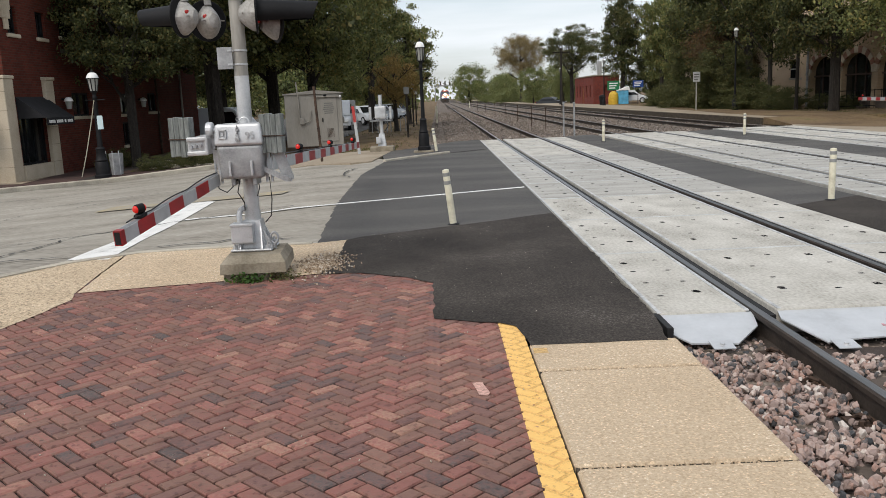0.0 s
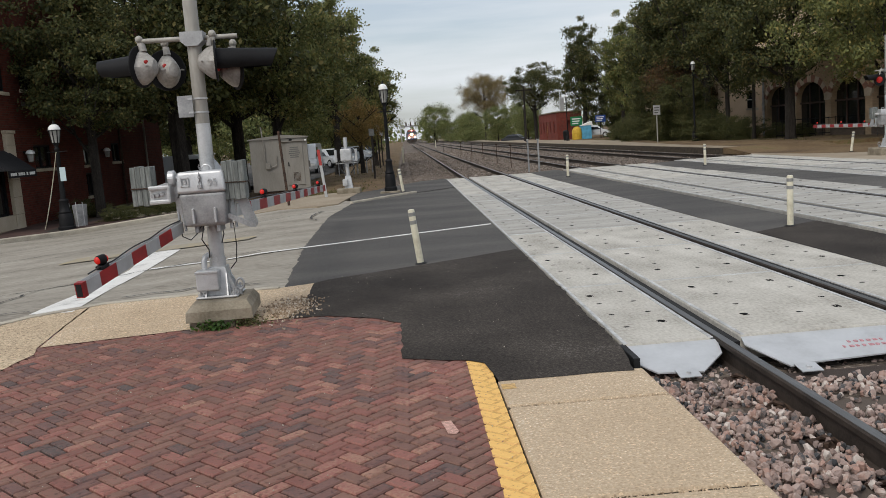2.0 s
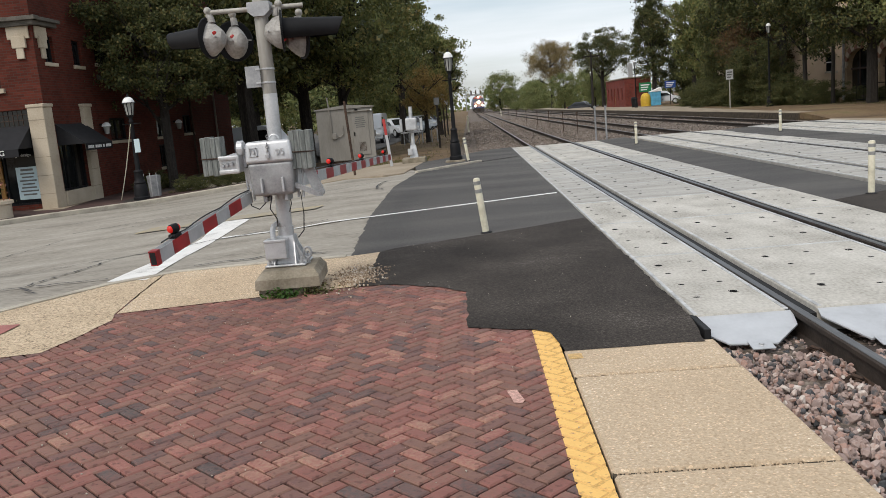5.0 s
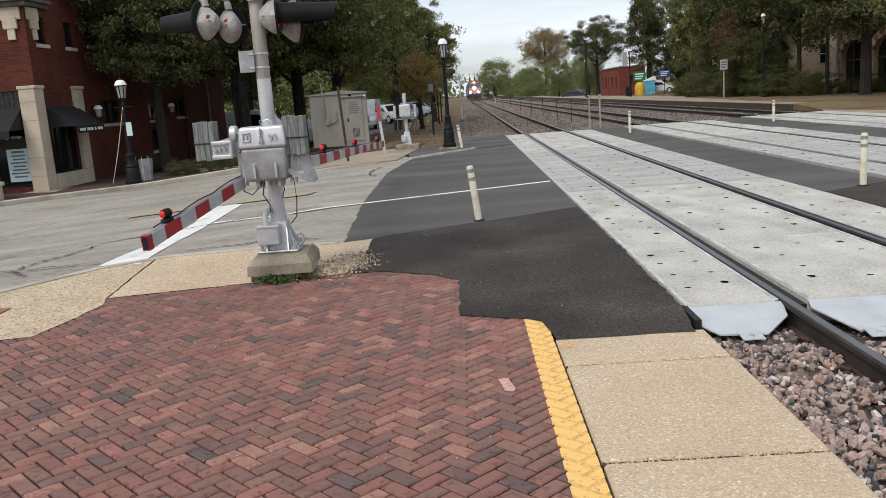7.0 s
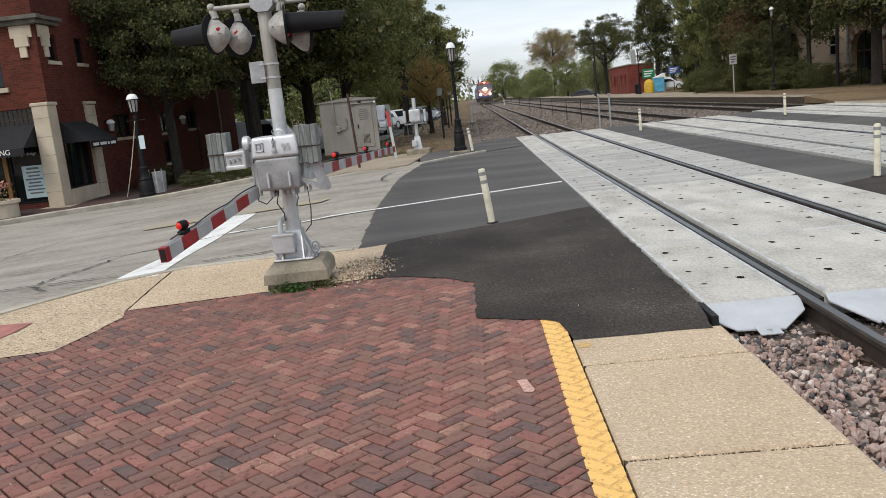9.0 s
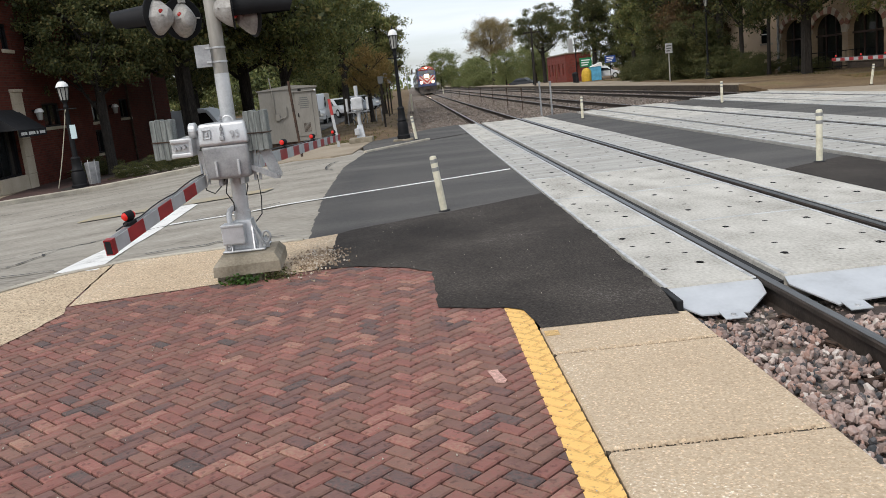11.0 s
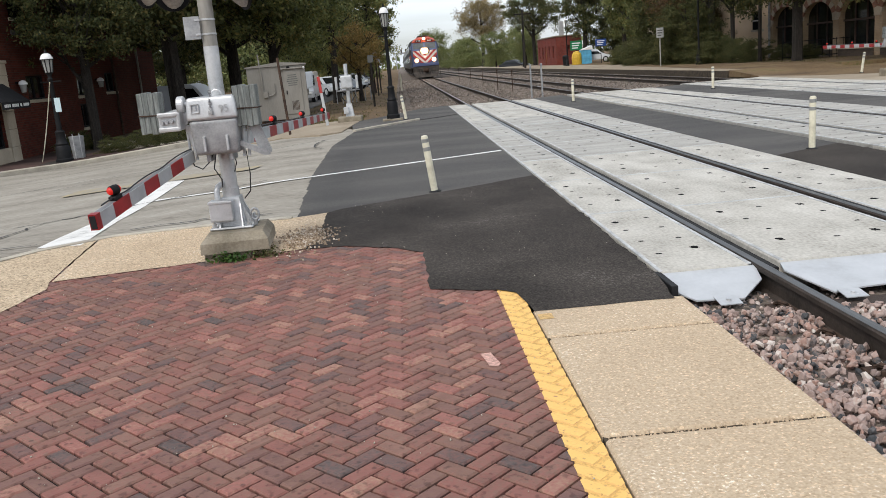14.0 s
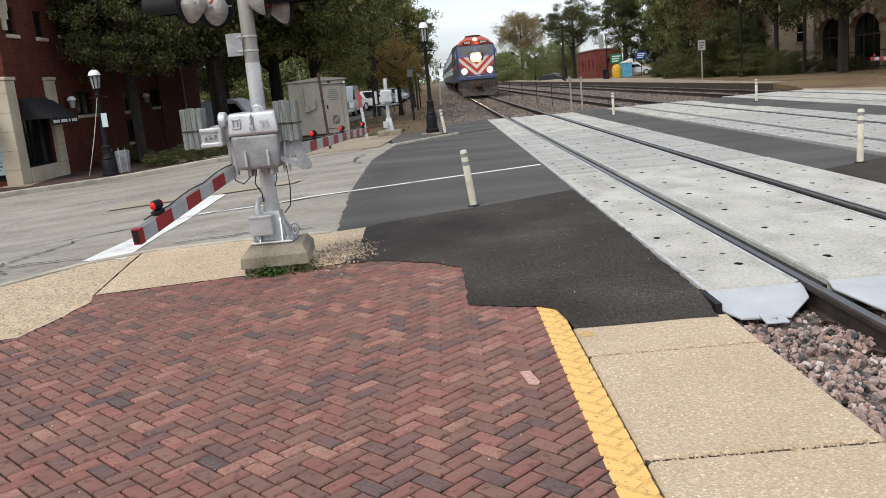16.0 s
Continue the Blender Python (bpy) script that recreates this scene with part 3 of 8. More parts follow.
def tube(bm, pts, r, seg=8):
    """A round tube along points."""
    pts = [Vector(p) for p in pts]
    rings = []
    for i, p in enumerate(pts):
        d = (pts[min(i + 1, len(pts) - 1)] - pts[max(i - 1, 0)]).normalized()
        q = d.to_track_quat("Z", "Y")
        rings.append([bm.verts.new(p + q @ Vector((r * math.cos(2 * math.pi * k / seg), r * math.sin(2 * math.pi * k / seg), 0))) for k in range(seg)])
    for a, b in zip(rings, rings[1:]):
        for k in range(seg):
            bm.faces.new((a[k], a[(k + 1) % seg], b[(k + 1) % seg], b[k]))
    bm.faces.new(rings[0][::-1]), bm.faces.new(rings[-1])
    return bm


def lathe(bm, profile, m=None, seg=20):
    """Turns (radius, height) pairs round the z axis."""
    m = m or Matrix()
    rings = [[bm.verts.new(m @ Vector((r * math.cos(2 * math.pi * k / seg), r * math.sin(2 * math.pi * k / seg), z))) for k in range(seg)] for r, z in profile]
    for a, b in zip(rings, rings[1:]):
        for k in range(seg):
            bm.faces.new((a[k], a[(k + 1) % seg], b[(k + 1) % seg], b[k]))
    bm.faces.new(rings[0][::-1]), bm.faces.new(rings[-1])
    return bm


def prism(bm, outline, depth, m=None):
    """An outline (x, z) given depth along y from 0."""
    m = m or Matrix()
    a = [bm.verts.new(m @ Vector((x, 0, z))) for x, z in outline]
    b = [bm.verts.new(m @ Vector((x, depth, z))) for x, z in outline]
    bm.faces.new(a), bm.faces.new(b[::-1])
    for i in range(len(a)):
        j = (i + 1) % len(a)
        bm.faces.new((a[j], a[i], b[i], b[j]))
    return bm


def B():
    return bmesh.new()


def arc(p, q, sag, n=10):
    p, q = Vector(p), Vector(q)
    return [p.lerp(q, i / n) - Vector((0, 0, sag * 4 * (i / n) * (1 - i / n))) for i in range(n + 1)]


def ease(a, b, x):
    k = min(1.0, max(0.0, (x - a) / (b - a)))
    return k * k * (3 - 2 * k)


def ground_z(x, y):
    """The street falls half a metre from the crossing towards the brick building."""
    return -0.5 * min(1.0, max(0.0, (-2.5 - x) / 7.5)) * ease(8.5, 13, y)


def sheet(name, outline, lift, mat, label, category, thick=0.0, kind="structure", step=1.5, rag=0.0):
    """A paved sheet over the ground, from its outline in plan."""
    bm = B()
    pts = []
    for i, p in enumerate(outline):
        q = outline[(i + 1) % len(outline)]
        L = math.hypot(q[0] - p[0], q[1] - p[1])
        n = max(1, int(L / 0.12)) if rag and L < 12 else 1
        for k in range(n):
            x, y = p[0] + (q[0] - p[0]) * k / n, p[1] + (q[1] - p[1]) * k / n
            if rag and k:
                x += rag * noise.noise((x * 7, y * 7, 1)) + rag * 0.5 * noise.noise((x * 21, y * 21, 3))
                y += rag * noise.noise((x * 7, y * 7, 5)) + rag * 0.5 * noise.noise((x * 21, y * 21, 7))
            pts.append((x, y))
    f = bm.faces.new([bm.verts.new((x, y, 0)) for x, y in pts])
    if f.normal.z < 0 or sum(a[0] * b[1] - a[1] * b[0] for a, b in zip(pts, pts[1:] + pts[:1])) < 0:
        f.normal_flip()
    bm.normal_update()
    bmesh.ops.triangulate(bm, faces=[f], ngon_method="EAR_CLIP")
    xs, ys = [p[0] for p in pts], [p[1] for p in pts]
    for lo, hi, co, no in ((min(xs), max(xs), 0, (1, 0, 0)), (min(ys), max(ys), 1, (0, 1, 0))):
        k = max(lo, -14 if co == 0 else 6) + step
        while k < min(hi, 34 if co else 2):
            at = [0, 0, 0]
            at[co] = k
            bmesh.ops.bisect_plane(bm, geom=bm.verts[:] + bm.edges[:] + bm.faces[:], plane_co=at, plane_no=no)
            k += step
    if thick:
        r = bmesh.ops.extrude_face_region(bm, geom=bm.faces[:])
        top = [v for v in r["geom"] if isinstance(v, bmesh.types.BMVert)]
        low = [v for v in bm.verts if v not in set(top)]
        for v in top:
            v.co.z = ground_z(v.co.x, v.co.y) + lift
        for v in low:
            v.co.z = ground_z(v.co.x, v.co.y) + lift - thick
        bmesh.ops.recalc_face_normals(bm, faces=bm.faces[:])
    else:
        for v in bm.verts:
            v.co.z = ground_z(v.co.x, v.co.y) + lift
    return solid(name, bm, mat, label, category, kind=kind)


def ribbon(name, pts, width, lift, height, mat, label, category, kind="structure"):
    """A kerb along points in plan, its width to the left of its way."""
    bm = B()
    rows = []
    fine = []
    for a, b in zip(pts, pts[1:]):
        n = max(1, int(math.hypot(b[0] - a[0], b[1] - a[1]) / 0.6))
        fine += [(a[0] + (b[0] - a[0]) * k / n, a[1] + (b[1] - a[1]) * k / n) for k in range(n)]
    fine.append(pts[-1])
    for i, p in enumerate(fine):
        a, b = fine[max(i - 1, 0)], fine[min(i + 1, len(fine) - 1)]
        d = Vector((b[0] - a[0], b[1] - a[1])).normalized()
        n = Vector((-d.y, d.x)) * width
        z = ground_z(*p) + lift
        c = 0.02
        w = [(p[0], p[1], z), (p[0], p[1], z + height - c), (p[0] + n.x * 0.12, p[1] + n.y * 0.12, z + height), (p[0] + n.x, p[1] + n.y, z + height), (p[0] + n.x, p[1] + n.y, z)]
        rows.append([bm.verts.new(q) for q in w])
    for a, b in zip(rows, rows[1:]):
        for k in range(4):
            bm.faces.new((a[k], b[k], b[k + 1], a[k + 1]))
    bm.faces.new(rows[0]), bm.faces.new(rows[-1][::-1])
    bmesh.ops.recalc_face_normals(bm, faces=bm.faces[:])
    return solid(name, bm, mat, label, category, kind=kind)


def wall(bm, m, width, height, thick, openings):
    """A wall in the x-z plane of m, thick along +y, with openings (x0, x1, z0, z1) cut through."""
    xs = sorted({0.0, width, *(v for o in openings for v in o[:2])})
    zs = sorted({0.0, height, *(v for o in openings for v in o[2:])})
    for x0, x1 in zip(xs, xs[1:]):
        z0 = None
        for za, zb in zip(zs, zs[1:]):
            cut = any(o[0] <= (x0 + x1) / 2 <= o[1] and o[2] <= (za + zb) / 2 <= o[3] for o in openings)
            if not cut and z0 is None:
                z0 = za
            if z0 is not None and (cut or zb == zs[-1]):
                box(bm, x0, x1, 0, thick, z0, za if cut else zb, m=m)
                z0 = None
    bmesh.ops.remove_doubles(bm, verts=bm.verts[:], dist=0.0005)
    return bm


def writing(text, size, mat, m, parent, name="lettering"):
    cu = bpy.data.curves.new(name, "FONT")
    cu.body, cu.size, cu.extrude = text, size, 0.004
    tmp = bpy.data.objects.new("tmp", cu)
    scene.collection.objects.link(tmp)
    bpy.context.view_layer.update()
    me = bpy.data.meshes.new_from_object(tmp.evaluated_get(bpy.context.evaluated_depsgraph_get()))
    bpy.data.objects.remove(tmp)
    me.materials.clear()
    me.materials.append(mat)
    ob = new(name, me)
    ob.parent, ob.matrix_basis = parent, m
    return ob


# ---- ground, street, crossing ----
NEAR, FAR_END = 6.30, 30.9
TRACKS = ((1.90, 3.405), (6.30, 7.805), (10.72, 12.225))

bm = B()
xs = [-2500, -900, -300, -120, -60, -40, -30, -22, -16, -13, -11, -10, -8.5, -7, -5.5, -4, -2.5, -1.5, -0.6, 14.5, 20, 40, 90, 300, 900, 2500]
ys = [-2500, -300, -60, -20, -5, 2, 5, 8.5, 9.5, 10.5, 11.5, 13, 16, 20, 25, 30, 36, 45, 60, 80, 120, 200, 400, 900, 2500]
grid = {}
for x in xs:
    for y in ys:
        grid[x, y] = bm.verts.new((x, y, ground_z(x, y) - 0.10))
for x, x2 in zip(xs, xs[1:]):
    for y, y2 in zip(ys, ys[1:]):
        bm.faces.new((grid[x, y], grid[x2, y], grid[x2, y2], grid[x, y2]))
for v in bm.verts:
    if -0.7 < v.co.x < 15:
        v.co.z -= 0.16
solid("ground", bm, M["dirt"], "brown earth with dry grass and fallen leaves", "ground", kind="structure")

sheet("street", [(-1.62, 9.6), (-1.60, 12), (-1.7, 18.5), (-1.5, 22.6), (-1.9, 23.4), (-3.9, 24.4), (-5.2, 26.6), (-7.0, 26.6), (-8.2, 25.9), (-10.2, 24.9), (-12, 23.3), (-14, 21), (-22, 14), (-40, 2), (-40, -12), (-8, -6), (-6.6, 4.0), (-5.3, 7.2), (-4.6, 8.55), (-4.2, 9.3), (-3.6, 9.8), (-2.6, 9.85)], -0.006, M["street"], "grey concrete street with sealed cracks", "street")
sheet("asphalt_apron", [(-1.62, 9.7), (-1.72, 10.94), (-1.86, 13.55), (-1.94, 18.5), (-1.66, 22.1), (0.02, 24.4), (0.9, 25.2), (1.195, 25.6), (1.195, 10.9), (-1.2, 9.6)], 0.0, M["asphalt_old"], "worn dark asphalt roadway on the crossing", "asphalt", rag=0.035)
sheet("asphalt_walk", [(-1.66, 22.12), (0.02, 24.42), (1.205, 25.62), (1.205, 31.1), (0.3, 30.6), (-1.2, 27.2), (-2.0, 26.2)], 0.012, M["asphalt_old"], "dark asphalt sidewalk beside the lamp post", "asphalt", thick=0.1)
sheet("asphalt_patch", [(-1.38, 8.13), (-1.0, 8.1), (-0.66, 7.9), (-0.34, 7.56), (-0.33, 6.4), (-0.05, 6.27), (0.12, 6.22), (0.22, 6.12), (0.27, 5.67), (0.7, 5.665), (1.12, 5.66), (1.188, 6.3), (1.188, 11.48), (0.5, 11.05), (-0.2, 10.67), (-1.19, 10.16), (-1.33, 9.97), (-1.31, 8.85)], 0.0055, M["asphalt_new"], "fresh black asphalt ramp with ragged edges", "asphalt", rag=0.03, step=3)
for i, (a, b) in enumerate(((4.265, 5.42), (8.56, 10.0))):
    sheet("asphalt_strip", [(a, NEAR - 0.6), (b, NEAR - 0.6), (b, FAR_END + 0.9), (a, FAR_END + 0.2)], -0.002, M["asphalt_old"], "dark asphalt strip between two tracks", "asphalt", step=6)
    sheet("asphalt_strip_end", [(a, NEAR - 2.4), (b, NEAR - 2.4), (b, 11.95 + 0.35 * i), (a, 11.3 + 0.5 * i)], 0.003, M["asphalt_new"], "fresh black asphalt between two tracks", "asphalt", step=6, rag=0.02)
sheet("verge_apron", [(15.6, 27.0), (60, 20), (60, 36), (17.9, 36), (13.5, 33.5), (14.0, 30.0)], -0.008, M["dirt"], "brown leaf-strewn ground beside the road", "ground", step=8)
sheet("far_road", [(12.95, 3), (60, 3), (60, 20), (15.6, 27.0), (14.0, 30.0), (13.5, 33.5), (12.95, 32)], -0.004, M["platform"], "tan paved ground beyond the tracks", "road", step=8)

sheet("tan_corner", [(-3.42, 7.75), (-2.8, 7.88), (-2.25, 7.99), (-1.86, 8.05), (-1.36, 8.16), (-1.29, 8.82), (-1.32, 10.0), (-1.66, 9.86), (-2.6, 9.86), (-3.6, 9.8), (-3.70, 9.72)], 0.004, M["exposed_corner"], "tan exposed aggregate sidewalk corner", "sidewalk", rag=0.012, step=4)
sheet("tan_corner_slab", [(-3.437, 7.73), (-3.722, 9.70), (-4.2, 9.3), (-4.58, 8.55), (-4.72, 8.2), (-5.3, 7.15), (-6.6, 4.0), (-7.0, 0.0), (-5.2, 0.0), (-4.9, 5.2), (-4.5, 6.25), (-3.95, 6.50), (-3.5, 6.58), (-3.42, 7.0), (-3.36, 7.5)], 0.003, M["exposed_coarse"], "tan sidewalk slab with coarse exposed pebbles", "sidewalk", rag=0.015, step=4)
sheet("red_pad", [(-4.64, 7.62), (-4.21, 7.61), (-4.2, 7.33), (-4.25, 6.96), (-4.5, 6.75), (-5.1, 6.9)], 0.008, M["pad_red"], "faded red tactile pad in the sidewalk", "tactile pad", step=4)
ribbon("kerb_near", [(-6.7, 4.0), (-5.4, 7.2), (-4.68, 8.58), (-4.25, 9.36), (-3.62, 9.88), (-2.6, 9.93), (-1.7, 9.93)][::-1], 0.14, -0.02, 0.034, M["kerb"], "pale concrete kerb at the sidewalk corner", "kerb")

# concrete platform edge, slab by slab
edge = thing("platform_edge", "tan exposed aggregate concrete slabs along the track", "platform edge", kind="structure")
y1 = 5.72
for y0 in (5.17, 3.92, 2.68, 1.44, 0.2, -1.04):
    bm = B()
    box(bm, 0.268, 1.19 + 0.008 * (y0 < 4), y0 + 0.026, y1, -0.16, 0.0, 0.014, 1)
    for v in bm.verts:
        if v.co.z > -0.02:
            v.co += Vector((0.006 * noise.noise(v.co * 9), 0.007 * noise.noise(v.co * 5), 0.003))
    part("slab", bm, M["exposed"], edge)
    bm = B()
    box(bm, 0.27, 1.185, y0 - 0.012, y0 + 0.045, -0.1, -0.010)
    part("joint_filler", bm, M["joint"], edge, "dark gritty joint")
    y1 = y0
bm = B()
prism(bm, [(0.275, 0.0045), (0.36, 0.0045), (0.33, 0.006), (0.28, 0.006)], 0.10, pose(0, 5.50, 0))
part("paint_chip", bm, M["tan_paint"], edge, "yellowish paint chip")

# painted marks
sheet("crossing_line", [(-4.1, 13.06), (-2.95, 12.88), (1.16, 14.66), (1.16, 14.80), (-2.95, 13.00), (-4.1, 13.2)], 0.006, M["white_paint"], "thin white painted line across the street", "road marking", step=0.8)
sheet("stop_line", [(-4.28, 9.5), (-3.80, 9.42), (-4.02, 11.3), (-4.30, 15.6), (-5.02, 16.2), (-4.5, 13.4)], 0.004, M["white_paint"], "wide white painted stop line", "road marking", step=0.8)
sheet("centre_line", [(-6.6, 15.9), (-4.6, 15.75), (-3.1, 15.6), (-3.0, 16.05), (-4.4, 16.45), (-6.6, 16.7)], 0.012, M["yellow_paint"], "faded yellow painted centre line", "road marking", step=0.8)
random.seed(4)
for path in ([(-9.5, 10.2), (-6.99, 11.57), (-6.28, 12.05), (-5.73, 12.32), (-4.97, 12.53), (-4.25, 12.95), (-3.32, 13.2), (-2.4, 13.5)], [(-7.2, 9.35), (-5.73, 9.49), (-5.3, 9.6), (-5.38, 10.15), (-5.36, 10.7), (-5.41, 11.4), (-5.43, 12.3), (-4.9, 12.6)], [(-5.3, 9.55), (-5.04, 9.31), (-4.9, 9.1)], [(-5.2, 9.65), (-4.67, 9.68), (-4.3, 9.75)], [(-8.76, 14.96), (-8.56, 15.9), (-8.4, 17.1)], [(-7.63, 17.4), (-7.19, 18.0), (-6.5, 18.2)], [(-8.9, 18.2), (-7.2, 18.8), (-5.2, 19.0), (-3.0, 19.8), (-2.1, 20.2)], [(-2.1, 18.0), (-2.35, 18.6), (-2.3, 19.6), (-2.15, 20.4)], [(-3.5, 10.2), (-2.6, 10.35), (-1.8, 10.25)], [(-11.5, 20.4), (-9.6, 21.5), (-8.2, 22.0), (-6.9, 22.1)]):
    out, back = [], []
    pts = []
    for a, b in zip(path, path[1:]):
        pts += [(a[0] + (b[0] - a[0]) * k / 6 + random.uniform(-0.05, 0.05), a[1] + (b[1] - a[1]) * k / 6 + random.uniform(-0.05, 0.05)) for k in range(6)]
    for i, p in enumerate(pts):
        q = pts[min(i + 1, len(pts) - 1)]
        o = pts[max(i - 1, 0)]
        d = Vector((q[0] - o[0], q[1] - o[1])).normalized()
        w = random.uniform(0.008, 0.026)
        out.append((p[0] - d.y * w, p[1] + d.x * w)), back.append((p[0] + d.y * w, p[1] - d.x * w))
    bm = B()
    a = [bm.verts.new((x, y, ground_z(x, y) + 0.009)) for x, y in out]
    b = [bm.verts.new((x, y, ground_z(x, y) + 0.009)) for x, y in back]
    for i in range(len(a) - 1):
        bm.faces.new((b[i], b[i + 1], a[i + 1], a[i]))
    bmesh.ops.recalc_face_normals(bm, faces=bm.faces[:])
    solid("crack_seal", bm, M["crack"], "dark sealed crack in the street", "crack", kind="structure")

# far side of the street
ribbon("kerb_far", [(-22, 14.2), (-14, 21.1), (-12, 23.4), (-10.2, 25.0), (-8.2, 26.0), (-7.0, 26.7), (-5.4, 26.9)], 0.16, -0.03, 0.16, M["kerb"], "pale concrete kerb before the brick building", "kerb")
sheet("dark_walk", [(-22, 14.4), (-14, 21.3), (-12, 23.6), (-10.3, 25.2), (-8.3, 26.2), (-7.0, 26.9), (-6.8, 29), (-8.6, 31), (-11, 36), (-13.3, 42), (-40, 42), (-40, 14)], 0.10, M["walk"], "dark brick sidewalk before the shops", "sidewalk", step=2.5)
sheet("pale_walk_band", [(-13.4, 25.0), (-12.3, 24.7), (-12.9, 29.6), (-12.3, 34.5), (-13.4, 34.5)], 0.108, M["platform"], "pale concrete strip along the wall", "sidewalk", step=3)
sheet("far_apron", [(-2.0, 22.2), (-2.5, 21.9), (-3.6, 22.9), (-4.3, 22.6), (-6.2, 26.7), (-6.0, 27.6), (-2.6, 27.2), (-1.72, 26.2)], 0.02, M["platform"], "tan concrete apron by the equipment cabinet", "sidewalk", thick=0.13, step=1.2, rag=0.02)
ribbon("kerb_lamp", [(-1.62, 22.1), (0.05, 24.45)], 0.10, 0.0, 0.055, M["kerb"], "pale concrete kerb end by the lamp post", "kerb")
sheet("parking", [(-30, 44), (-5.2, 44), (-4.2, 70), (-4.2, 140), (-30, 140)], -0.05, M["asphalt_old"], "asphalt parking area under the trees", "parking area", step=30)

# ---- tracks ----
bm = B()
random.seed(2)
bx = [-0.9, -0.3, 0.4, 1.0, 1.9, 2.65, 3.4, 4.3, 5.2, 6.3, 7.0, 7.8, 8.8, 9.8, 10.7, 11.5, 12.2, 13.0, 13.7]
by = [FAR_END - 0.3 + k * 1.5 for k in range(40)] + [100, 130, 200, 320, 500, 800, 1400]
rows = [[bm.verts.new((x, y, (-0.26 if x < -0.5 else -0.20 if x < 0 else -0.15) + random.uniform(-0.02, 0.02) * (0 < x < 13.5))) for y in by] for x in bx]
for a, b in zip(rows, rows[1:]):
    for k in range(len(by) - 1):
        bm.faces.new((a[k], b[k], b[k + 1], a[k + 1]))
rows = [[bm.verts.new((x, y, -0.17 + random.uniform(-0.015, 0.015))) for y in (-25, -10, 0, 2, 4, 5, 6.6)] for x in (1.16, 1.5, 1.9, 2.65, 3.4, 4.3, 5.4, 6.3, 7.8, 9, 10.7, 12.2, 13.7)]
for a, b in zip(rows, rows[1:]):
    for k in range(6):
        bm.faces.new((a[k], b[k], b[k + 1], a[k + 1]))
solid("ballast_bed", bm, M["ballast"], "grey-pink crushed stone track bed", "ballast", kind="structure")


def rail_mesh(y0, y1, top):
    bm = B()
    prof = [(-0.07, -0.172), (0.07, -0.172), (0.07, -0.162), (0.012, -0.145), (0.009, -0.05), (0.034, -0.038), (0.036, -0.010), (0.028, -0.001), (-0.028, -0.001), (-0.036, -0.010), (-0.034, -0.038), (-0.009, -0.05), (-0.012, -0.145), (-0.07, -0.162)]
    if top:
        prof = [(-0.027, -0.002), (0.027, -0.002), (0.026, 0.003), (-0.026, 0.003)]
    return prism(bm, prof, y1 - y0, pose(0, y0, 0))


tie_bm = B()
box(tie_bm, -1.3, 1.3, -0.115, 0.115, -0.34, -0.155, 0.012, 1)
tie_me = bpy.data.meshes.new("tie")
tie_bm.to_mesh(tie_me)
tie_bm.free()
tie_me.materials.append(M["tie"])
plate_bm = B()
box(plate_bm, -0.16, 0.16, -0.09, 0.09, -0.158, -0.146, 0.004, 1)
for sx in (-1, 1):
    tube(plate_bm, [(sx * 0.05, -0.03, -0.145), (sx * 0.075, -0.035, -0.115), (sx * 0.11, 0.0, -0.105), (sx * 0.12, 0.035, -0.13), (sx * 0.08, 0.045, -0.14)], 0.011, 6)
    rod(plate_bm, (sx * 0.12, -0.05, -0.15), (sx * 0.12, -0.05, -0.12), 0.016, seg=6)
plate_me = bpy.data.meshes.new("tie_plate")
plate_bm.to_mesh(plate_me)
plate_bm.free()
plate_me.materials.append(M["rust"])

random.seed(8)
for i, (a, b) in enumerate(TRACKS):
    tr = thing("railway_track", "standard gauge railway track on wooden ties", "track", pose((a + b) / 2, 0, 0), "railway tracks", kind="structure")
    for x in (a, b):
        r = part("rail", rail_mesh(-25, 900, False), M["rail"], tr)
        r.matrix_basis = pose(x - (a + b) / 2, 0, 0)
        t = part("rail_head", rail_mesh(-25, 900, True), M["rail_top"], r, "polished running surface")
    y = 5.75 - 0.56 * 6
    while y < 5.9:
        piece("tie", tie_me, tr, pose(random.uniform(-0.04, 0.04), y, -0.005, 0, 0, random.uniform(-0.6, 0.6)))
        if i == 0:
            for x in (a, b):
                piece("tie_plate", plate_me, tr, pose(x - (a + b) / 2, y, 0))
        y += 0.56
    y = FAR_END + 0.5
    for k in range(24):
        piece("tie", tie_me, tr, pose(random.uniform(-0.05, 0.05), y, -0.005, 0, 0, random.uniform(-0.8, 0.8)))
        y += 0.56
    bm = B()
    while y < 260:
        dx, z = random.uniform(-0.05, 0.05), -0.16 + random.uniform(-0.012, 0.008)
        box(bm, -1.3 + dx, 1.3 + dx, y - 0.115, y + 0.115, -0.30, z)
        y += 0.56
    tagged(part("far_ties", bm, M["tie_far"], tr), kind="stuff")


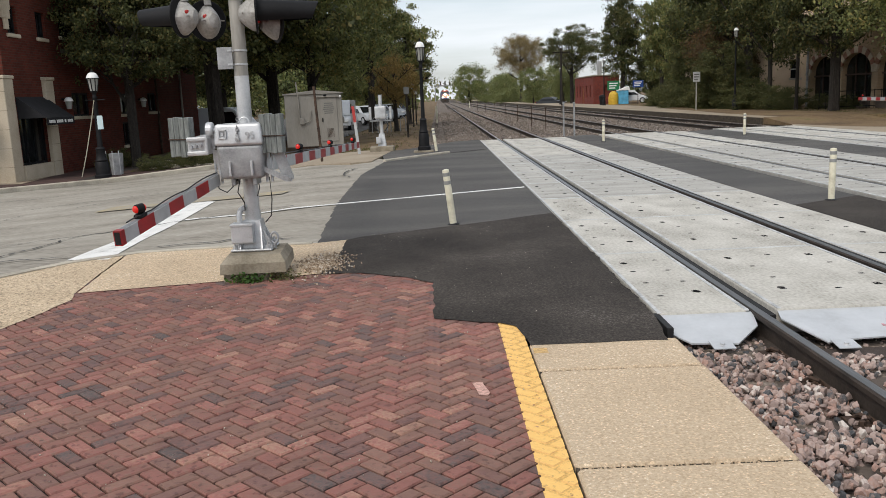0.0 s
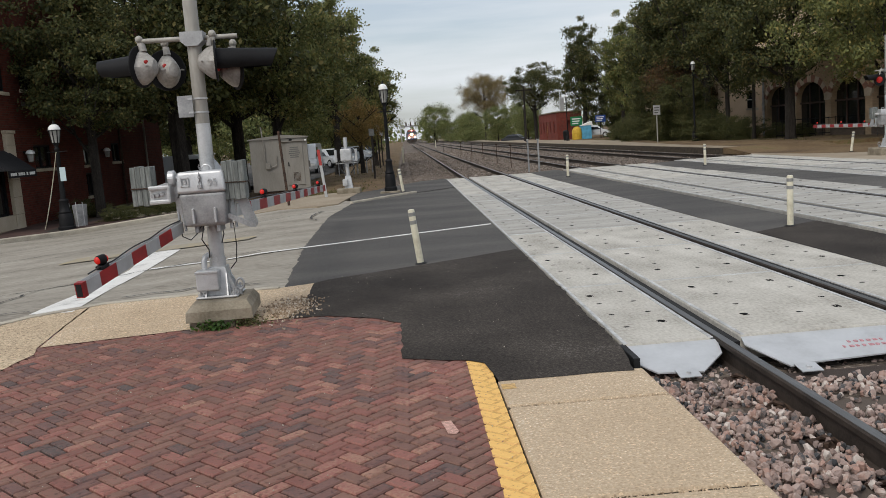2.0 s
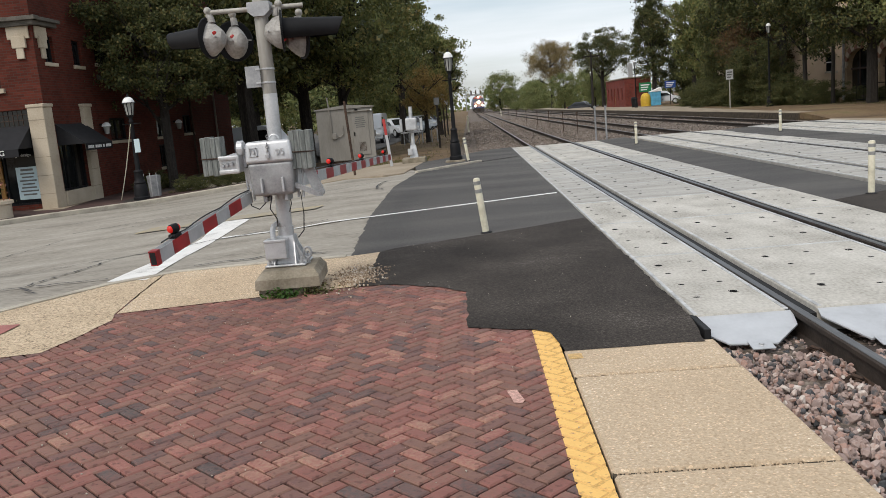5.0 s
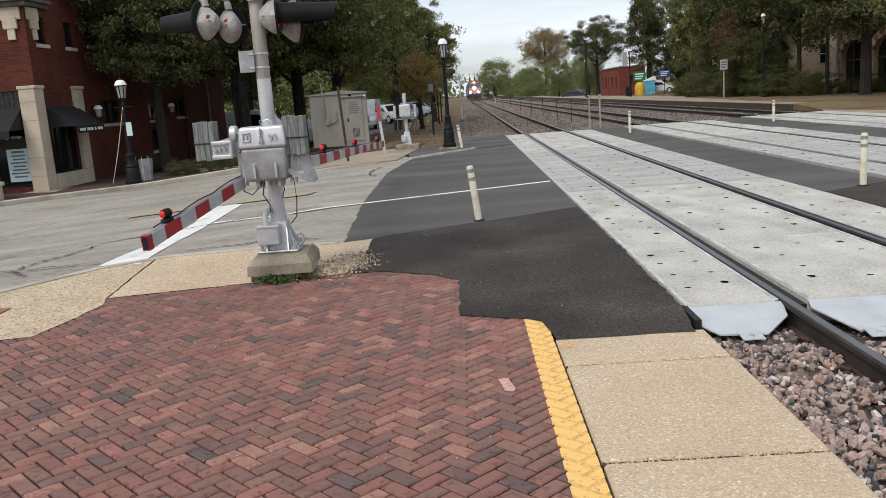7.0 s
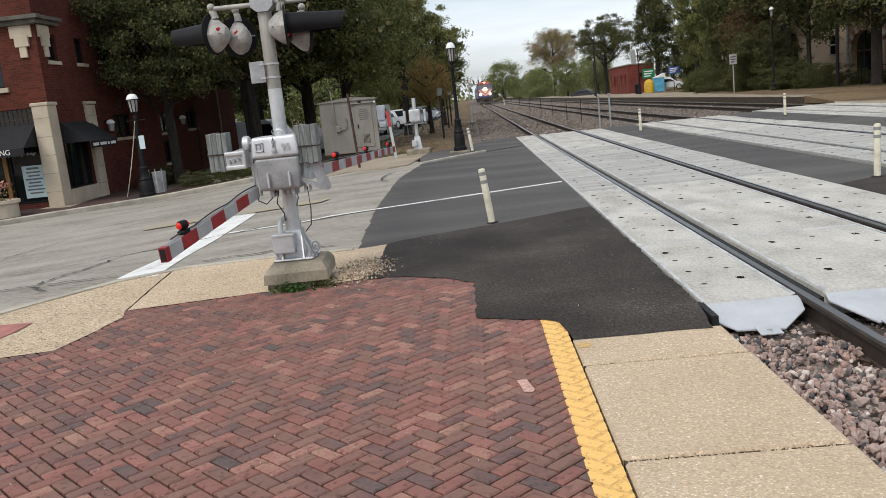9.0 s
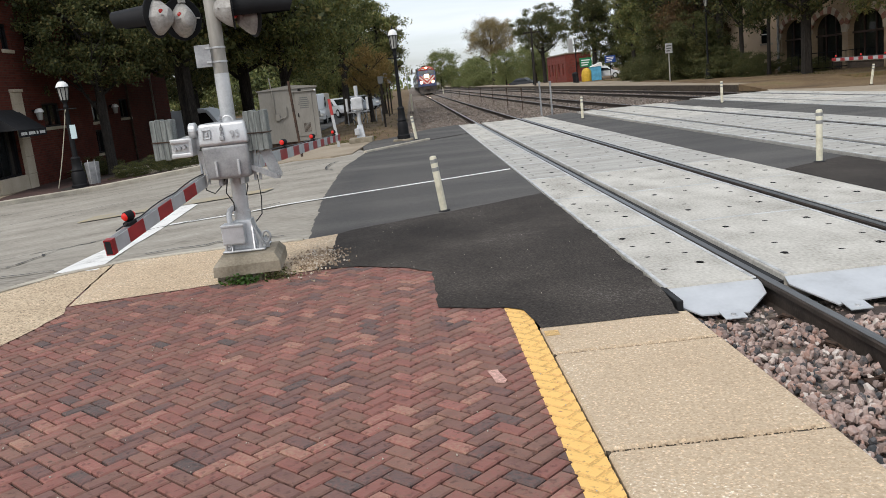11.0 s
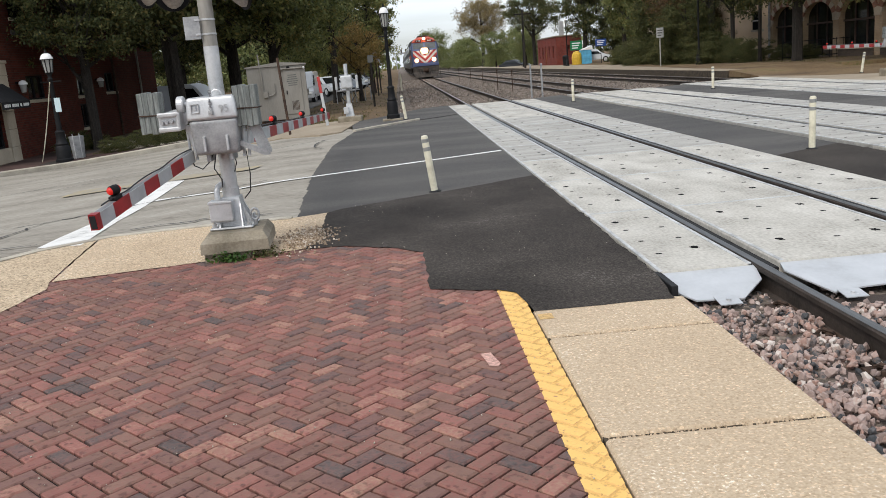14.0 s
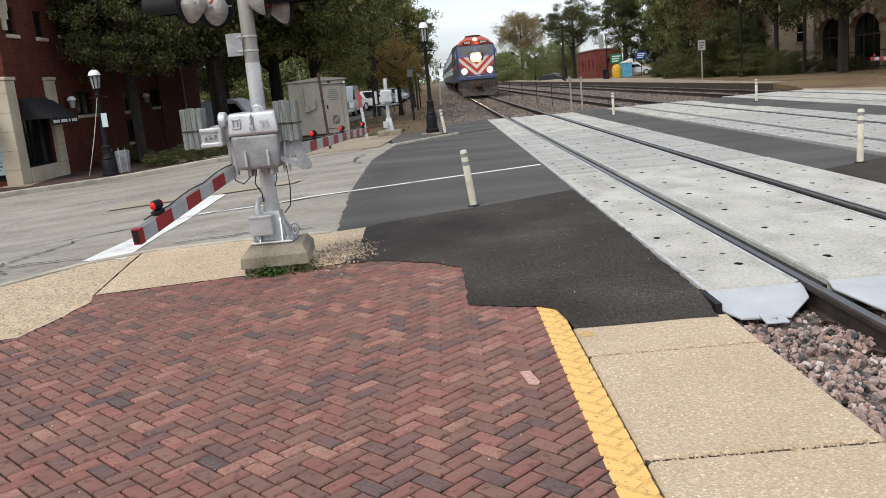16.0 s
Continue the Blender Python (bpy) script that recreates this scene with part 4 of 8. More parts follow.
# crossing panels with lifting holes
def panel_mesh(width, length, holes):
    """A concrete panel, its top pierced by shallow holes (x, y, wide, long)."""
    bm = B()
    xs = sorted({0.0, width, *(x + s * w / 2 for x, y, w, l in holes for s in (-1, 1))})
    ys = sorted({0.0, length, *(y + s * l / 2 for x, y, w, l in holes for s in (-1, 1))})
    g = {(x, y): bm.verts.new((x, y, 0)) for x in xs for y in ys}
    dark = []
    for x0, x1 in zip(xs, xs[1:]):
        for y0, y1 in zip(ys, ys[1:]):
            cx, cy = (x0 + x1) / 2, (y0 + y1) / 2
            if any(abs(cx - x) < w / 2 and abs(cy - y) < l / 2 for x, y, w, l in holes):
                ca, cb = (x1 - x0) * 0.3, (y1 - y0) * 0.3
                ring = ((x0 + ca, y0), (x1 - ca, y0), (x1, y0 + cb), (x1, y1 - cb), (x1 - ca, y1), (x0 + ca, y1), (x0, y1 - cb), (x0, y0 + cb))
                v = [bm.verts.new((x, y, -0.05)) for x, y in ring]
                t = [bm.verts.new((x, y, 0)) for x, y in ring]
                dark.append(bm.faces.new(v))
                for k in range(8):
                    dark.append(bm.faces.new((t[k], t[(k + 1) % 8], v[(k + 1) % 8], v[k])))
                for c, i, j in ((g[x0, y0], 7, 0), (g[x1, y0], 1, 2), (g[x1, y1], 3, 4), (g[x0, y1], 5, 6)):
                    bm.faces.new((c, t[j], t[i]))
            else:
                bm.faces.new((g[x0, y0], g[x1, y0], g[x1, y1], g[x0, y1]))
    c = 0.012
    rim = [(0, 0), (width, 0), (width, length), (0, length)]
    a = [bm.verts.new((x, y, 0.0)) for x, y in rim]
    b = [bm.verts.new((x + (-c if x == 0 else c) * 0.6, y + (-c if y == 0 else c) * 0.3, -c)) for x, y in rim]
    d = [bm.verts.new((w.co.x, w.co.y, -0.19)) for w in b]
    for k in range(4):
        j = (k + 1) % 4
        bm.faces.new((a[j], a[k], b[k], b[j])), bm.faces.new((b[j], b[k], d[k], d[j]))
    bmesh.ops.recalc_face_normals(bm, faces=bm.faces[:])
    # Hole walls and floors take the black material, darker than the panel.
    me = bpy.data.meshes.new("crossing_panel")
    for f in dark:
        f.material_index = 1
    bm.to_mesh(me)
    bm.free()
    me.materials.append(M["panel"]), me.materials.append(M["rubber"])
    return me


NP = 11
PL = (FAR_END - NEAR) / NP
side_holes = [(0.45, 0.60, 0.06, 0.085), (0.15, 1.76, 0.06, 0.085), (0.15, 0.50, 0.05, 0.035), (0.15, 0.95, 0.05, 0.035), (0.15, 1.40, 0.05, 0.035), (0.45, 1.40, 0.05, 0.035), (0.45, 0.96, 0.05, 0.035), (0.45, 1.85, 0.05, 0.035)]
mid_holes = [(0.27, 0.60, 0.06, 0.085), (1.01, 0.62, 0.06, 0.085), (0.27, 1.80, 0.06, 0.085), (1.01, 1.82, 0.06, 0.085), (0.67, 0.53, 0.05, 0.035), (0.35, 0.97, 0.05, 0.035), (1.07, 0.98, 0.05, 0.035), (0.35, 1.42, 0.05, 0.035), (1.03, 1.45, 0.05, 0.035), (0.66, 1.88, 0.05, 0.035)]
side_me, mid_me = panel_mesh(0.605, PL - 0.024, side_holes), panel_mesh(1.20, PL - 0.024, mid_holes)
right_me = panel_mesh(0.76, PL - 0.024, [(x * 1.22 + 0.02, y, w, l) for x, y, w, l in side_holes])
worn, angle_me = {}, {}
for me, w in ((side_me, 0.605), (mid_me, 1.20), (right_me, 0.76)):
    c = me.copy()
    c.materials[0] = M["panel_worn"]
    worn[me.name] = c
    bm = B()
    box(bm, 0, w, 0.002, 0.020, -0.05, 0.003, 0.002, 1)
    box(bm, 0, w, 0.026, 0.048, -0.05, 0.004, 0.002, 1)
    am = bpy.data.meshes.new("edge_angle")
    bm.to_mesh(am)
    bm.free()
    am.materials.append(M["edge_steel"])
    angle_me[me.name] = am
random.seed(5)
for i, (a, b) in enumerate(TRACKS):
    cr = thing("track_crossing", "pale concrete crossing panels with lifting holes round the rails", "crossing surface", group="crossing surfaces", kind="structure")
    for k in range(NP):
        y = NEAR + k * PL + (0.7 * i)
        for me, x in ((side_me, a - 0.68), (mid_me, a + 0.15), (right_me, b + 0.09)):
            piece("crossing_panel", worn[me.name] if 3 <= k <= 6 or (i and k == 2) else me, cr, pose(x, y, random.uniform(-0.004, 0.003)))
            if k:
                piece("edge_angle", angle_me[me.name], cr, pose(x, y - 0.024, -0.001))
    bm = B()
    for x0, x1 in ((a - 0.072, a - 0.037), (a + 0.037, a + 0.145), (b - 0.145, b - 0.037), (b + 0.037, b + 0.085)):
        inner = x1 - x0 > 0.06
        box(bm, x0, x1, NEAR + 0.7 * i, FAR_END + 0.7 * i, -0.17, -0.045 if inner else -0.006)
    part("flangeway_filler", bm, M["rubber"], cr, "black rubber flangeway filler")
    for x in (a - 0.683, a - 0.078, a + 0.149, b - 0.149, b + 0.088):
        bm = B()
        box(bm, x, x + 0.03, NEAR + 0.7 * i, FAR_END + 0.7 * i, -0.05, 0.0045, 0.002, 1)
        part("side_angle", bm, M["edge_steel"], cr, "grey steel edge angle")


# end plates that deflect dragging gear
def deflector(x0, x1, kind):
    d = thing("deflector_plate", "light grey galvanised steel deflector plate bolted to a tie", "steel plate", pose(0, NEAR, 0), "deflector plates")
    bm = B()
    w = x1 - x0
    if kind == 0:
        pts = [(0.0, 0.01), (0.655, 0.01), (0.62, -0.19), (0.42, -0.40), (0.12, -0.375), (-0.025, -0.185)]
    else:
        pts = [(0.0, 0.01), (w - 0.02, 0.01), (w - 0.02, -0.34), (0.30, -0.40), (0.16, -0.43), (-0.02, -0.11)]
    top = [bm.verts.new((x0 + x, y, -0.012 + y * 0.25)) for x, y in pts]
    low = [bm.verts.new((x0 + x, y, -0.022 + y * 0.25)) for x, y in pts]
    bm.faces.new(top[::-1]), bm.faces.new(low)
    for k in range(len(pts)):
        j = (k + 1) % len(pts)
        bm.faces.new((top[k], top[j], low[j], low[k]))
    bmesh.ops.recalc_face_normals(bm, faces=bm.faces[:])
    part("plate", bm, M["steel_plate"], d)
    tabs = [0.30] if kind == 0 else [0.245]
    y0 = -0.39 if kind == 0 else -0.44
    for t in tabs:
        bm = B()
        z = -0.012 + y0 * 0.25
        prism(bm, [(-0.07, 0), (0.07, 0), (0.07, 0.006), (-0.07, 0.006)], 0.13, pose(x0 + t, y0 - 0.11, z - 0.008, 8))
        part("tab", bm, M["steel_plate"], d)
        bm = B()
        rod(bm, (x0 + t, y0 - 0.05, z - 0.005), (x0 + t, y0 - 0.05, z + 0.016), 0.016, seg=6)
        rod(bm, (x0 + t, y0 - 0.05, z - 0.003), (x0 + t, y0 - 0.05, z + 0.004), 0.032, seg=12)
        part("bolt", bm, M["silver"], d)
    return d


deflector(1.222, 1.80, 0)
d = deflector(2.05, 3.27, 1)
random.seed(3)
for r, (xa, n) in enumerate(((0.66, 6), (0.60, 9))):
    for k in range(n):
        bm = B()
        w = random.uniform(0.015, 0.032)
        box(bm, 2.05 + xa + k * 0.045, 2.05 + xa + k * 0.045 + w, -0.20 - r * 0.06, -0.17 - r * 0.06, -0.066 - r * 0.015, -0.0535 - r * 0.015)
        part("text_bar", bm, M["stencil"], d, "faded red stencil mark")
bm = B()
box(bm, 1.19, 1.235, 5.95, 6.33, -0.2, -0.004, 0.004, 1)
solid("rubber_edge", bm, M["rubber"], "black rubber edge at the crossing's corner", "rubber edge")

# loose stones beside and between the near rails
random.seed(12)


def rock_shapes(count, corners):
    """Angular stones: hulls of a few corners on a flattened ball."""
    made = []
    for k in range(count):
        bm = B()
        sx, sy, sz = random.uniform(0.85, 1.35), random.uniform(0.75, 1.05), random.uniform(0.55, 0.85)
        for q in range(corners):
            d = Vector((random.gauss(0, 1), random.gauss(0, 1), random.gauss(0, 1))).normalized() * random.uniform(0.88, 1.06)
            bm.verts.new((d.x * sx, d.y * sy, d.z * sz))
        bmesh.ops.convex_hull(bm, input=bm.verts[:])
        bmesh.ops.delete(bm, geom=[v for v in bm.verts if not v.link_faces], context="VERTS")
        bm.verts.index_update()
        made.append(([v.co.copy() for v in bm.verts], [[v.index for v in f.verts] for f in bm.faces]))
        bm.free()
    return made


rocks, far_rocks = rock_shapes(14, 17), rock_shapes(10, 8)


def scatter(name, spots, mat, label, kinds=rocks):
    vs, fs = [], []
    for p, s in spots:
        rv, rf = random.choice(kinds)
        q = Euler((random.random() * 6, random.random() * 6, random.random() * 6)).to_matrix()
        o = len(vs)
        vs += [Vector(p) + q @ (v * s) for v in rv]
        fs += [[i + o for i in f] for f in rf]
    me = bpy.data.meshes.new(name)
    me.from_pydata(vs, [], fs)
    me.materials.append(mat)
    return tagged(new(name, me), label, "stones", kind="stuff")


spots = []
for k in range(9500):
    y = random.uniform(1.6, 6.2)
    x = random.uniform(1.19, 1.86) if random.random() < 0.5 else random.uniform(1.94, 3.35)
    tie_here = abs(((y - (5.75 - 0.56 * 6)) / 0.56 + 0.5) % 1 - 0.5) * 0.56 < 0.10
    if tie_here and random.random() < (0.8 if x > 1.45 else 0.3):
        continue
    s = random.choice((random.uniform(0.010, 0.020), random.uniform(0.018, 0.034)))
    low = 0.05 * ease(5.62, 5.85, y)
    spots.append(((x, y, -0.16 - low + random.uniform(0, 0.05) * (1 - (x > 1.94) * 0.35) + 0.06 * max(0, 1.5 - x)), s))
grit = [((random.uniform(0.28, 1.17), y + 0.012 + random.gauss(0, 0.012), -0.003), random.uniform(0.003, 0.009)) for y in (5.17, 3.92, 2.68) for k in range(150)]
scatter("joint_grit", grit, M["exposed"], "tan grit crumbled into the slab joints")
scatter("near_ballast", spots, M["stone"], "loose grey and pink ballast stones by the near rail")
spots = []
for k in range(30000):
    y = FAR_END + 0.2 + 70 * random.random() ** 1.8
    x = random.uniform(-0.5, 6.4) if k < 20000 else random.uniform(6.4, 13.4)
    if any(abs(x - r) < 0.10 for t in TRACKS for r in t):
        continue
    spots.append(((x, y, -0.155 + random.uniform(-0.01, 0.03) - (0.06 if x < 0 else 0)), random.uniform(0.022, 0.045) + 0.0005 * (y - FAR_END)))
scatter("far_ballast", spots, M["stone_far"], "crushed stone beyond the crossing between the tracks", far_rocks)

# right-hand platform
bm = B()
box(bm, 13.75, 17.9, 37, 420, -0.3, 0.16, 0.01, 1)
solid("far_platform", bm, M["platform"], "low tan paved passenger platform beyond the tracks", "platform", kind="structure")
bm = B()
taper_box(bm, (13.75, 17.9, 33.0, 36.996), (13.75, 17.9, 36.9, 36.996), -0.12, 0.165)
solid("platform_ramp", bm, M["dirt"], "earth ramp at the platform end", "ramp", kind="structure")
sheet("platform_earth", [(14.5, 37.05), (17.9, 37.05), (17.9, 66), (16.2, 62), (15.4, 52), (14.6, 44)], 0.166, M["dirt"], "brown earth and leaves spread over the platform end", "ground", step=8, rag=0.05)
bm = B()
box(bm, 17.9, 60, 35.5, 420, -0.3, 0.15)
solid("verge", bm, M["dirt"], "brown leaf-strewn ground under the trees", "ground", kind="structure")
bm = B()
box(bm, 13.68, 13.75, 37, 420, -0.2, 0.14, 0.01, 1)
solid("platform_face", bm, M["joint"], "dark concrete face of the platform", "platform face", kind="structure")


# ---- crossing gate by the sidewalk ----
ped = thing("pedestal", "weathered concrete foundation block under the gate mast", "foundation", pose(-1.96, 8.30, 0, 0, 0, 4))
bm = B()
taper_box(bm, (-0.29, 0.29, -0.35, 0.35), (-0.285, 0.285, -0.345, 0.345), 0.07, 0.16)
taper_box(bm, (-0.285, 0.285, -0.345, 0.345), (-0.23, 0.24, -0.27, 0.29), 0.1602, 0.225)
part("cap", bm, M["pad"], ped)
bm = B()
box(bm, -0.27, 0.12, -0.31, 0.31, -0.2, 0.072, 0.01, 1)
part("footing", bm, M["pad"], ped)


def flasher(parent, at, aim, hood, lens):
    """One flashing light: dished case, round background, hood and lens, its lens looking along aim."""
    m = Matrix.Translation(at) @ Vector(aim).to_track_quat("Z", "Y").to_matrix().to_4x4()
    bm = B()
    lathe(bm, [(0.012, -0.15), (0.05, -0.135), (0.098, -0.065), (0.116, -0.025), (0.118, 0.0), (0.123, 0.008)], None, 18)
    for v in bm.verts:
        k = 1 - 0.42 * max(0.0, v.co.y / 0.12) - 0.12 * max(0.0, -v.co.y / 0.12)
        v.co.x, v.co.y = v.co.x * k, v.co.y * 1.28 - 0.01
    rod(bm, (0, 0.13, -0.03), (0, 0.20, -0.02), 0.034, 0.026, 10)
    box(bm, -0.11, 0.11, -0.012, 0.0, -0.112, -0.102, 0.002, 1)
    bmesh.ops.transform(bm, matrix=m, verts=bm.verts[:])
    f = smooth(part("light_case", bm, M["case"], parent), 28)
    bm = B()
    lathe(bm, [(0.178, 0.0), (0.183, 0.004), (0.183, 0.012), (0.178, 0.016)], m @ pose(0, 0, 0.002), 28)
    part("background", bm, M["black"], f, "black round background disc")
    if hood:
        bm = B()
        n = 16
        rows = []
        for k in range(n + 1):
            a = radians(-45 + 270 * k / n)
            rows.append([bm.verts.new(m @ Vector((math.cos(a) * r, math.sin(a) * r, z))) for r, z in ((0.112, 0.01), (0.088, hood * (0.93 + 0.07 * math.sin(a))), (0.084, hood * (0.93 + 0.07 * math.sin(a))), (0.108, 0.01))])
        for a, b in zip(rows, rows[1:]):
            for k in range(4):
                bm.faces.new((a[k], b[k], b[(k + 1) % 4], a[(k + 1) % 4]))
        bmesh.ops.recalc_face_normals(bm, faces=bm.faces[:])
        smooth(part("hood", bm, M["black"], f, "long black hood"))
    bm = B()
    lathe(bm, [(0.098, 0.0), (0.09, 0.022), (0.05, 0.036), (0.01, 0.04)], m @ pose(0, 0, 0.014), 20)
    part("lens", bm, lens, f, "red lens")
    bm = B()
    lathe(bm, [(0.022, -0.02), (0.020, 0.008), (0.010, 0.013)], m @ pose(0.06, 0.03, -0.085, 0, 150, 0), 12)
    part("peep_window", bm, M["lens_dim"], f, "small red sight window")
    bm = B()
    up = Vector(at) + Vector((0, 0, 0.15))
    rod(bm, up, (at[0], at[1], at[2] + 0.235), 0.022)
    bmesh.ops.create_uvsphere(bm, u_segments=12, v_segments=8, radius=0.035, matrix=Matrix.Translation((at[0], at[1], at[2] + 0.235)))
    part("elbow", bm, M["pole"], f)
    return f


def gate_mast(m, label, arms):
    g = thing("gate_mast", label, "crossing gate", m, "gate masts")
    bm = B()
    rod(bm, (0, 0, 0.30), (0, 0, 0.95), 0.066, seg=20)
    rod(bm, (0, 0, 0.50), (0, 0, 0.58), 0.074, seg=20)
    smooth(part("lower_pole", bm, M["silver"], g, "silver painted lower pole"))
    bm = B()
    rod(bm, (0, 0, 1.2), (0, 0, 1.80), 0.064, seg=20)
    smooth(part("pole_sleeve", bm, M["silver"], g, "freshly silvered sleeve"))
    bm = B()
    rod(bm, (0, 0, 1.80), (0, 0, 3.6), 0.062, seg=20)
    smooth(part("pole", bm, M["pole"], g))
    bm = B()
    box(bm, -0.19, 0.19, -0.19, 0.19, 0.228, 0.25, 0.01, 1)
    taper_box(bm, (-0.12, 0.12, -0.12, 0.12), (-0.078, 0.078, -0.078, 0.078), 0.25, 0.50)
    for s in (-1, 1):
        taper_box(bm, (s * 0.10 - 0.006, s * 0.10 + 0.006, -0.18, 0.18), (s * 0.08 - 0.006, s * 0.08 + 0.006, -0.08, 0.08), 0.25, 0.46)
        taper_box(bm, (-0.18, 0.18, s * 0.06 - 0.006, s * 0.06 + 0.006), (-0.08, 0.08, s * 0.06 - 0.006, s * 0.06 + 0.006), 0.25, 0.46)
    part("base_casting", bm, M["silver"], g)
    for sx in (-0.15, 0.15):
        for sy in (-0.15, 0.15):
            bm = B()
            rod(bm, (sx, sy, 0.245), (sx, sy, 0.28), 0.022, seg=6)
            rod(bm, (sx, sy, 0.245), (sx, sy, 0.31), 0.011, seg=8)
            part("anchor_bolt", bm, M["silver"], g)
    bm = B()
    box(bm, -0.17, 0.03, -0.20, -0.06, 0.305, 0.49, 0.014)
    box(bm, -0.175, 0.035, -0.206, -0.055, 0.46, 0.485, 0.006, 1)
    part("conduit_box", bm, M["silver"], g)
    bm = B()
    tube(bm, [(-0.10, -0.11, 0.485), (-0.10, -0.11, 0.56), (-0.09, -0.08, 0.60), (-0.06, -0.05, 0.62)], 0.026, 10)
    smooth(part("conduit_elbow", bm, M["silver"], g))
    bm = B()
    tube(bm, [(0.20 + 0.035 * math.cos(a), -0.09, 0.335 + 0.05 * math.sin(a)) for a in [2 * math.pi * k / 14 for k in range(15)]], 0.011, 8)
    rod(bm, (0.20, -0.09, 0.24), (0.20, -0.09, 0.285), 0.018)
    smooth(part("eye_bolt", bm, M["silver_dull"], g))
    # mechanism
    bm = B()
    taper_box(bm, (-0.185, 0.185, -0.30, 0.04), (-0.205, 0.205, -0.33, 0.06), 0.90, 1.20)
    bmesh.ops.bevel(bm, geom=bm.edges[:], offset=0.035, segments=3, affect="EDGES", profile=0.6)
    case = smooth(part("mechanism_case", bm, M["silver_dull"], g, "cast aluminium gate mechanism case"), 50)
    bm = B()
    taper_box(bm, (-0.215, 0.215, -0.345, 0.07), (-0.20, 0.20, -0.325, 0.05), 1.195, 1.385)
    bmesh.ops.bevel(bm, geom=bm.edges[:], offset=0.028, segments=3, affect="EDGES", profile=0.6)
    smooth(part("case_lid", bm, M["silver"], case, "silver painted lid with raised numerals"), 50)
    writing("95", 0.085, M["silver"], pose(0.065, -0.348, 1.255, 90), case)
    bm = B()
    for x0, x1, z0, z1 in ((-0.165, -0.095, 1.325, 1.335), (-0.165, -0.095, 1.255, 1.265), (-0.165, -0.155, 1.255, 1.335), (-0.105, -0.095, 1.255, 1.335), (-0.14, -0.118, 1.28, 1.312)):
        box(bm, x0, x1, -0.352, -0.338, z0, z1, 0.002, 1)
    part("emblem", bm, M["silver"], case, "raised square emblem")
    for s in (-0.09, 0.10):
        bm = B()
        box(bm, s - 0.01, s + 0.01, -0.345, -0.31, 0.93, 1.06, 0.004, 1)
        part("lid_clamp", bm, M["silver"], case)
        bm = B()
        box(bm, s - 0.018, s + 0.018, -0.26, -0.06, 0.84, 0.91, 0.006, 1)
        part("mounting_foot", bm, M["silver_dull"], case)
    bm = B()
    for k in range(7):
        z = 1.42 - 0.022 * k
        y = -0.352 if z < 1.36 else -0.30
        tube(bm, [(0.0 + 0.012 * math.cos(a) * (k % 2 == 0), y + 0.004 + 0.012 * math.cos(a) * (k % 2), z + 0.017 * math.sin(a)) for a in [2 * math.pi * q / 8 for q in range(9)]], 0.004, 5)
    box(bm, -0.018, 0.018, -0.372, -0.348, 1.235, 1.27, 0.004, 1)
    part("padlock_chain", bm, M["silver_dull"], case, "steel chain and padlock")
    bm = B()
    tube(bm, [(0.045 * math.cos(a) + 0.03, -0.18, 1.385 + 0.05 * math.sin(a)) for a in [math.pi * q / 10 for q in range(11)]], 0.007, 6)
    part("lid_hasp", bm, M["silver"], case)
    bm = B()
    rod(bm, (-0.30, -0.14, 1.24), (0.30, -0.14, 1.24), 0.036, seg=16)
    smooth(part("main_shaft", bm, M["silver"], g))
    # counterweights on both sides
    for s, x, w in ((-1, -0.605, 0.185), (1, 0.185, 0.195)):
        bm = B()
        box(bm, x, x + w / 4, -0.30, -0.16, 1.115, 1.455, 0.005, 1)
        cw = part("counterweight", bm, M["lead"], g, "stack of weathered grey cast weights")
        for k in range(1, 4):
            bm = B()
            x0, dz = x + w * k / 4, 0.006 * math.sin(k * 2.1)
            box(bm, x0 + 0.0005, x0 + w / 4 - 0.0005, -0.30 - 0.003 * k, -0.16, 1.115 + dz, 1.455 + dz, 0.005, 1)
            part("weight_plate", bm, M["lead"], cw)
        bm = B()
        tube(bm, [(x - 0.005, -0.31, 1.27), (x + w + 0.005, -0.31, 1.265), (x + w + 0.005, -0.15, 1.265)], 0.006, 6)
        part("strap", bm, M["rust"], cw, "rusty tie rod")
        bm = B()
        if s < 0:
            prism(bm, [(-0.37, 1.14), (-0.20, 1.17), (-0.19, 1.24), (-0.20, 1.30), (-0.30, 1.30), (-0.38, 1.28)], 0.03, pose(-0.03, -0.24, 0))
            lathe(bm, [(0.03, -0.03), (0.062, -0.03), (0.07, -0.022), (0.07, 0.022), (0.062, 0.03), (0.03, 0.03)], pose(-0.262, -0.235, 1.335, 0, 90), 20)
            box(bm, -0.44, -0.27, -0.345, -0.325, 1.125, 1.285, 0.012, 2)
            for z0, z1 in ((1.125, 1.165), (1.245, 1.285)):
                box(bm, -0.44, -0.26, -0.375, -0.33, z0, z1, 0.012, 2)
            box(bm, -0.285, -0.255, -0.375, -0.20, 1.13, 1.28, 0.012, 2)
            rod(bm, (-0.262, -0.235, 1.335), (-0.15, -0.235, 1.335), 0.022, seg=12)
            prism(bm, [(-0.25, 1.16), (-0.21, 1.16), (-0.165, 0.98), (-0.185, 0.88)], 0.05, pose(-0.01, -0.24, 0))
        else:
            prism(bm, [(0.27, 1.12), (0.34, 1.20), (0.38, 1.08), (0.44, 0.90), (0.435, 0.872), (0.35, 0.865)], 0.025, pose(0, -0.22, 0))
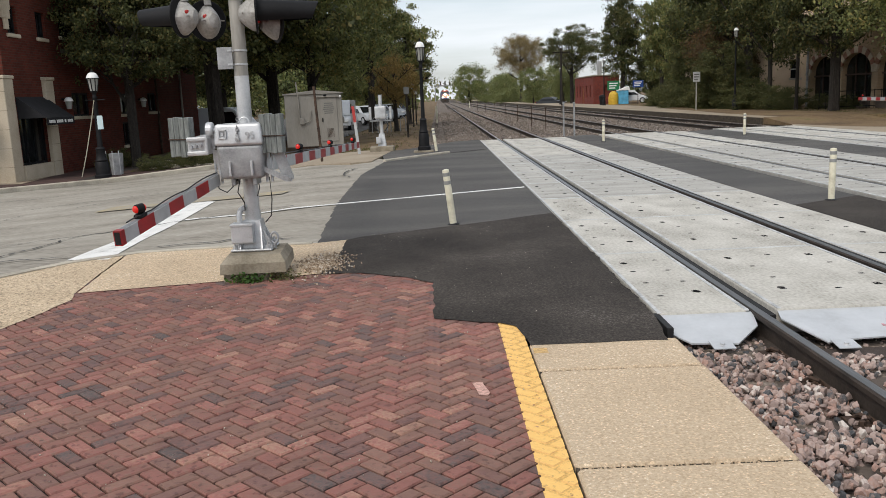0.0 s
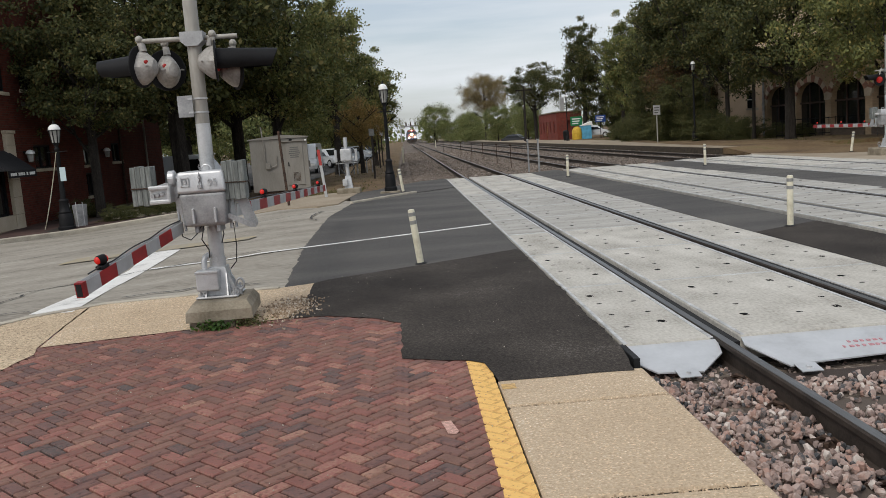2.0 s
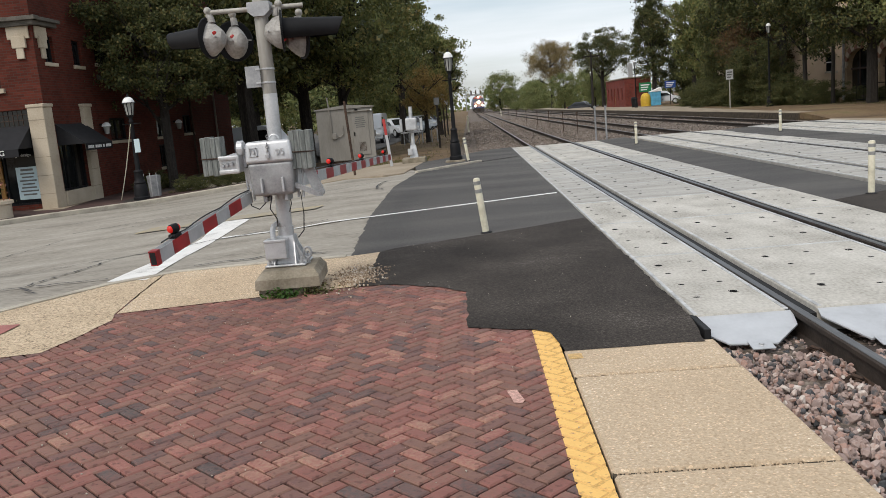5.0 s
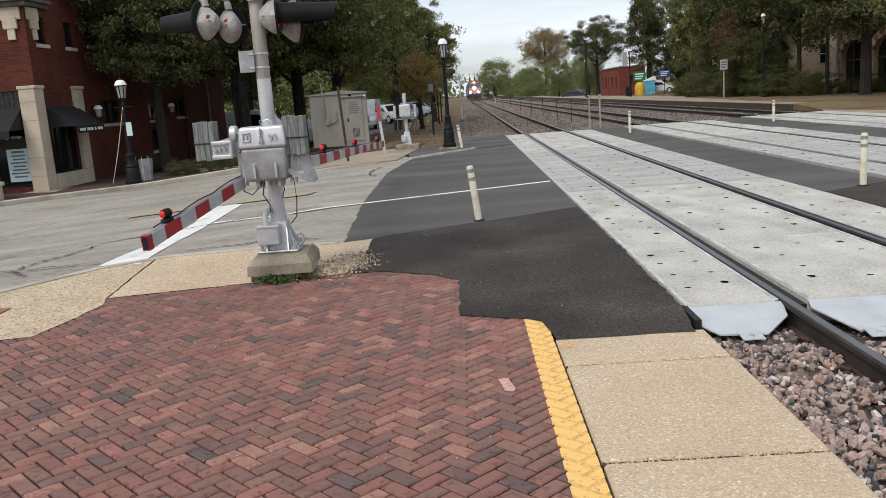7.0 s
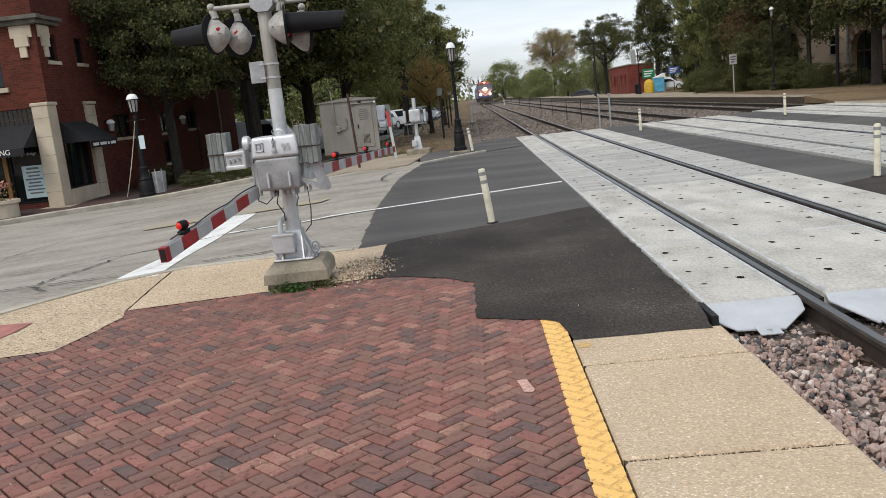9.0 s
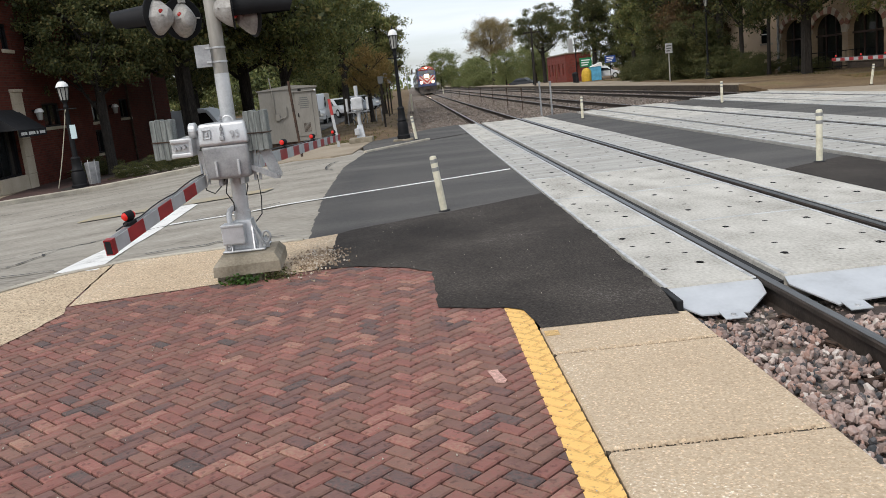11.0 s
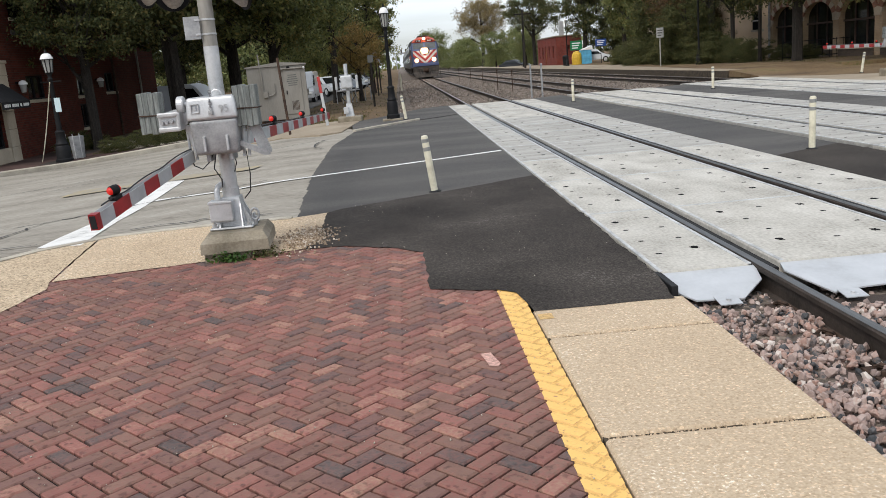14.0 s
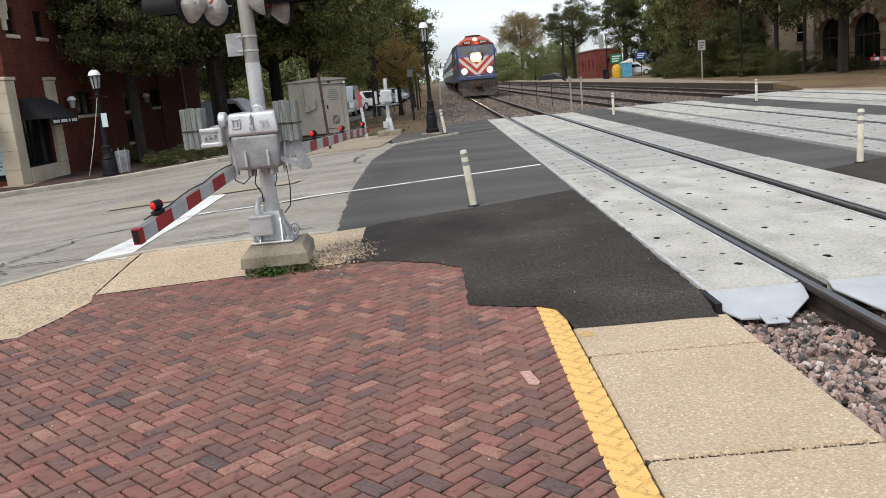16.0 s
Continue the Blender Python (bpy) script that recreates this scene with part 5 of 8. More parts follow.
            prism(bm, [(0.17, 1.0), (0.20, 1.0), (0.42, 0.89), (0.43, 0.86), (0.38, 0.86), (0.17, 0.965)], 0.03, pose(0, -0.27, 0))
        # Right arm darkened in colour to offset its brightly lit flat faces.
        part("weight_arm", bm, M["silver"] if s < 0 else M["silver_dull"], g, "cast aluminium weight arm")
        for k in range(3):
            if s > 0 and k:
                break
            bm = B()
            xx = -0.405 + 0.04 * k if s < 0 else 0.40
            zz = 1.20 + 0.005 * k if s < 0 else 0.90
            rod(bm, (xx, -0.30 if s > 0 else -0.34, zz), (xx, -0.335 if s > 0 else -0.385, zz), 0.017, seg=6)
            part("arm_bolt", bm, M["silver_dull"], g)
        bm = B()
        for dx in (0.0, 0.045):
            rod(bm, (s * (0.22 + dx), -0.17, 1.22), (s * (0.20 + dx), -0.20, 0.86), 0.012, seg=8)
        part("brace", bm, M["silver"], g)
    for pts in ([(-0.24, -0.24, 0.90), (-0.22, -0.26, 0.82), (-0.15, -0.27, 0.785), (-0.10, -0.25, 0.83), (-0.06, -0.2, 0.9)], [(-0.03, -0.25, 0.90), (-0.06, -0.25, 0.78), (-0.02, -0.2, 0.68), (-0.04, -0.12, 0.60)], [(0.21, -0.15, 0.90), (0.22, -0.16, 0.70), (0.20, -0.14, 0.55), (0.13, -0.08, 0.48)], [(0.08, -0.05, 0.9), (0.10, -0.08, 0.8), (0.07, -0.06, 0.72)]):
        bm = B()
        tube(bm, pts, 0.0055, 6)
        smooth(part("cable", bm, M["cable"], g))
    # small sign on the pole
    bm = B()
    box(bm, -0.185, -0.05, -0.075, -0.068, 1.86, 2.05, 0.003, 1)
    sg = part("sign_plate", bm, M["silver_dull"], g, "grey back of a small plate")
    for z in (1.90, 2.02):
        bm = B()
        lathe(bm, [(0.066, z - 0.008), (0.068, z - 0.006), (0.068, z + 0.006), (0.066, z + 0.008)], None, 18)
        box(bm, -0.09, -0.05, -0.085, -0.06, z - 0.008, z + 0.008)
        part("band", bm, M["silver"], sg)
    # cross arm and flashers
    bm = B()
    rod(bm, (-0.49, -0.02, 2.55), (0.38, 0.02, 2.55), 0.022, seg=12)
    smooth(part("cross_pipe", bm, M["pole"], g))
    bm = B()
    prism(bm, [(-0.10, 2.60), (0.10, 2.60), (0.10, 2.52), (0.05, 2.475), (-0.05, 2.475), (-0.10, 2.52)], 0.15, pose(0, -0.085, 0))
    part("junction_box", bm, M["silver_dull"], g)
    u = Vector((0.889, 0.457, 0))
    flasher(g, (-0.47, -0.02, 2.33), (-0.95, 0.30, 0), 0.43, M["lens_dim"])
    flasher(g, (-0.29, 0.12, 2.30), (-0.62, 0.75, 0), 0, M["lens_dim"])
    flasher(g, (0.17, -0.02, 2.34), (0.985, 0.17, 0), 0.56, M["lens_dim"])
    flasher(g, (0.31, 0.16, 2.27), (0.85, 0.5, 0), 0, M["lens_dim"])
    for a in arms:
        gate_arm(g, *a)
    return g


def gate_arm(parent, p, q, n, lamps, tall, first):
    """A striped gate arm from p to q, in n stripes, with lamps at the parts of its length given."""
    p, q = Vector(p), Vector(q)
    d = q - p
    L = d.length
    m = Matrix.Translation(p) @ d.to_track_quat("X", "Z").to_matrix().to_4x4()
    root = part("gate_arm", box(B(), 0, L, -0.022, 0.022, -tall / 2, tall / 2, 0.003, 1), M["arm_grey"], parent, "striped red and white gate arm")
    root.matrix_basis = m
    for k in range(n):
        bm = B()
        x0, x1 = L * k / n, L * (k + 1) / n
        box(bm, x0 + 0.001, x1 - 0.001, -0.026, 0.026, -tall / 2 + 0.002, tall / 2 - 0.002)
        part("stripe", bm, M["red"] if (k + first) % 2 else M["white"], root)
    bm = B()
    box(bm, L - 0.055, L + 0.002, -0.0285, 0.0285, -tall / 2 - 0.001, tall / 2 + 0.001)
    part("end_stripe", bm, M["red"], root, "narrow red stripe at the tip")
    # Solid black block at the tip stands for the tube's shaded inside.
    bm = B()
    box(bm, L - 0.04, L + 0.004, -0.021, 0.021, -tall / 2 + 0.008, tall / 2 - 0.008)
    part("hollow_shade", bm, M["rubber"], root, "black block standing for the shaded hollow of the tube")
    bm = B()
    tube(bm, [(L * t, 0.0, tall / 2 + 0.008 + 0.014 * abs(math.sin(t * 9))) for t in [k / 24 for k in range(23)]], 0.0055, 6)
    part("arm_cable", bm, M["cable"], root)
    for t in lamps:
        bm = B()
        box(bm, L * t - 0.05, L * t + 0.05, -0.03, 0.03, tall / 2, tall / 2 + 0.03, 0.005, 1)
        lm = part("lamp_bracket", bm, M["black"], root, "black lamp bracket")
        bm = B()
        lathe(bm, [(0.03, -0.03), (0.034, -0.028), (0.036, 0.0), (0.034, 0.028), (0.03, 0.03)], pose(L * t, 0, tall / 2 + 0.066, 90, 0, 65), 18)
        part("lamp_body", bm, M["black"], lm, "black lamp body")
        for s in (-1, 1):
            bm = B()
            lathe(bm, [(0.028, 0.0), (0.027, 0.010), (0.019, 0.018), (0.005, 0.021)], pose(L * t, 0, tall / 2 + 0.066, 90, 0, 65) @ pose(0, 0, s * 0.029, 0 if s > 0 else 180), 16)
            smooth(part("lamp_lens", bm, M["lens_red"], lm, "lit red lens"))
    return root


gate_mast(pose(-1.99, 8.36, 0), "silver railway crossing gate mast with flashing lights", [
    ((-0.24, -0.22, 0.90), (-0.50, -1.95, 0.665), 7, (0.80,), 0.105, 0),
    ((0.17, -0.10, 1.0), (0.17, 8.64, 0.71), 18, (0.219, 0.526, 0.891), 0.115, 0)])

# weeds at the foot of the block
random.seed(6)


def weeds(name, cx, cy, n, spread, size, mat, label):
    vs, fs = [], []
    for k in range(n):
        x, y, z = random.gauss(cx, spread), random.gauss(cy, spread * 0.25), abs(random.gauss(0.02, 0.03))
        q = Euler((random.uniform(-0.9, 0.9), random.uniform(-0.9, 0.9), random.random() * 6)).to_matrix()
        s = size * random.uniform(0.5, 1.2)
        o = len(vs)
        vs += [Vector((x, y, z)) + q @ (Vector(v) * s) for v in ((-0.5, 0, 0), (0, -0.32, 0.05), (0.5, 0, 0), (0, 0.32, 0.05))]
        fs.append([o, o + 1, o + 2, o + 3])
    me = bpy.data.meshes.new(name)
    me.from_pydata(vs, [], fs)
    me.materials.append(mat)
    return tagged(new(name, me), label, "weeds", kind="stuff")


weeds("weeds", -1.98, 7.92, 130, 0.09, 0.05, M["weed"], "green weeds growing at the concrete block")
weeds("weeds_small", -1.68, 7.99, 170, 0.08, 0.035, M["grass"], "low dry weeds beside the concrete block")
random.seed(16)
scatter("gravel_spill", [((random.gauss(-1.42, 0.12), random.gauss(8.6, 0.27), 0.010), random.uniform(0.005, 0.014)) for k in range(900)], M["tan_gravel"], "small gravel spilled beside the concrete block")


# ---- delineator posts ----
def delineator(m, label):
    d = thing("delineator_post", label, "marker post", m, "delineator posts")
    bm = B()
    lathe(bm, [(0.042, 0.0), (0.042, 0.66), (0.038, 0.678), (0.02, 0.684)], None, 18)
    smooth(part("tube", bm, M["post"], d))
    for z in (0.50, 0.60):
        bm = B()
        lathe(bm, [(0.0425, z), (0.0435, z + 0.003), (0.0435, z + 0.042), (0.0425, z + 0.045)], None, 18)
        part("band", bm, M["post_band"], d, "grey reflective band")
    bm = B()
    lathe(bm, [(0.075, 0.0), (0.07, 0.012), (0.045, 0.02)], None, 18)
    part("foot", bm, M["rubber"], d)
    return d


delineator(pose(-0.11, 10.84, 0.0, 1, -6, 0), "leaning cream delineator post on the asphalt")
delineator(pose(4.88, 11.6, 0.0, 0, 0.5, 0), "upright cream delineator post between the tracks")
delineator(pose(4.86, 26.8, 0.0, 0, 0, 0), "upright cream delineator post between the tracks")
delineator(pose(9.42, 27.3, 0.0, 0, 0, 0), "upright cream delineator post between the tracks")
delineator(pose(15.1, 28.9, 0.0, 0, 7, 0), "leaning cream delineator post beyond the tracks")
delineator(pose(-0.33, 25.0, 0.02, 0, -7, 0), "leaning cream delineator post by the lamp post")


# ---- lamp posts ----
def lamp_post(m, label, tall=3.25):
    p = thing("lamp_post", label, "lamp post", m, "lamp posts")
    k = tall - 3.25
    bm = B()
    lathe(bm, [(0.19, 0.0), (0.19, 0.10), (0.16, 0.13), (0.15, 0.45), (0.125, 0.50), (0.14, 0.54), (0.11, 0.60), (0.095, 0.85), (0.11, 0.88), (0.075, 0.93)], None, 16)
    smooth(part("base", bm, M["black"], p))
    bm = B()
    lathe(bm, [(0.060, 0.93), (0.052, 1.6 + k / 2), (0.045, 2.40 + k), (0.06, 2.43 + k), (0.035, 2.50 + k), (0.06, 2.58 + k), (0.09, 2.62 + k)], None, 14)
    smooth(part("shaft", bm, M["black"], p))
    bm = B()
    rod(bm, (-0.22, 0, 2.36 + k), (0.22, 0, 2.36 + k), 0.014)
    part("ladder_rest", bm, M["black"], p)
    bm = B()
    lathe(bm, [(0.085, 2.62 + k), (0.125, 2.98 + k)], None, 8)
    ln = part("lantern", bm, M["lamp_glass"], p, "clear glass lantern")
    for a in range(8):
        bm = B()
        c, s = math.cos(a * math.pi / 4), math.sin(a * math.pi / 4)
        rod(bm, (0.088 * c, 0.088 * s, 2.62 + k), (0.13 * c, 0.13 * s, 2.98 + k), 0.011, seg=6)
        part("glazing_bar", bm, M["black"], ln)
    bm = B()
    lathe(bm, [(0.135, 2.985 + k), (0.133, 3.01 + k), (0.12, 3.06 + k), (0.09, 3.12 + k), (0.05, 3.15 + k)], None, 18)
    smooth(part("cap", bm, M["lamp_white"], ln, "white lamp cap"))
    bm = B()
    lathe(bm, [(0.155, 2.97 + k), (0.158, 2.98 + k), (0.15, 2.99 + k)], None, 18)
    lathe(bm, [(0.05, 3.15 + k), (0.03, 3.18 + k), (0.012, 3.24 + k), (0.004, 3.26 + k)], None, 10)
    part("finial", bm, M["black"], ln)
    return p


bm = B()
box(bm, -1.0, -0.42, 25.1, 25.62, -0.05, 0.06, 0.01, 1)
solid("lamp_footing", bm, M["pad"], "concrete footing under the lamp post", "footing")
lamp_post(pose(-0.69, 25.36, 0.06), "black cast lamp post with a white capped lantern", 3.2)
left_lamp = lamp_post(pose(-10.33, 25.75, -0.40) @ Matrix.Diagonal((1.3, 1.3, 1, 1)), "black cast lamp post before the brick building", 3.2)
bm = B()
box(bm, 0.02, 0.15, -0.06, -0.05, 1.45, 1.85, 0.003, 1)
part("notice", bm, M["poster"], left_lamp, "small pale notice")
bm = B()
tube(bm, arc((0, -0.05, 2.3), (-0.75, 0.6, 0.0), 0.1), 0.012, 6)
part("guy_wire", bm, M["post"], left_lamp, "pale guy wire")
lamp_post(pose(17.2, 50.4, 0.16), "tall black lamp post on the platform", 4.8)
lamp_post(pose(16.9, 88, 0.16), "tall black lamp post on the platform", 4.8)
lamp_post(pose(15.9, 112, 0.16), "tall black lamp post on the platform", 4.8)


# ---- equipment by the far corner ----
cab = thing("equipment_cabinet", "beige painted steel railway equipment cabinet", "equipment cabinet", pose(-4.93, 33.4, -0.22, 0, 0, 6))
bm = B()
box(bm, -1.2, 0.98, 0, 1.5, 0.12, 2.12, 0.015, 1)
part("body", bm, M["cabinet"], cab)
bm = B()
prism(bm, [(-1.26, 2.12), (1.04, 2.12), (1.04, 2.16), (0.0, 2.27), (-1.26, 2.16)], 1.62, pose(0, -0.06, 0))
part("roof", bm, M["cabinet"], cab, "shallow beige roof")
bm = B()
box(bm, -0.9, 0.9, 0.05, 1.45, 0, 0.13)
part("plinth", bm, M["rust"], cab, "dark steel plinth")
bm = B()
box(bm, 0.14, 0.80, -0.03, 0.0, 0.30, 1.98, 0.012, 1)
door = part("door", bm, M["cabinet"], cab)
bm = B()
box(bm, 0.20, 0.24, -0.06, -0.03, 1.05, 1.2, 0.005, 1)
part("handle", bm, M["black"], door, "black door handle")
bm = B()
for k in range(6):
    box(bm, 0.38 + 0.045 * k, 0.40 + 0.045 * k, -0.037, -0.029, 0.45, 0.80)
tagged(part("louvre", bm, M["rust"], door, "dark louvre slots"), kind="stuff")
random.seed(31)
for r in range(6):
    bm = B()
    w = random.uniform(0.16, 0.24)
    box(bm, 0.47 - w, 0.47 + w, -0.036, -0.029, 1.74 - r * 0.075, 1.775 - r * 0.075)
    part("text_bar", bm, M["grey_letter"], door, "line of small dark lettering")
bm = B()
box(bm, -0.02, 0.88, -0.10, 0.0, 1.98, 2.03, 0.01, 1)
part("drip_hood", bm, M["cabinet"], cab)
bm = B()
box(bm, 0.30, 0.42, -0.115, -0.09, 2.02, 2.09, 0.01, 1)
part("vent_hole", bm, M["black"], cab, "small black vent")
bm = B()
bmesh.ops.create_uvsphere(bm, u_segments=12, v_segments=8, radius=0.045, matrix=Matrix.Translation((0.93, -0.03, 2.0)))
part("door_lamp", bm, M["lamp_white"], cab, "small white lamp")
bm = B()
box(bm, -0.66, -0.48, -0.10, 0.0, 0.98, 1.22, 0.02, 1)
part("meter_box", bm, M["cabinet"], cab)
bm = B()
tube(bm, [(-0.66, -0.05, 1.2), (-0.66, -0.05, 1.75), (-0.72, -0.05, 2.6)], 0.025, 8)
part("riser_conduit", bm, M["cabinet"], cab)
bm = B()
tube(bm, [(-0.50, -0.05, 1.05), (-0.30, -0.05, 1.08), (-0.22, -0.05, 1.16), (-0.22, -0.05, 1.5)], 0.022, 8)
part("side_conduit", bm, M["cabinet"], cab)
bm = B()
box(bm, 0.985, 1.04, 0.5, 0.7, 0.95, 1.2, 0.01, 1)
part("side_box", bm, M["cabinet"], cab)

bm = B()
rod(bm, (-3.5, 23.9, -0.1), (-3.62, 24.0, 2.0), 0.035, seg=8)
solid("sign_post", bm, M["rust"], "leaning dark steel post before the cabinet", "post")

far = thing("far_gate_mast", "silver crossing gate mechanism on a concrete block", "crossing gate", pose(-2.0, 26.6, 0.0))
bm = B()
box(bm, -0.36, 0.36, -0.32, 0.32, 0.0, 0.17, 0.02, 1)
part("foundation", bm, M["pad"], far, "concrete foundation block")
bm = B()
taper_box(bm, (-0.13, 0.13, -0.13, 0.13), (-0.08, 0.08, -0.08, 0.08), 0.17, 0.55)
box(bm, -0.17, -0.02, -0.2, -0.06, 0.25, 0.45, 0.01, 1)
part("base_casting", bm, M["silver"], far)
bm = B()
rod(bm, (0, 0, 0.55), (0, 0, 1.72), 0.06, seg=14)
part("pole", bm, M["silver"], far)
bm = B()
box(bm, -0.17, 0.17, -0.25, 0.05, 1.0, 1.38, 0.04, 2)
part("mechanism_case", bm, M["silver"], far)
for s in (-1, 1):
    bm = B()
    box(bm, s * 0.31 - 0.035, s * 0.31 + 0.035, -0.22, -0.05, 0.98, 1.36, 0.01, 1)
    part("counterweight", bm, M["white"], far)
    bm = B()
    tube(bm, [(s * 0.14, 0, 0.95), (s * 0.22, 0.02, 0.78), (s * 0.1, 0.0, 0.62)], 0.02, 6)
    part("cable", bm, M["cable"], far)
bm = B()
box(bm, -0.34, 0.36, -0.1, -0.04, 0.92, 0.96, 0.005, 1)
part("cross_bar", bm, M["silver_dull"], far)

mk = thing("marker_pole", "leaning white and red striped marker pole", "marker pole", pose(-2.62, 25.6, 0.0, 0, -5, 0))
for z0, z1, mt in ((0, 0.95, "white"), (0.95, 1.42, "stripe_red")):
    bm = B()
    box(bm, -0.042, 0.042, -0.015, 0.015, z0, z1, 0.004, 1)
    part("stripe", bm, M[mt], mk, "red reflective stripe" if z0 else "")

gate_mast(pose(14.6, 25.9, 0, 0, 0, 180), "silver crossing gate mast beyond the tracks", [((-0.24, -0.22, 0.9), (-0.5, -5.6, 0.9), 16, (0.3, 0.6, 0.95), 0.11, 0)])
bm = B()
box(bm, 14.2, 15.0, 25.5, 26.3, -0.1, 0.225, 0.03, 1)
solid("pedestal", bm, M["pad"], "concrete foundation block beyond the tracks", "foundation")

for x, y, h in ((4.74, 34.3, 1.15), (4.95, 33.0, 1.15), (4.75, 40, 0.9), (4.75, 46, 0.9), (4.75, 54, 0.9), (4.75, 63, 0.9), (4.75, 75, 0.9), (4.75, 90, 0.9), (4.75, 108, 0.9)):
    bm = B()
    rod(bm, (x, y, -0.2), (x, y, h), 0.035 if y < 36 else 0.02, seg=8)
    box(bm, x - 0.05, x + 0.05, y - 0.03, y + 0.03, h - 0.02, h + 0.03, 0.01, 1)
    solid("rail_stake", bm, M["silver_dull"] if y < 36 else M["rust"], "grey metal stake between the tracks" if y < 36 else "thin rusty fence stake between the tracks", "stake", group="stakes between the tracks")
for x, y in ((-0.35, 62.0), (5.0, 140.0)):
    bm = B()
    rod(bm, (x, y, -0.2), (x, y, 1.0), 0.07, seg=10)
    solid("milepost", bm, M["post"], "short white post beside the track", "marker post")
for x, y, h in ((-1.6, 38.0, 2.2), (-1.75, 52.0, 2.6), (-1.7, 57.0, 2.3)):
    sp = thing("street_sign", "dark wooden post with a small sign under the trees", "sign", pose(x, y, -0.1))
    bm = B()
    box(bm, -0.045, 0.045, -0.04, 0.04, 0, h, 0.01, 1)
    part("post", bm, M["bark"], sp)
    bm = B()
    box(bm, -0.12, 0.12, -0.075, -0.055, h - 0.32, h, 0.005, 1)
    part("sign_face", bm, M["grey_letter" if y < 40 else "white"], sp)


# ---- commuter train ----
def hull(bm, outline, y0, y1):
    return prism(bm, outline, y1 - y0, pose(0, y0, 0))


LOCO = [(-1.5, 1.25), (1.5, 1.25), (1.52, 3.55), (1.42, 3.85), (1.05, 4.30), (0.7, 4.52), (-0.7, 4.52), (-1.05, 4.30), (-1.42, 3.85), (-1.52, 3.55)]


def clip_x(bm, x, sign):
    bmesh.ops.bisect_plane(bm, geom=bm.verts[:] + bm.edges[:] + bm.faces[:], plane_co=(x, 0, 0), plane_no=(sign, 0, 0), clear_outer=True)


def clip_z(bm, z, sign):
    bmesh.ops.bisect_plane(bm, geom=bm.verts[:] + bm.edges[:] + bm.faces[:], plane_co=(0, 0, z), plane_no=(0, 0, sign), clear_outer=True)


wheel_bm = B()
for s in (-0.7525, 0.7525):
    lathe(wheel_bm, [(0.06, -0.08), (0.5, -0.07), (0.53, -0.055 if s < 0 else 0.055), (0.5, 0.06), (0.44, 0.05), (0.42, 0.02), (0.16, 0.02), (0.12, 0.07), (0.06, 0.08)], pose(s, 0, 0, 0, 90, 0), 24)
rod(wheel_bm, (-0.75, 0, 0), (0.75, 0, 0), 0.08)
wheel_me = bpy.data.meshes.new("wheelset")
wheel_bm.to_mesh(wheel_me)
wheel_bm.free()
wheel_me.materials.append(M["train_under"])


def truck(parent, y, wheels):
    bm = B()
    for s in (-1, 1):
        box(bm, s * 1.02 - 0.08, s * 1.02 + 0.08, y - 1.75, y + 1.75, 0.62, 0.95, 0.03, 1)
        for w in (-1.35, 1.35):
            box(bm, s * 1.06 - 0.12, s * 1.06 + 0.12, y + w - 0.22, y + w + 0.22, 0.35, 0.72, 0.03, 1)
        box(bm, s * 1.06 - 0.1, s * 1.06 + 0.1, y - 0.45, y + 0.45, 0.45, 1.05, 0.03, 1)
    box(bm, -1.0, 1.0, y - 0.3, y + 0.3, 0.6, 1.2)
    t = part("truck", bm, M["train_under"], parent, "dark cast truck frame")
    for w in (-1.35, 1.35):
        o = new("wheelset", wheel_me)
        o.parent = t
        o.matrix_basis = pose(0, y + w, 0.5)
        wheels.append(o)


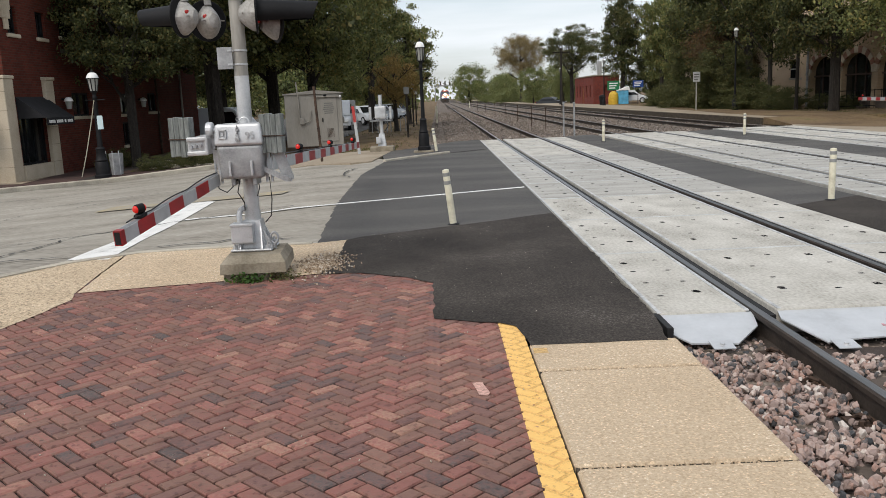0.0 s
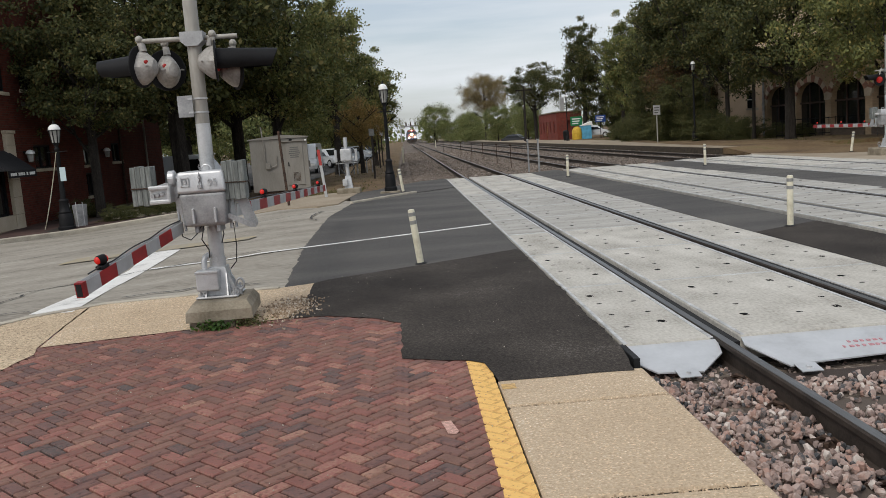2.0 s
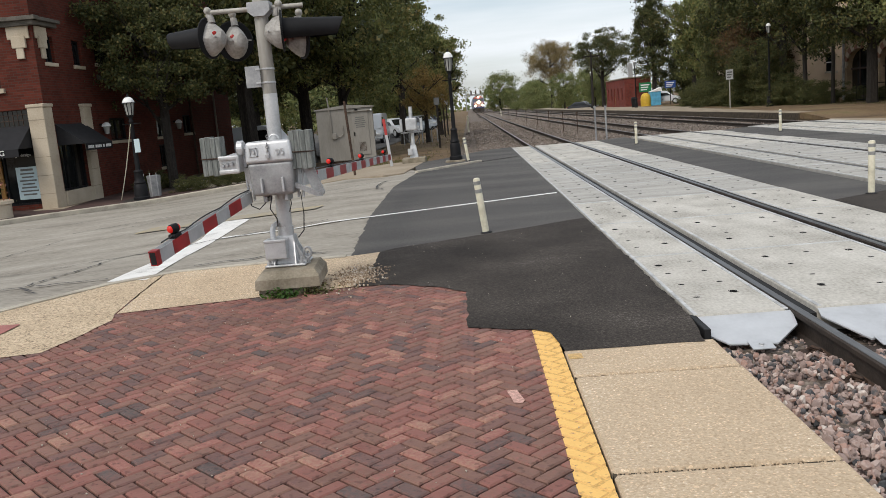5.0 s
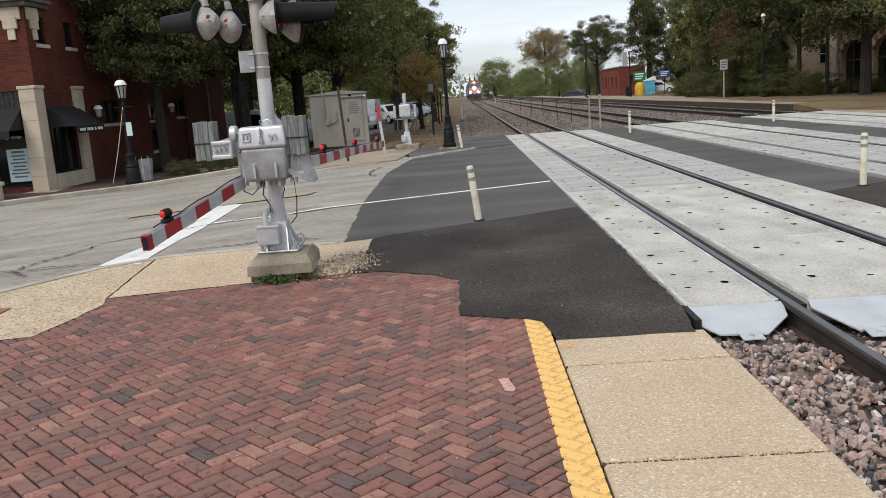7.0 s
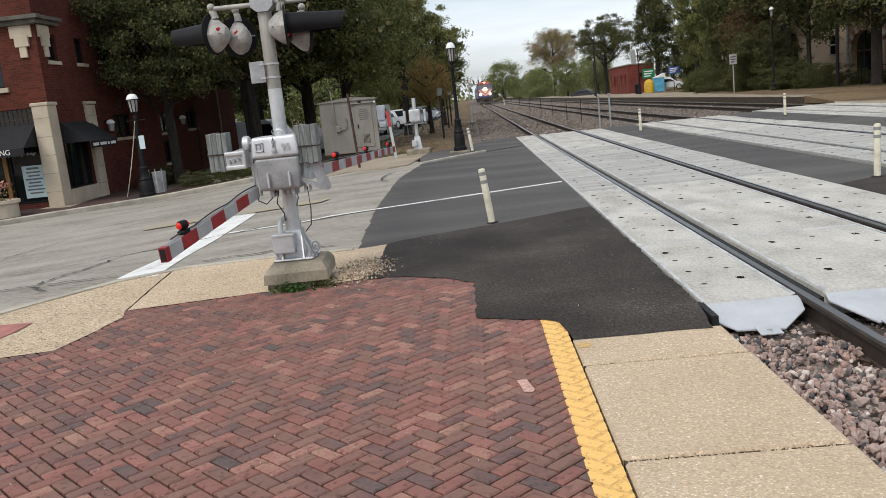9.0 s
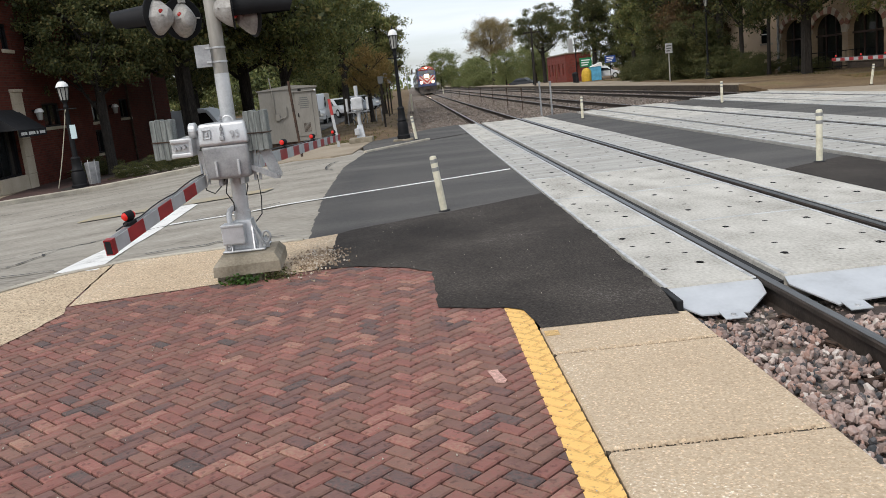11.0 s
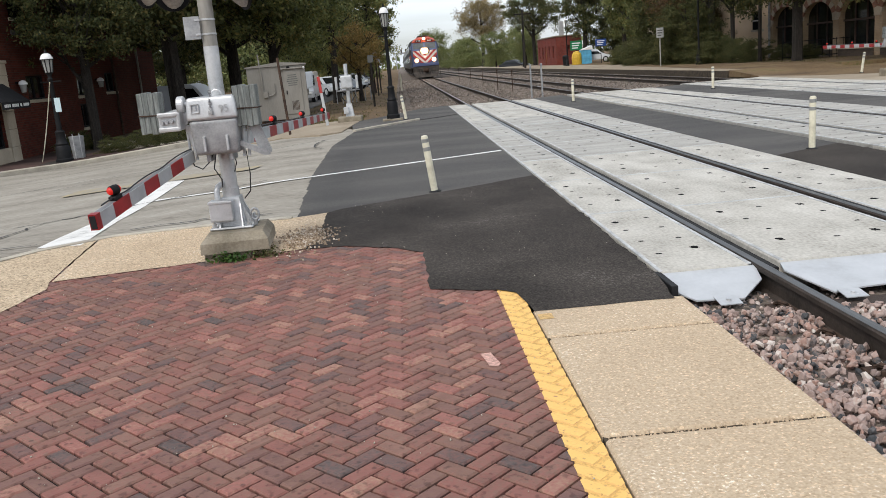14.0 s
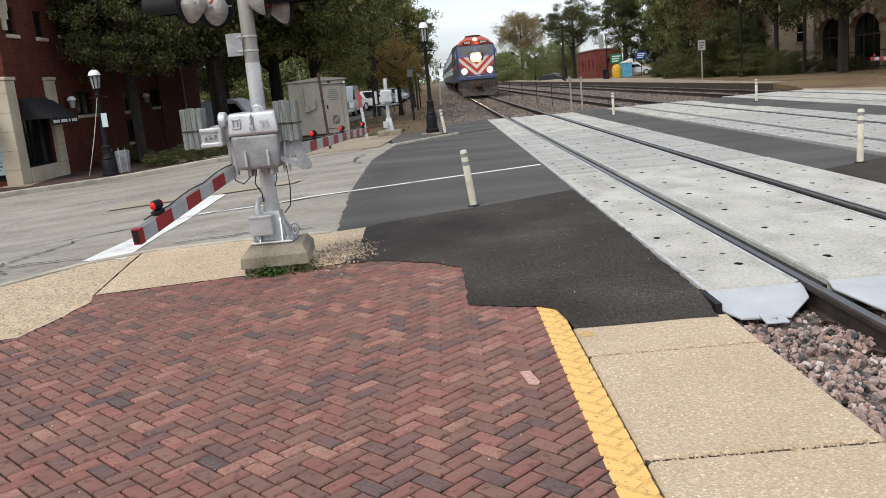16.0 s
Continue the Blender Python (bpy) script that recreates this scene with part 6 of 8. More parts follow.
def locomotive():
    g = thing("locomotive", "diesel passenger locomotive with red and white chevron nose", "locomotive")
    wheels = []
    bm = B()
    hull(bm, LOCO, 3.0, 17.0)
    part("engine_hood", bm, M["train_grey"], g, "grey engine hood")
    bm = B()
    hull(bm, [(x * 0.999, z) for x, z in LOCO[:3]] + [(1.519, 3.7), (-1.519, 3.7), (-1.52, 3.55)], 0.62, 3.0)
    # nose with its lower face upright and the window face leaning back
    v = [bm.verts.new(p) for p in ((-1.35, 0, 1.25), (1.35, 0, 1.25), (1.35, 0, 3.12), (-1.35, 0, 3.12), (-1.40, 0.42, 4.02), (1.40, 0.42, 4.02), (-1.5, 0.62, 1.25), (1.5, 0.62, 1.25), (-1.52, 0.62, 3.6), (1.52, 0.62, 3.6), (-1.42, 0.62, 4.02), (1.42, 0.62, 4.02))]
    for q in ((0, 1, 2, 3), (3, 2, 5, 4), (1, 7, 9, 2), (0, 3, 8, 6), (2, 9, 11, 5), (3, 4, 10, 8), (4, 5, 11, 10), (0, 6, 7, 1)):
        bm.faces.new([v[i] for i in q])
    bmesh.ops.recalc_face_normals(bm, faces=bm.faces[:])
    cabp = part("cab", bm, M["train_blue"], g, "blue cab shell")
    bm = B()
    v = []
    for y, k, top in ((0.34, 0.97, 4.36), (0.9, 1.0, 4.58), (4.4, 1.0, 4.58)):
        v.append([bm.verts.new(p) for p in ((-1.46 * k, y, 3.98 if y < 0.5 else 3.72), (-1.15 * k, y, 4.30 if y > 0.5 else 4.16), (-0.62, y, top), (0.62, y, top), (1.15 * k, y, 4.30 if y > 0.5 else 4.16), (1.46 * k, y, 3.98 if y < 0.5 else 3.72))])
    for a, b in zip(v, v[1:]):
        for k in range(5):
            bm.faces.new((a[k], a[k + 1], b[k + 1], b[k]))
    bm.faces.new(v[0][::-1]), bm.faces.new(v[-1])
    part("cab_roof", bm, M["train_red"], g, "orange-red cab roof")
    for s in (-1, 1):
        bm = B()
        xs = sorted((s * 0.10, s * 1.26))
        w = [bm.verts.new((x, 0.42 * (z - 3.12) / 0.9 - 0.012, z)) for x, z in ((xs[0], 3.26), (xs[1], 3.26), (xs[1], 3.90), (xs[0], 3.90))]
        w2 = [bm.verts.new(q.co + Vector((0, 0.008, 0))) for q in w]
        bm.faces.new(w)
        for k in range(4):
            bm.faces.new((w[k], w2[k], w2[(k + 1) % 4], w[(k + 1) % 4]))
        wd = part("windshield", bm, M["windshield"], cabp, "windshield with the reflected sky in its grey")
        bm = B()
        rod(bm, (s * 0.68, -0.02 + 0.06, 3.22), (s * 0.3, 0.16, 3.6), 0.012, seg=6)
        part("wiper", bm, M["black"], cabp)
        bm = B()
        box(bm, s * 0.62 - 0.32, s * 0.62 + 0.32, 0.28, 0.36, 4.06, 4.24, 0.01, 1)
        nb = part("number_board", bm, M["black"], g, "black number board")
        for k in range(3):
            bm = B()
            box(bm, s * 0.62 - 0.2 + 0.16 * k, s * 0.62 - 0.10 + 0.16 * k, 0.27, 0.285, 4.09, 4.21)
            part("text_bar", bm, M["lettering"], nb, "pale bar")
        bm = B()
        box(bm, s * 1.521 - 0.006, s * 1.521 + 0.006, 1.1, 2.0, 3.0, 3.55, 0.004, 1)
        part("side_window", bm, M["glass"], cabp, "dark side window")
        bm = B()
        box(bm, s * 1.60 - 0.05, s * 1.60 + 0.05, 0.8, 0.86, 3.2, 3.6, 0.01, 1)
        part("mirror", bm, M["train_blue"], cabp)
        bm = B()
        lathe(bm, [(0.15, 0), (0.16, 0.03), (0.12, 0.05), (0.01, 0.055)], pose(s * 0.98, -0.03, 2.02, 90), 18)
        dl = part("ditch_light", bm, M["ditch"], g, "lit ditch light")
        # Emissive ring added round the ditch light as its glare.
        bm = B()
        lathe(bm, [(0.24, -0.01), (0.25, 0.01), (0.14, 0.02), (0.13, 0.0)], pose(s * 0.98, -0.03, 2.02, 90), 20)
        part("halo_ring", bm, M["halo_ring"], dl, "orange glow ring standing in for lamp glare")
        bm = B()
        tube(bm, [(s * 1.1, -0.08, 1.3), (s * 1.1, -0.12, 1.8), (s * 1.1, -0.05, 2.0)], 0.02, 6)
        part("handrail", bm, M["train_white"], g)
    # chevrons
    for k in range(-1, 9):
        for s in (-1, 1):
            bm = B()
            a = k * 0.30
            w = [bm.verts.new((s * x, -0.004, z)) for x, z in ((0, 1.55 + a), (1.5, 1.55 + a + 1.42), (1.5, 1.55 + a + 1.72), (0, 1.55 + a + 0.30))]
            bm.faces.new(w if s > 0 else w[::-1])
            clip_z(bm, 1.72, -1), clip_z(bm, 3.08, 1)
            clip_x(bm, 1.34, 1), clip_x(bm, -1.34, -1)
            if bm.faces:
                for f in list(bm.faces):
                    e = bmesh.ops.extrude_face_region(bm, geom=[f])
                    bmesh.ops.translate(bm, vec=(0, -0.006, 0), verts=[q for q in e["geom"] if isinstance(q, bmesh.types.BMVert)])
                bmesh.ops.recalc_face_normals(bm, faces=bm.faces[:])
                part("chevron", bm, M["stripe_red"] if k % 2 else M["train_white"], cabp, "red stripe" if k % 2 else "white stripe")
            else:
                bm.free()
    for n, z, r, y in (("headlight", 3.02, 0.15, -0.05), ("roof_headlight", 4.36, 0.05, 0.26)):
        for s in (-1, 1):
            bm = B()
            lathe(bm, [(r, 0), (r + 0.01, 0.04), (r * 0.8, 0.07), (0.01, 0.075)], pose(s * r * 0.95, y, z, 90), 18)
            hl = part(n, bm, M["headlight"], g, "lit headlight")
            # Emissive halo ring added round each headlight, no part of the lamp.
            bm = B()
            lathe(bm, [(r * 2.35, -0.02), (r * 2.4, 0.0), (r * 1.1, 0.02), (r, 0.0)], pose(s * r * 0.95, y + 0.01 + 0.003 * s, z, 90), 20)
            part("halo_ring", bm, M["halo_ring"], hl, "orange glow ring standing in for lamp glare")
    bm = B()
    box(bm, -0.52, 0.52, -0.045, 0.02, 2.76, 3.28, 0.02, 1)
    part("headlight_housing", bm, M["black"], g)
    bm = B()
    box(bm, -1.5, 1.5, -0.18, 0.5, 1.36, 1.62, 0.02, 1)
    part("anticlimber", bm, M["train_blue"], g, "dark blue anticlimber ledge")
    bm = B()
    box(bm, -1.48, 1.48, -0.12, 0.4, 0.72, 1.36, 0.02, 1)
    part("end_plate", bm, M["train_under"], g)
    bm = B()
    v = [bm.verts.new(p) for p in ((-1.45, -0.1, 0.75), (1.45, -0.1, 0.75), (1.25, -0.42, 0.14), (-1.25, -0.42, 0.14), (-1.45, 0.3, 0.75), (1.45, 0.3, 0.75), (1.25, 0.1, 0.14), (-1.25, 0.1, 0.14))]
    for q in ((0, 3, 2, 1), (4, 5, 6, 7), (0, 4, 7, 3), (1, 2, 6, 5), (3, 7, 6, 2), (0, 1, 5, 4)):
        bm.faces.new([v[i] for i in q])
    bmesh.ops.recalc_face_normals(bm, faces=bm.faces[:])
    part("pilot", bm, M["train_under"], g, "black snowplough pilot")
    bm = B()
    box(bm, -0.18, 0.18, -0.7, 0.0, 0.78, 1.02, 0.04, 1)
    box(bm, -0.3, 0.3, -0.2, 0.0, 0.68, 1.12, 0.03, 1)
    part("coupler", bm, M["rust"], g, "rusty coupler")
    for s in (-0.75, -0.5, 0.5, 0.75):
        bm = B()
        tube(bm, [(s, -0.14, 1.0), (s, -0.26, 0.8), (s * 0.9, -0.3, 0.55)], 0.03, 6)
        part("air_hose", bm, M["rubber"], g)
    for s in (-1, 1):
        bm = B()
        box(bm, s * 1.522 - 0.006, s * 1.522 + 0.006, 3.0, 17.0, 2.3, 2.65)
        part("side_stripe", bm, M["train_red"], g, "orange-red side stripe")
        bm = B()
        box(bm, s * 1.523 - 0.006, s * 1.523 + 0.006, 0.7, 17.0, 1.3, 1.6)
        part("sill_stripe", bm, M["train_blue"], g, "blue sill stripe")
        for k in range(5):
            bm = B()
            box(bm, s * 1.522 - 0.01, s * 1.522 + 0.01, 4 + 2.5 * k, 5.7 + 2.5 * k, 2.75, 3.5, 0.01, 1)
            part("grille", bm, M["train_under"], g, "dark side grille")
    for y in (3.0, 5.2, 7.4):
        bm = B()
        lathe(bm, [(0.62, 4.5), (0.62, 4.78), (0.5, 4.8), (0.1, 4.8)], pose(-0.0, y, 0), 20)
        part("roof_fan", bm, M["train_under"], g, "dark roof fan housing")
    bm = B()
    box(bm, -1.3, 1.3, 6.6, 10.8, 0.35, 1.2, 0.08, 2)
    part("fuel_tank", bm, M["train_under"], g)
    truck(g, 3.2, wheels)
    truck(g, 14.0, wheels)
    return g, wheels


def coach():
    g = thing("coach", "silver bi-level gallery passenger coach", "railway coach", None, "coaches")
    bm = B()
    hull(bm, [(-1.5, 1.1), (1.5, 1.1), (1.52, 1.3), (1.52, 4.1), (1.42, 4.45), (1.0, 4.75), (0.5, 4.85), (-0.5, 4.85), (-1.0, 4.75), (-1.42, 4.45), (-1.52, 4.1), (-1.52, 1.3)], 0.3, 25.7)
    part("body", bm, M["train_grey"], g)
    for s in (-1, 1):
        for z in (1.95, 3.35):
            for k in range(9):
                bm = B()
                box(bm, s * 1.523 - 0.008, s * 1.523 + 0.008, 1.2 + 2.6 * k + (1.2 if k > 4 else 0), 3.2 + 2.6 * k + (1.2 if k > 4 else 0) - 0.3, z, z + 0.72, 0.006, 1)
                part("window", bm, M["glass"], g, "dark tinted window")
        bm = B()
        box(bm, s * 1.524 - 0.008, s * 1.524 + 0.008, 0.4, 25.6, 2.86, 2.93)
        part("side_band", bm, M["train_blue"], g, "blue band between the window rows")
        bm = B()
        box(bm, s * 1.524 - 0.01, s * 1.524 + 0.01, 12.5, 14.3, 1.2, 3.1, 0.01, 1)
        part("door", bm, M["train_blue"], g, "wide blue centre door")
    w = []
    truck(g, 3.6, w), truck(g, 22.4, w)
    bm = B()
    box(bm, -0.6, 0.6, -0.05, 0.3, 1.1, 3.3, 0.02, 1)
    part("vestibule", bm, M["rubber"], g, "black vestibule diaphragm")
    return g


loco, loco_wheels = locomotive()
coaches = [coach()]
for k in range(5):
    coaches.append(copy_thing(coaches[0], Matrix()))


# ---- trees ----
def crown_mesh(name, seed, shape, blobs, per, leaf, mat, blob_r=0.16, hollow=0.35):
    """A crown in a unit of metres: clumps of small leaves in an uneven ellipsoid shape = (rx, ry, rz) round the origin."""
    rs = np.random.RandomState(seed)
    d = rs.normal(size=(blobs, 3))
    d /= np.linalg.norm(d, axis=1)[:, None]
    r = hollow + (1 - hollow) * rs.rand(blobs, 1) ** 0.55
    lump = 1 + 0.16 * np.sin(d[:, :1] * 5 + seed) * np.cos(d[:, 1:2] * 4 + seed * 2) + 0.12 * rs.normal(size=(blobs, 1))
    c = d * r * lump * np.array(shape)
    mean = sum(shape) / 3
    br = mean * blob_r * (0.6 + 0.8 * rs.rand(blobs, 1))
    p = (c[:, None, :] + rs.normal(size=(blobs, per, 3)) * br[:, None, :] * np.array((1, 1, 0.62)) * 0.75).reshape(-1, 3)
    n = len(p)
    a = rs.normal(size=(n, 3)) + np.array((0, 0, -0.25))
    a /= np.linalg.norm(a, axis=1)[:, None]
    b = np.cross(a, rs.normal(size=(n, 3)))
    b /= np.linalg.norm(b, axis=1)[:, None]
    s = leaf * (0.55 + 0.9 * rs.rand(n, 1))
    nrm = np.cross(a, b)
    quad = np.stack((p - a * s * 0.5, p + b * s * 0.27 + nrm * s * 0.06, p + a * s * 0.5, p - b * s * 0.27 + nrm * s * 0.06), axis=1).reshape(-1, 3)
    me = bpy.data.meshes.new(name)
    me.vertices.add(4 * n), me.loops.add(4 * n), me.polygons.add(n)
    me.vertices.foreach_set("co", quad.astype(np.float32).ravel())
    me.loops.foreach_set("vertex_index", np.arange(4 * n, dtype=np.int32))
    me.polygons.foreach_set("loop_start", np.arange(0, 4 * n, 4, dtype=np.int32))
    me.update()
    me.validate()
    me.materials.append(mat)
    return me


def trunk_mesh(name, seed, h, r, spread, limbs, mat, clear=0.35):
    """A tapered trunk with limbs that fork into the crown; h is the tree's height."""
    rnd = random.Random(seed)
    bm = B()

    def limb(p, d, L, r0, depth):
        pts, rad = [Vector(p)], [r0]
        n = 5
        for k in range(n):
            d = (d + Vector((rnd.uniform(-0.16, 0.16), rnd.uniform(-0.16, 0.16), rnd.uniform(-0.02, 0.14)))).normalized()
            pts.append(pts[-1] + d * L / n)
            rad.append(r0 * (1 - 0.75 * (k + 1) / n))
        seg = 10 if depth == 0 else 6
        rings = []
        for i, q in enumerate(pts):
            t = (pts[min(i + 1, n)] - pts[max(i - 1, 0)]).normalized().to_track_quat("Z", "Y")
            rings.append([bm.verts.new(q + t @ Vector((rad[i] * math.cos(6.2832 * k / seg), rad[i] * math.sin(6.2832 * k / seg), 0))) for k in range(seg)])
        for a, b in zip(rings, rings[1:]):
            for k in range(seg):
                bm.faces.new((a[k], a[(k + 1) % seg], b[(k + 1) % seg], b[k]))
        if depth < 2:
            for k in range(4 if depth else 0):
                i = rnd.randint(2, n)
                limb(pts[i], (d + Vector((rnd.uniform(-1, 1), rnd.uniform(-1, 1), rnd.uniform(-0.1, 0.7)))).normalized(), L * 0.55, rad[i] * 0.8, depth + 1)

    base = [(r * 1.5, -0.3), (r * 1.25, 0.05), (r, 0.5), (r * 0.9, h * clear), (r * 0.65, h * 0.6), (r * 0.2, h * 0.92)]
    wob = [Vector((0, 0, z)) if z < 1 else Vector((rnd.uniform(-0.15, 0.15), rnd.uniform(-0.15, 0.15), z)) for _, z in base]
    rings = []
    for (rr, z), o in zip(base, wob):
        rings.append([bm.verts.new(o + Vector((rr * math.cos(6.2832 * k / 12) * (1 + 0.1 * math.sin(3 * k)), rr * math.sin(6.2832 * k / 12) * (1 + 0.1 * math.sin(3 * k)), 0))) for k in range(12)])
    for a, b in zip(rings, rings[1:]):
        for k in range(12):
            bm.faces.new((a[k], a[(k + 1) % 12], b[(k + 1) % 12], b[k]))
    for k in range(limbs):
        z = h * (clear * 0.9 + 0.4 * k / limbs)
        a = k * 2.4 + rnd.uniform(-0.4, 0.4)
        limb((0, 0, z), Vector((math.cos(a), math.sin(a), rnd.uniform(0.35, 0.9))).normalized(), spread * rnd.uniform(0.7, 1.05), r * 0.42, 1)
    me = bpy.data.meshes.new(name)
    bm.to_mesh(me)
    bm.free()
    me.materials.append(mat)
    return me


BIG = [crown_mesh("crown", s, (4.4, 4.4, 3.4), 165, 215, 0.165, M["leaf"], 0.105, 0.3) for s in (1, 2)]
DARK = [crown_mesh("crown", s, (4.4, 4.4, 3.5), 165, 215, 0.165, M["leaf_dark"], 0.105, 0.3) for s in (3, 4)]
TURN = [crown_mesh("crown", 5, (3.0, 3.0, 2.2), 110, 130, 0.14, M["leaf_turn"], 0.17, 0.3)]
REDD = [crown_mesh("crown", 6, (3.4, 3.4, 2.4), 130, 130, 0.15, M["leaf_red"], 0.17, 0.3)]
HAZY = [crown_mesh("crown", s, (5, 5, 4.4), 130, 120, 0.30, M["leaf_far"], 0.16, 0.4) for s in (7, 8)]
BARE = [crown_mesh("crown", 9, (5, 5, 3.9), 190, 170, 0.2, M["leaf_bare"], 0.15, 0.45)]
TALL = [crown_mesh("crown", s, (2.6, 2.6, 4.6), 170, 170, 0.19, M[k], 0.12, 0.25) for s, k in ((31, "leaf_dark"), (32, "leaf"), (33, "leaf_dark"))]
TRUNKS = [trunk_mesh("trunk", s, 9.0, 0.26, 3.2, 9, M["bark"]) for s in (1, 2)]


def tree(x, y, scale, crown, label, seed, rise=5.6, squash=1.0, trunk_scale=1.0, ground=None):
    z = ground_z(x, y) - 0.1 if ground is None else ground
    t = thing("tree", label, "tree", pose(x, y, z), "")
    o = new("trunk", TRUNKS[seed % 2])
    o.parent = t
    o.matrix_basis = pose(0, 0, 0, 0, 0, seed * 77) @ Matrix.Diagonal((scale * trunk_scale, scale * trunk_scale, scale * min(rise / 5.6, (rise + 2 * squash) / 8.3), 1))
    c = new("crown", crown)
    c.parent = t
    c.matrix_basis = pose(0, 0, rise * scale, 0, 0, seed * 53) @ Matrix.Diagonal((scale, scale, scale * squash, 1))
    return t


G, D = "broad green street tree with a dense crown", "tall dark green tree behind the platform"
# by the brick building and along the left side
tree(-9.2, 35.0, 1.30, DARK[0], "broad dark street tree before the brick building", 1, 6.3)
tree(-10.9, 30.2, 0.66, DARK[0], "leafy green tree hanging over the sidewalk", 2, 8.1)
tree(-8.0, 41.0, 1.05, DARK[1], G, 3, 6.4)
tree(-5.9, 39.0, 0.86, BIG[1], G, 4, 6.7)
tree(-4.1, 50.0, 0.74, TALL[1], "tall narrow green tree beside the track", 5, 9.2, 1.05)
tree(-2.5, 46.0, 0.45, TURN[0], "small tree with turning yellow leaves", 6, 5.8, 1.3)
tree(-2.2, 58.0, 0.70, TALL[1], "tall narrow green tree beside the track", 7, 6.7, 0.92)
tree(-6.1, 70.0, 0.95, BIG[0], G, 9, 4.8)
tree(-6.3, 84.0, 1.0, BIG[1], G, 10, 4.8)
tree(-7.0, 100.0, 1.1, DARK[0], G, 11, 4.8)
tree(-7.9, 125.0, 1.2, BIG[0], G, 12, 4.6)
tree(-9.9, 160.0, 1.3, HAZY[1], G, 13, 4.2)
tree(-11.2, 210.0, 1.4, HAZY[0], G, 14, 4.2)
tree(-13.5, 53.0, 1.4, DARK[1], G, 15, 5.2)
tree(-20.0, 62.0, 1.6, DARK[0], G, 16, 5.0)
tree(-12.5, 95.0, 1.3, HAZY[1], G, 18, 4.6)
# right side, behind the platform
tree(19.1, 42.0, 0.86, DARK[0], "large green tree with a dark trunk by the platform", 19, 7.2, 1.15, 1.1, ground=-0.05)
tree(19.8, 34.6, 0.80, BIG[1], "broad green tree beside the road", 20, 7.3, 1.1, ground=-0.1)
tree(19.1, 50.0, 0.78, TALL[0], D, 21, 8.4, 1.1, ground=0.1, trunk_scale=0.6)
tree(19.5, 60.0, 0.95, TALL[2], D, 23, 8.6, 1.1, ground=0.1)
tree(19.2, 58.0, 0.72, REDD[0], "reddish bushy tree behind the platform", 22, 5.0, 1.3, ground=0.1)
tree(18.0, 55.0, 0.46, DARK[1], "dense dark green bushy tree behind the platform", 42, 5.6, 1.05, ground=0.1)
tree(19.8, 66.0, 0.55, DARK[0], "dense dark green bushy tree behind the platform", 43, 5.2, 1.1, ground=0.1)
tree(19.8, 55.5, 0.90, TALL[2], D, 44, 9.0, 0.95, ground=0.1)
tree(18.95, 46.0, 0.66, TALL[0], D, 45, 11.8, 0.85, ground=0.1, trunk_scale=0.55)
tree(19.9, 64.5, 0.95, TALL[0], D, 46, 8.2, 1.1, ground=0.1)
tree(20.8, 80.0, 0.82, TALL[1], "tall tree with dull green leaves behind the platform", 24, 8.2, 1.22, ground=0.1)
tree(19.9, 70.0, 0.72, TALL[1], "tall tree with dull green leaves behind the platform", 25, 8.0, 1.15, ground=0.1)
tree(20.5, 96.0, 0.88, TALL[0], D, 26, 9.2, 1.23, ground=0.1)
tree(33.0, 40.0, 1.5, DARK[1], D, 27, 6.0, ground=0.1)
tree(33.5, 52.0, 1.6, DARK[0], D, 28, 6.0, ground=0.1)
tree(32.0, 66.0, 1.5, DARK[1], D, 29, 6.0, ground=0.1)
tree(24.5, 99.0, 0.8, DARK[1], D, 47, 4.6, 1.1, ground=0.1)
tree(27.5, 94.0, 0.9, DARK[0], D, 48, 4.6, 1.1, ground=0.1)
tree(29.5, 84.0, 1.4, BIG[0], D, 30, 5.2, ground=0.1)
tree(18.7, 120.0, 0.98, DARK[1], "wide green tree behind the red station building", 34, 7.7, 0.95, ground=0.1)
tree(18.7, 128.0, 0.42, HAZY[1], "bright green tree by the far platform", 31, 7.0, ground=0.1)
tree(15.5, 140.0, 0.52, HAZY[0], "bright green tree by the far platform", 32, 6.8, ground=0.1)
tree(16.7, 172.0, 0.93, BARE[0], "tall thin tree with sparse brown leaves", 33, 10.1, 1.03, 1.3, ground=0.1)
tree(27.0, 190.0, 0.9, HAZY[0], "hazy green tree far along the track", 36, 4.6, ground=0.1)
tree(16.3, 210.0, 0.75, HAZY[1], "hazy green tree far along the track", 37, 4.4, ground=0.1)
tree(9.9, 270.0, 1.12, HAZY[0], "rounded green tree far along the track", 38, 5.6, 1.15, ground=0.0)
tree(17.1, 300.0, 1.12, HAZY[1], "hazy green tree far along the track", 39, 2.7, 0.7, ground=0.0)
tree(26.0, 330.0, 1.3, HAZY[0], "hazy green tree far along the track", 40, 3.5, ground=0.0)
tree(-16.5, 300.0, 1.7, HAZY[1], "hazy green tree far along the track", 41, 4.5, ground=0.0)


def bush(x, y, s, crown, label, seed, z=0.16):
    o = new("bush", crown)
    o.matrix_basis = pose(x, y, z + 2.0 * s, 0, 0, seed * 61) @ Matrix.Diagonal((s, s, s * 0.8, 1))
    return tagged(o, label, "bush", "bushes along the platform")


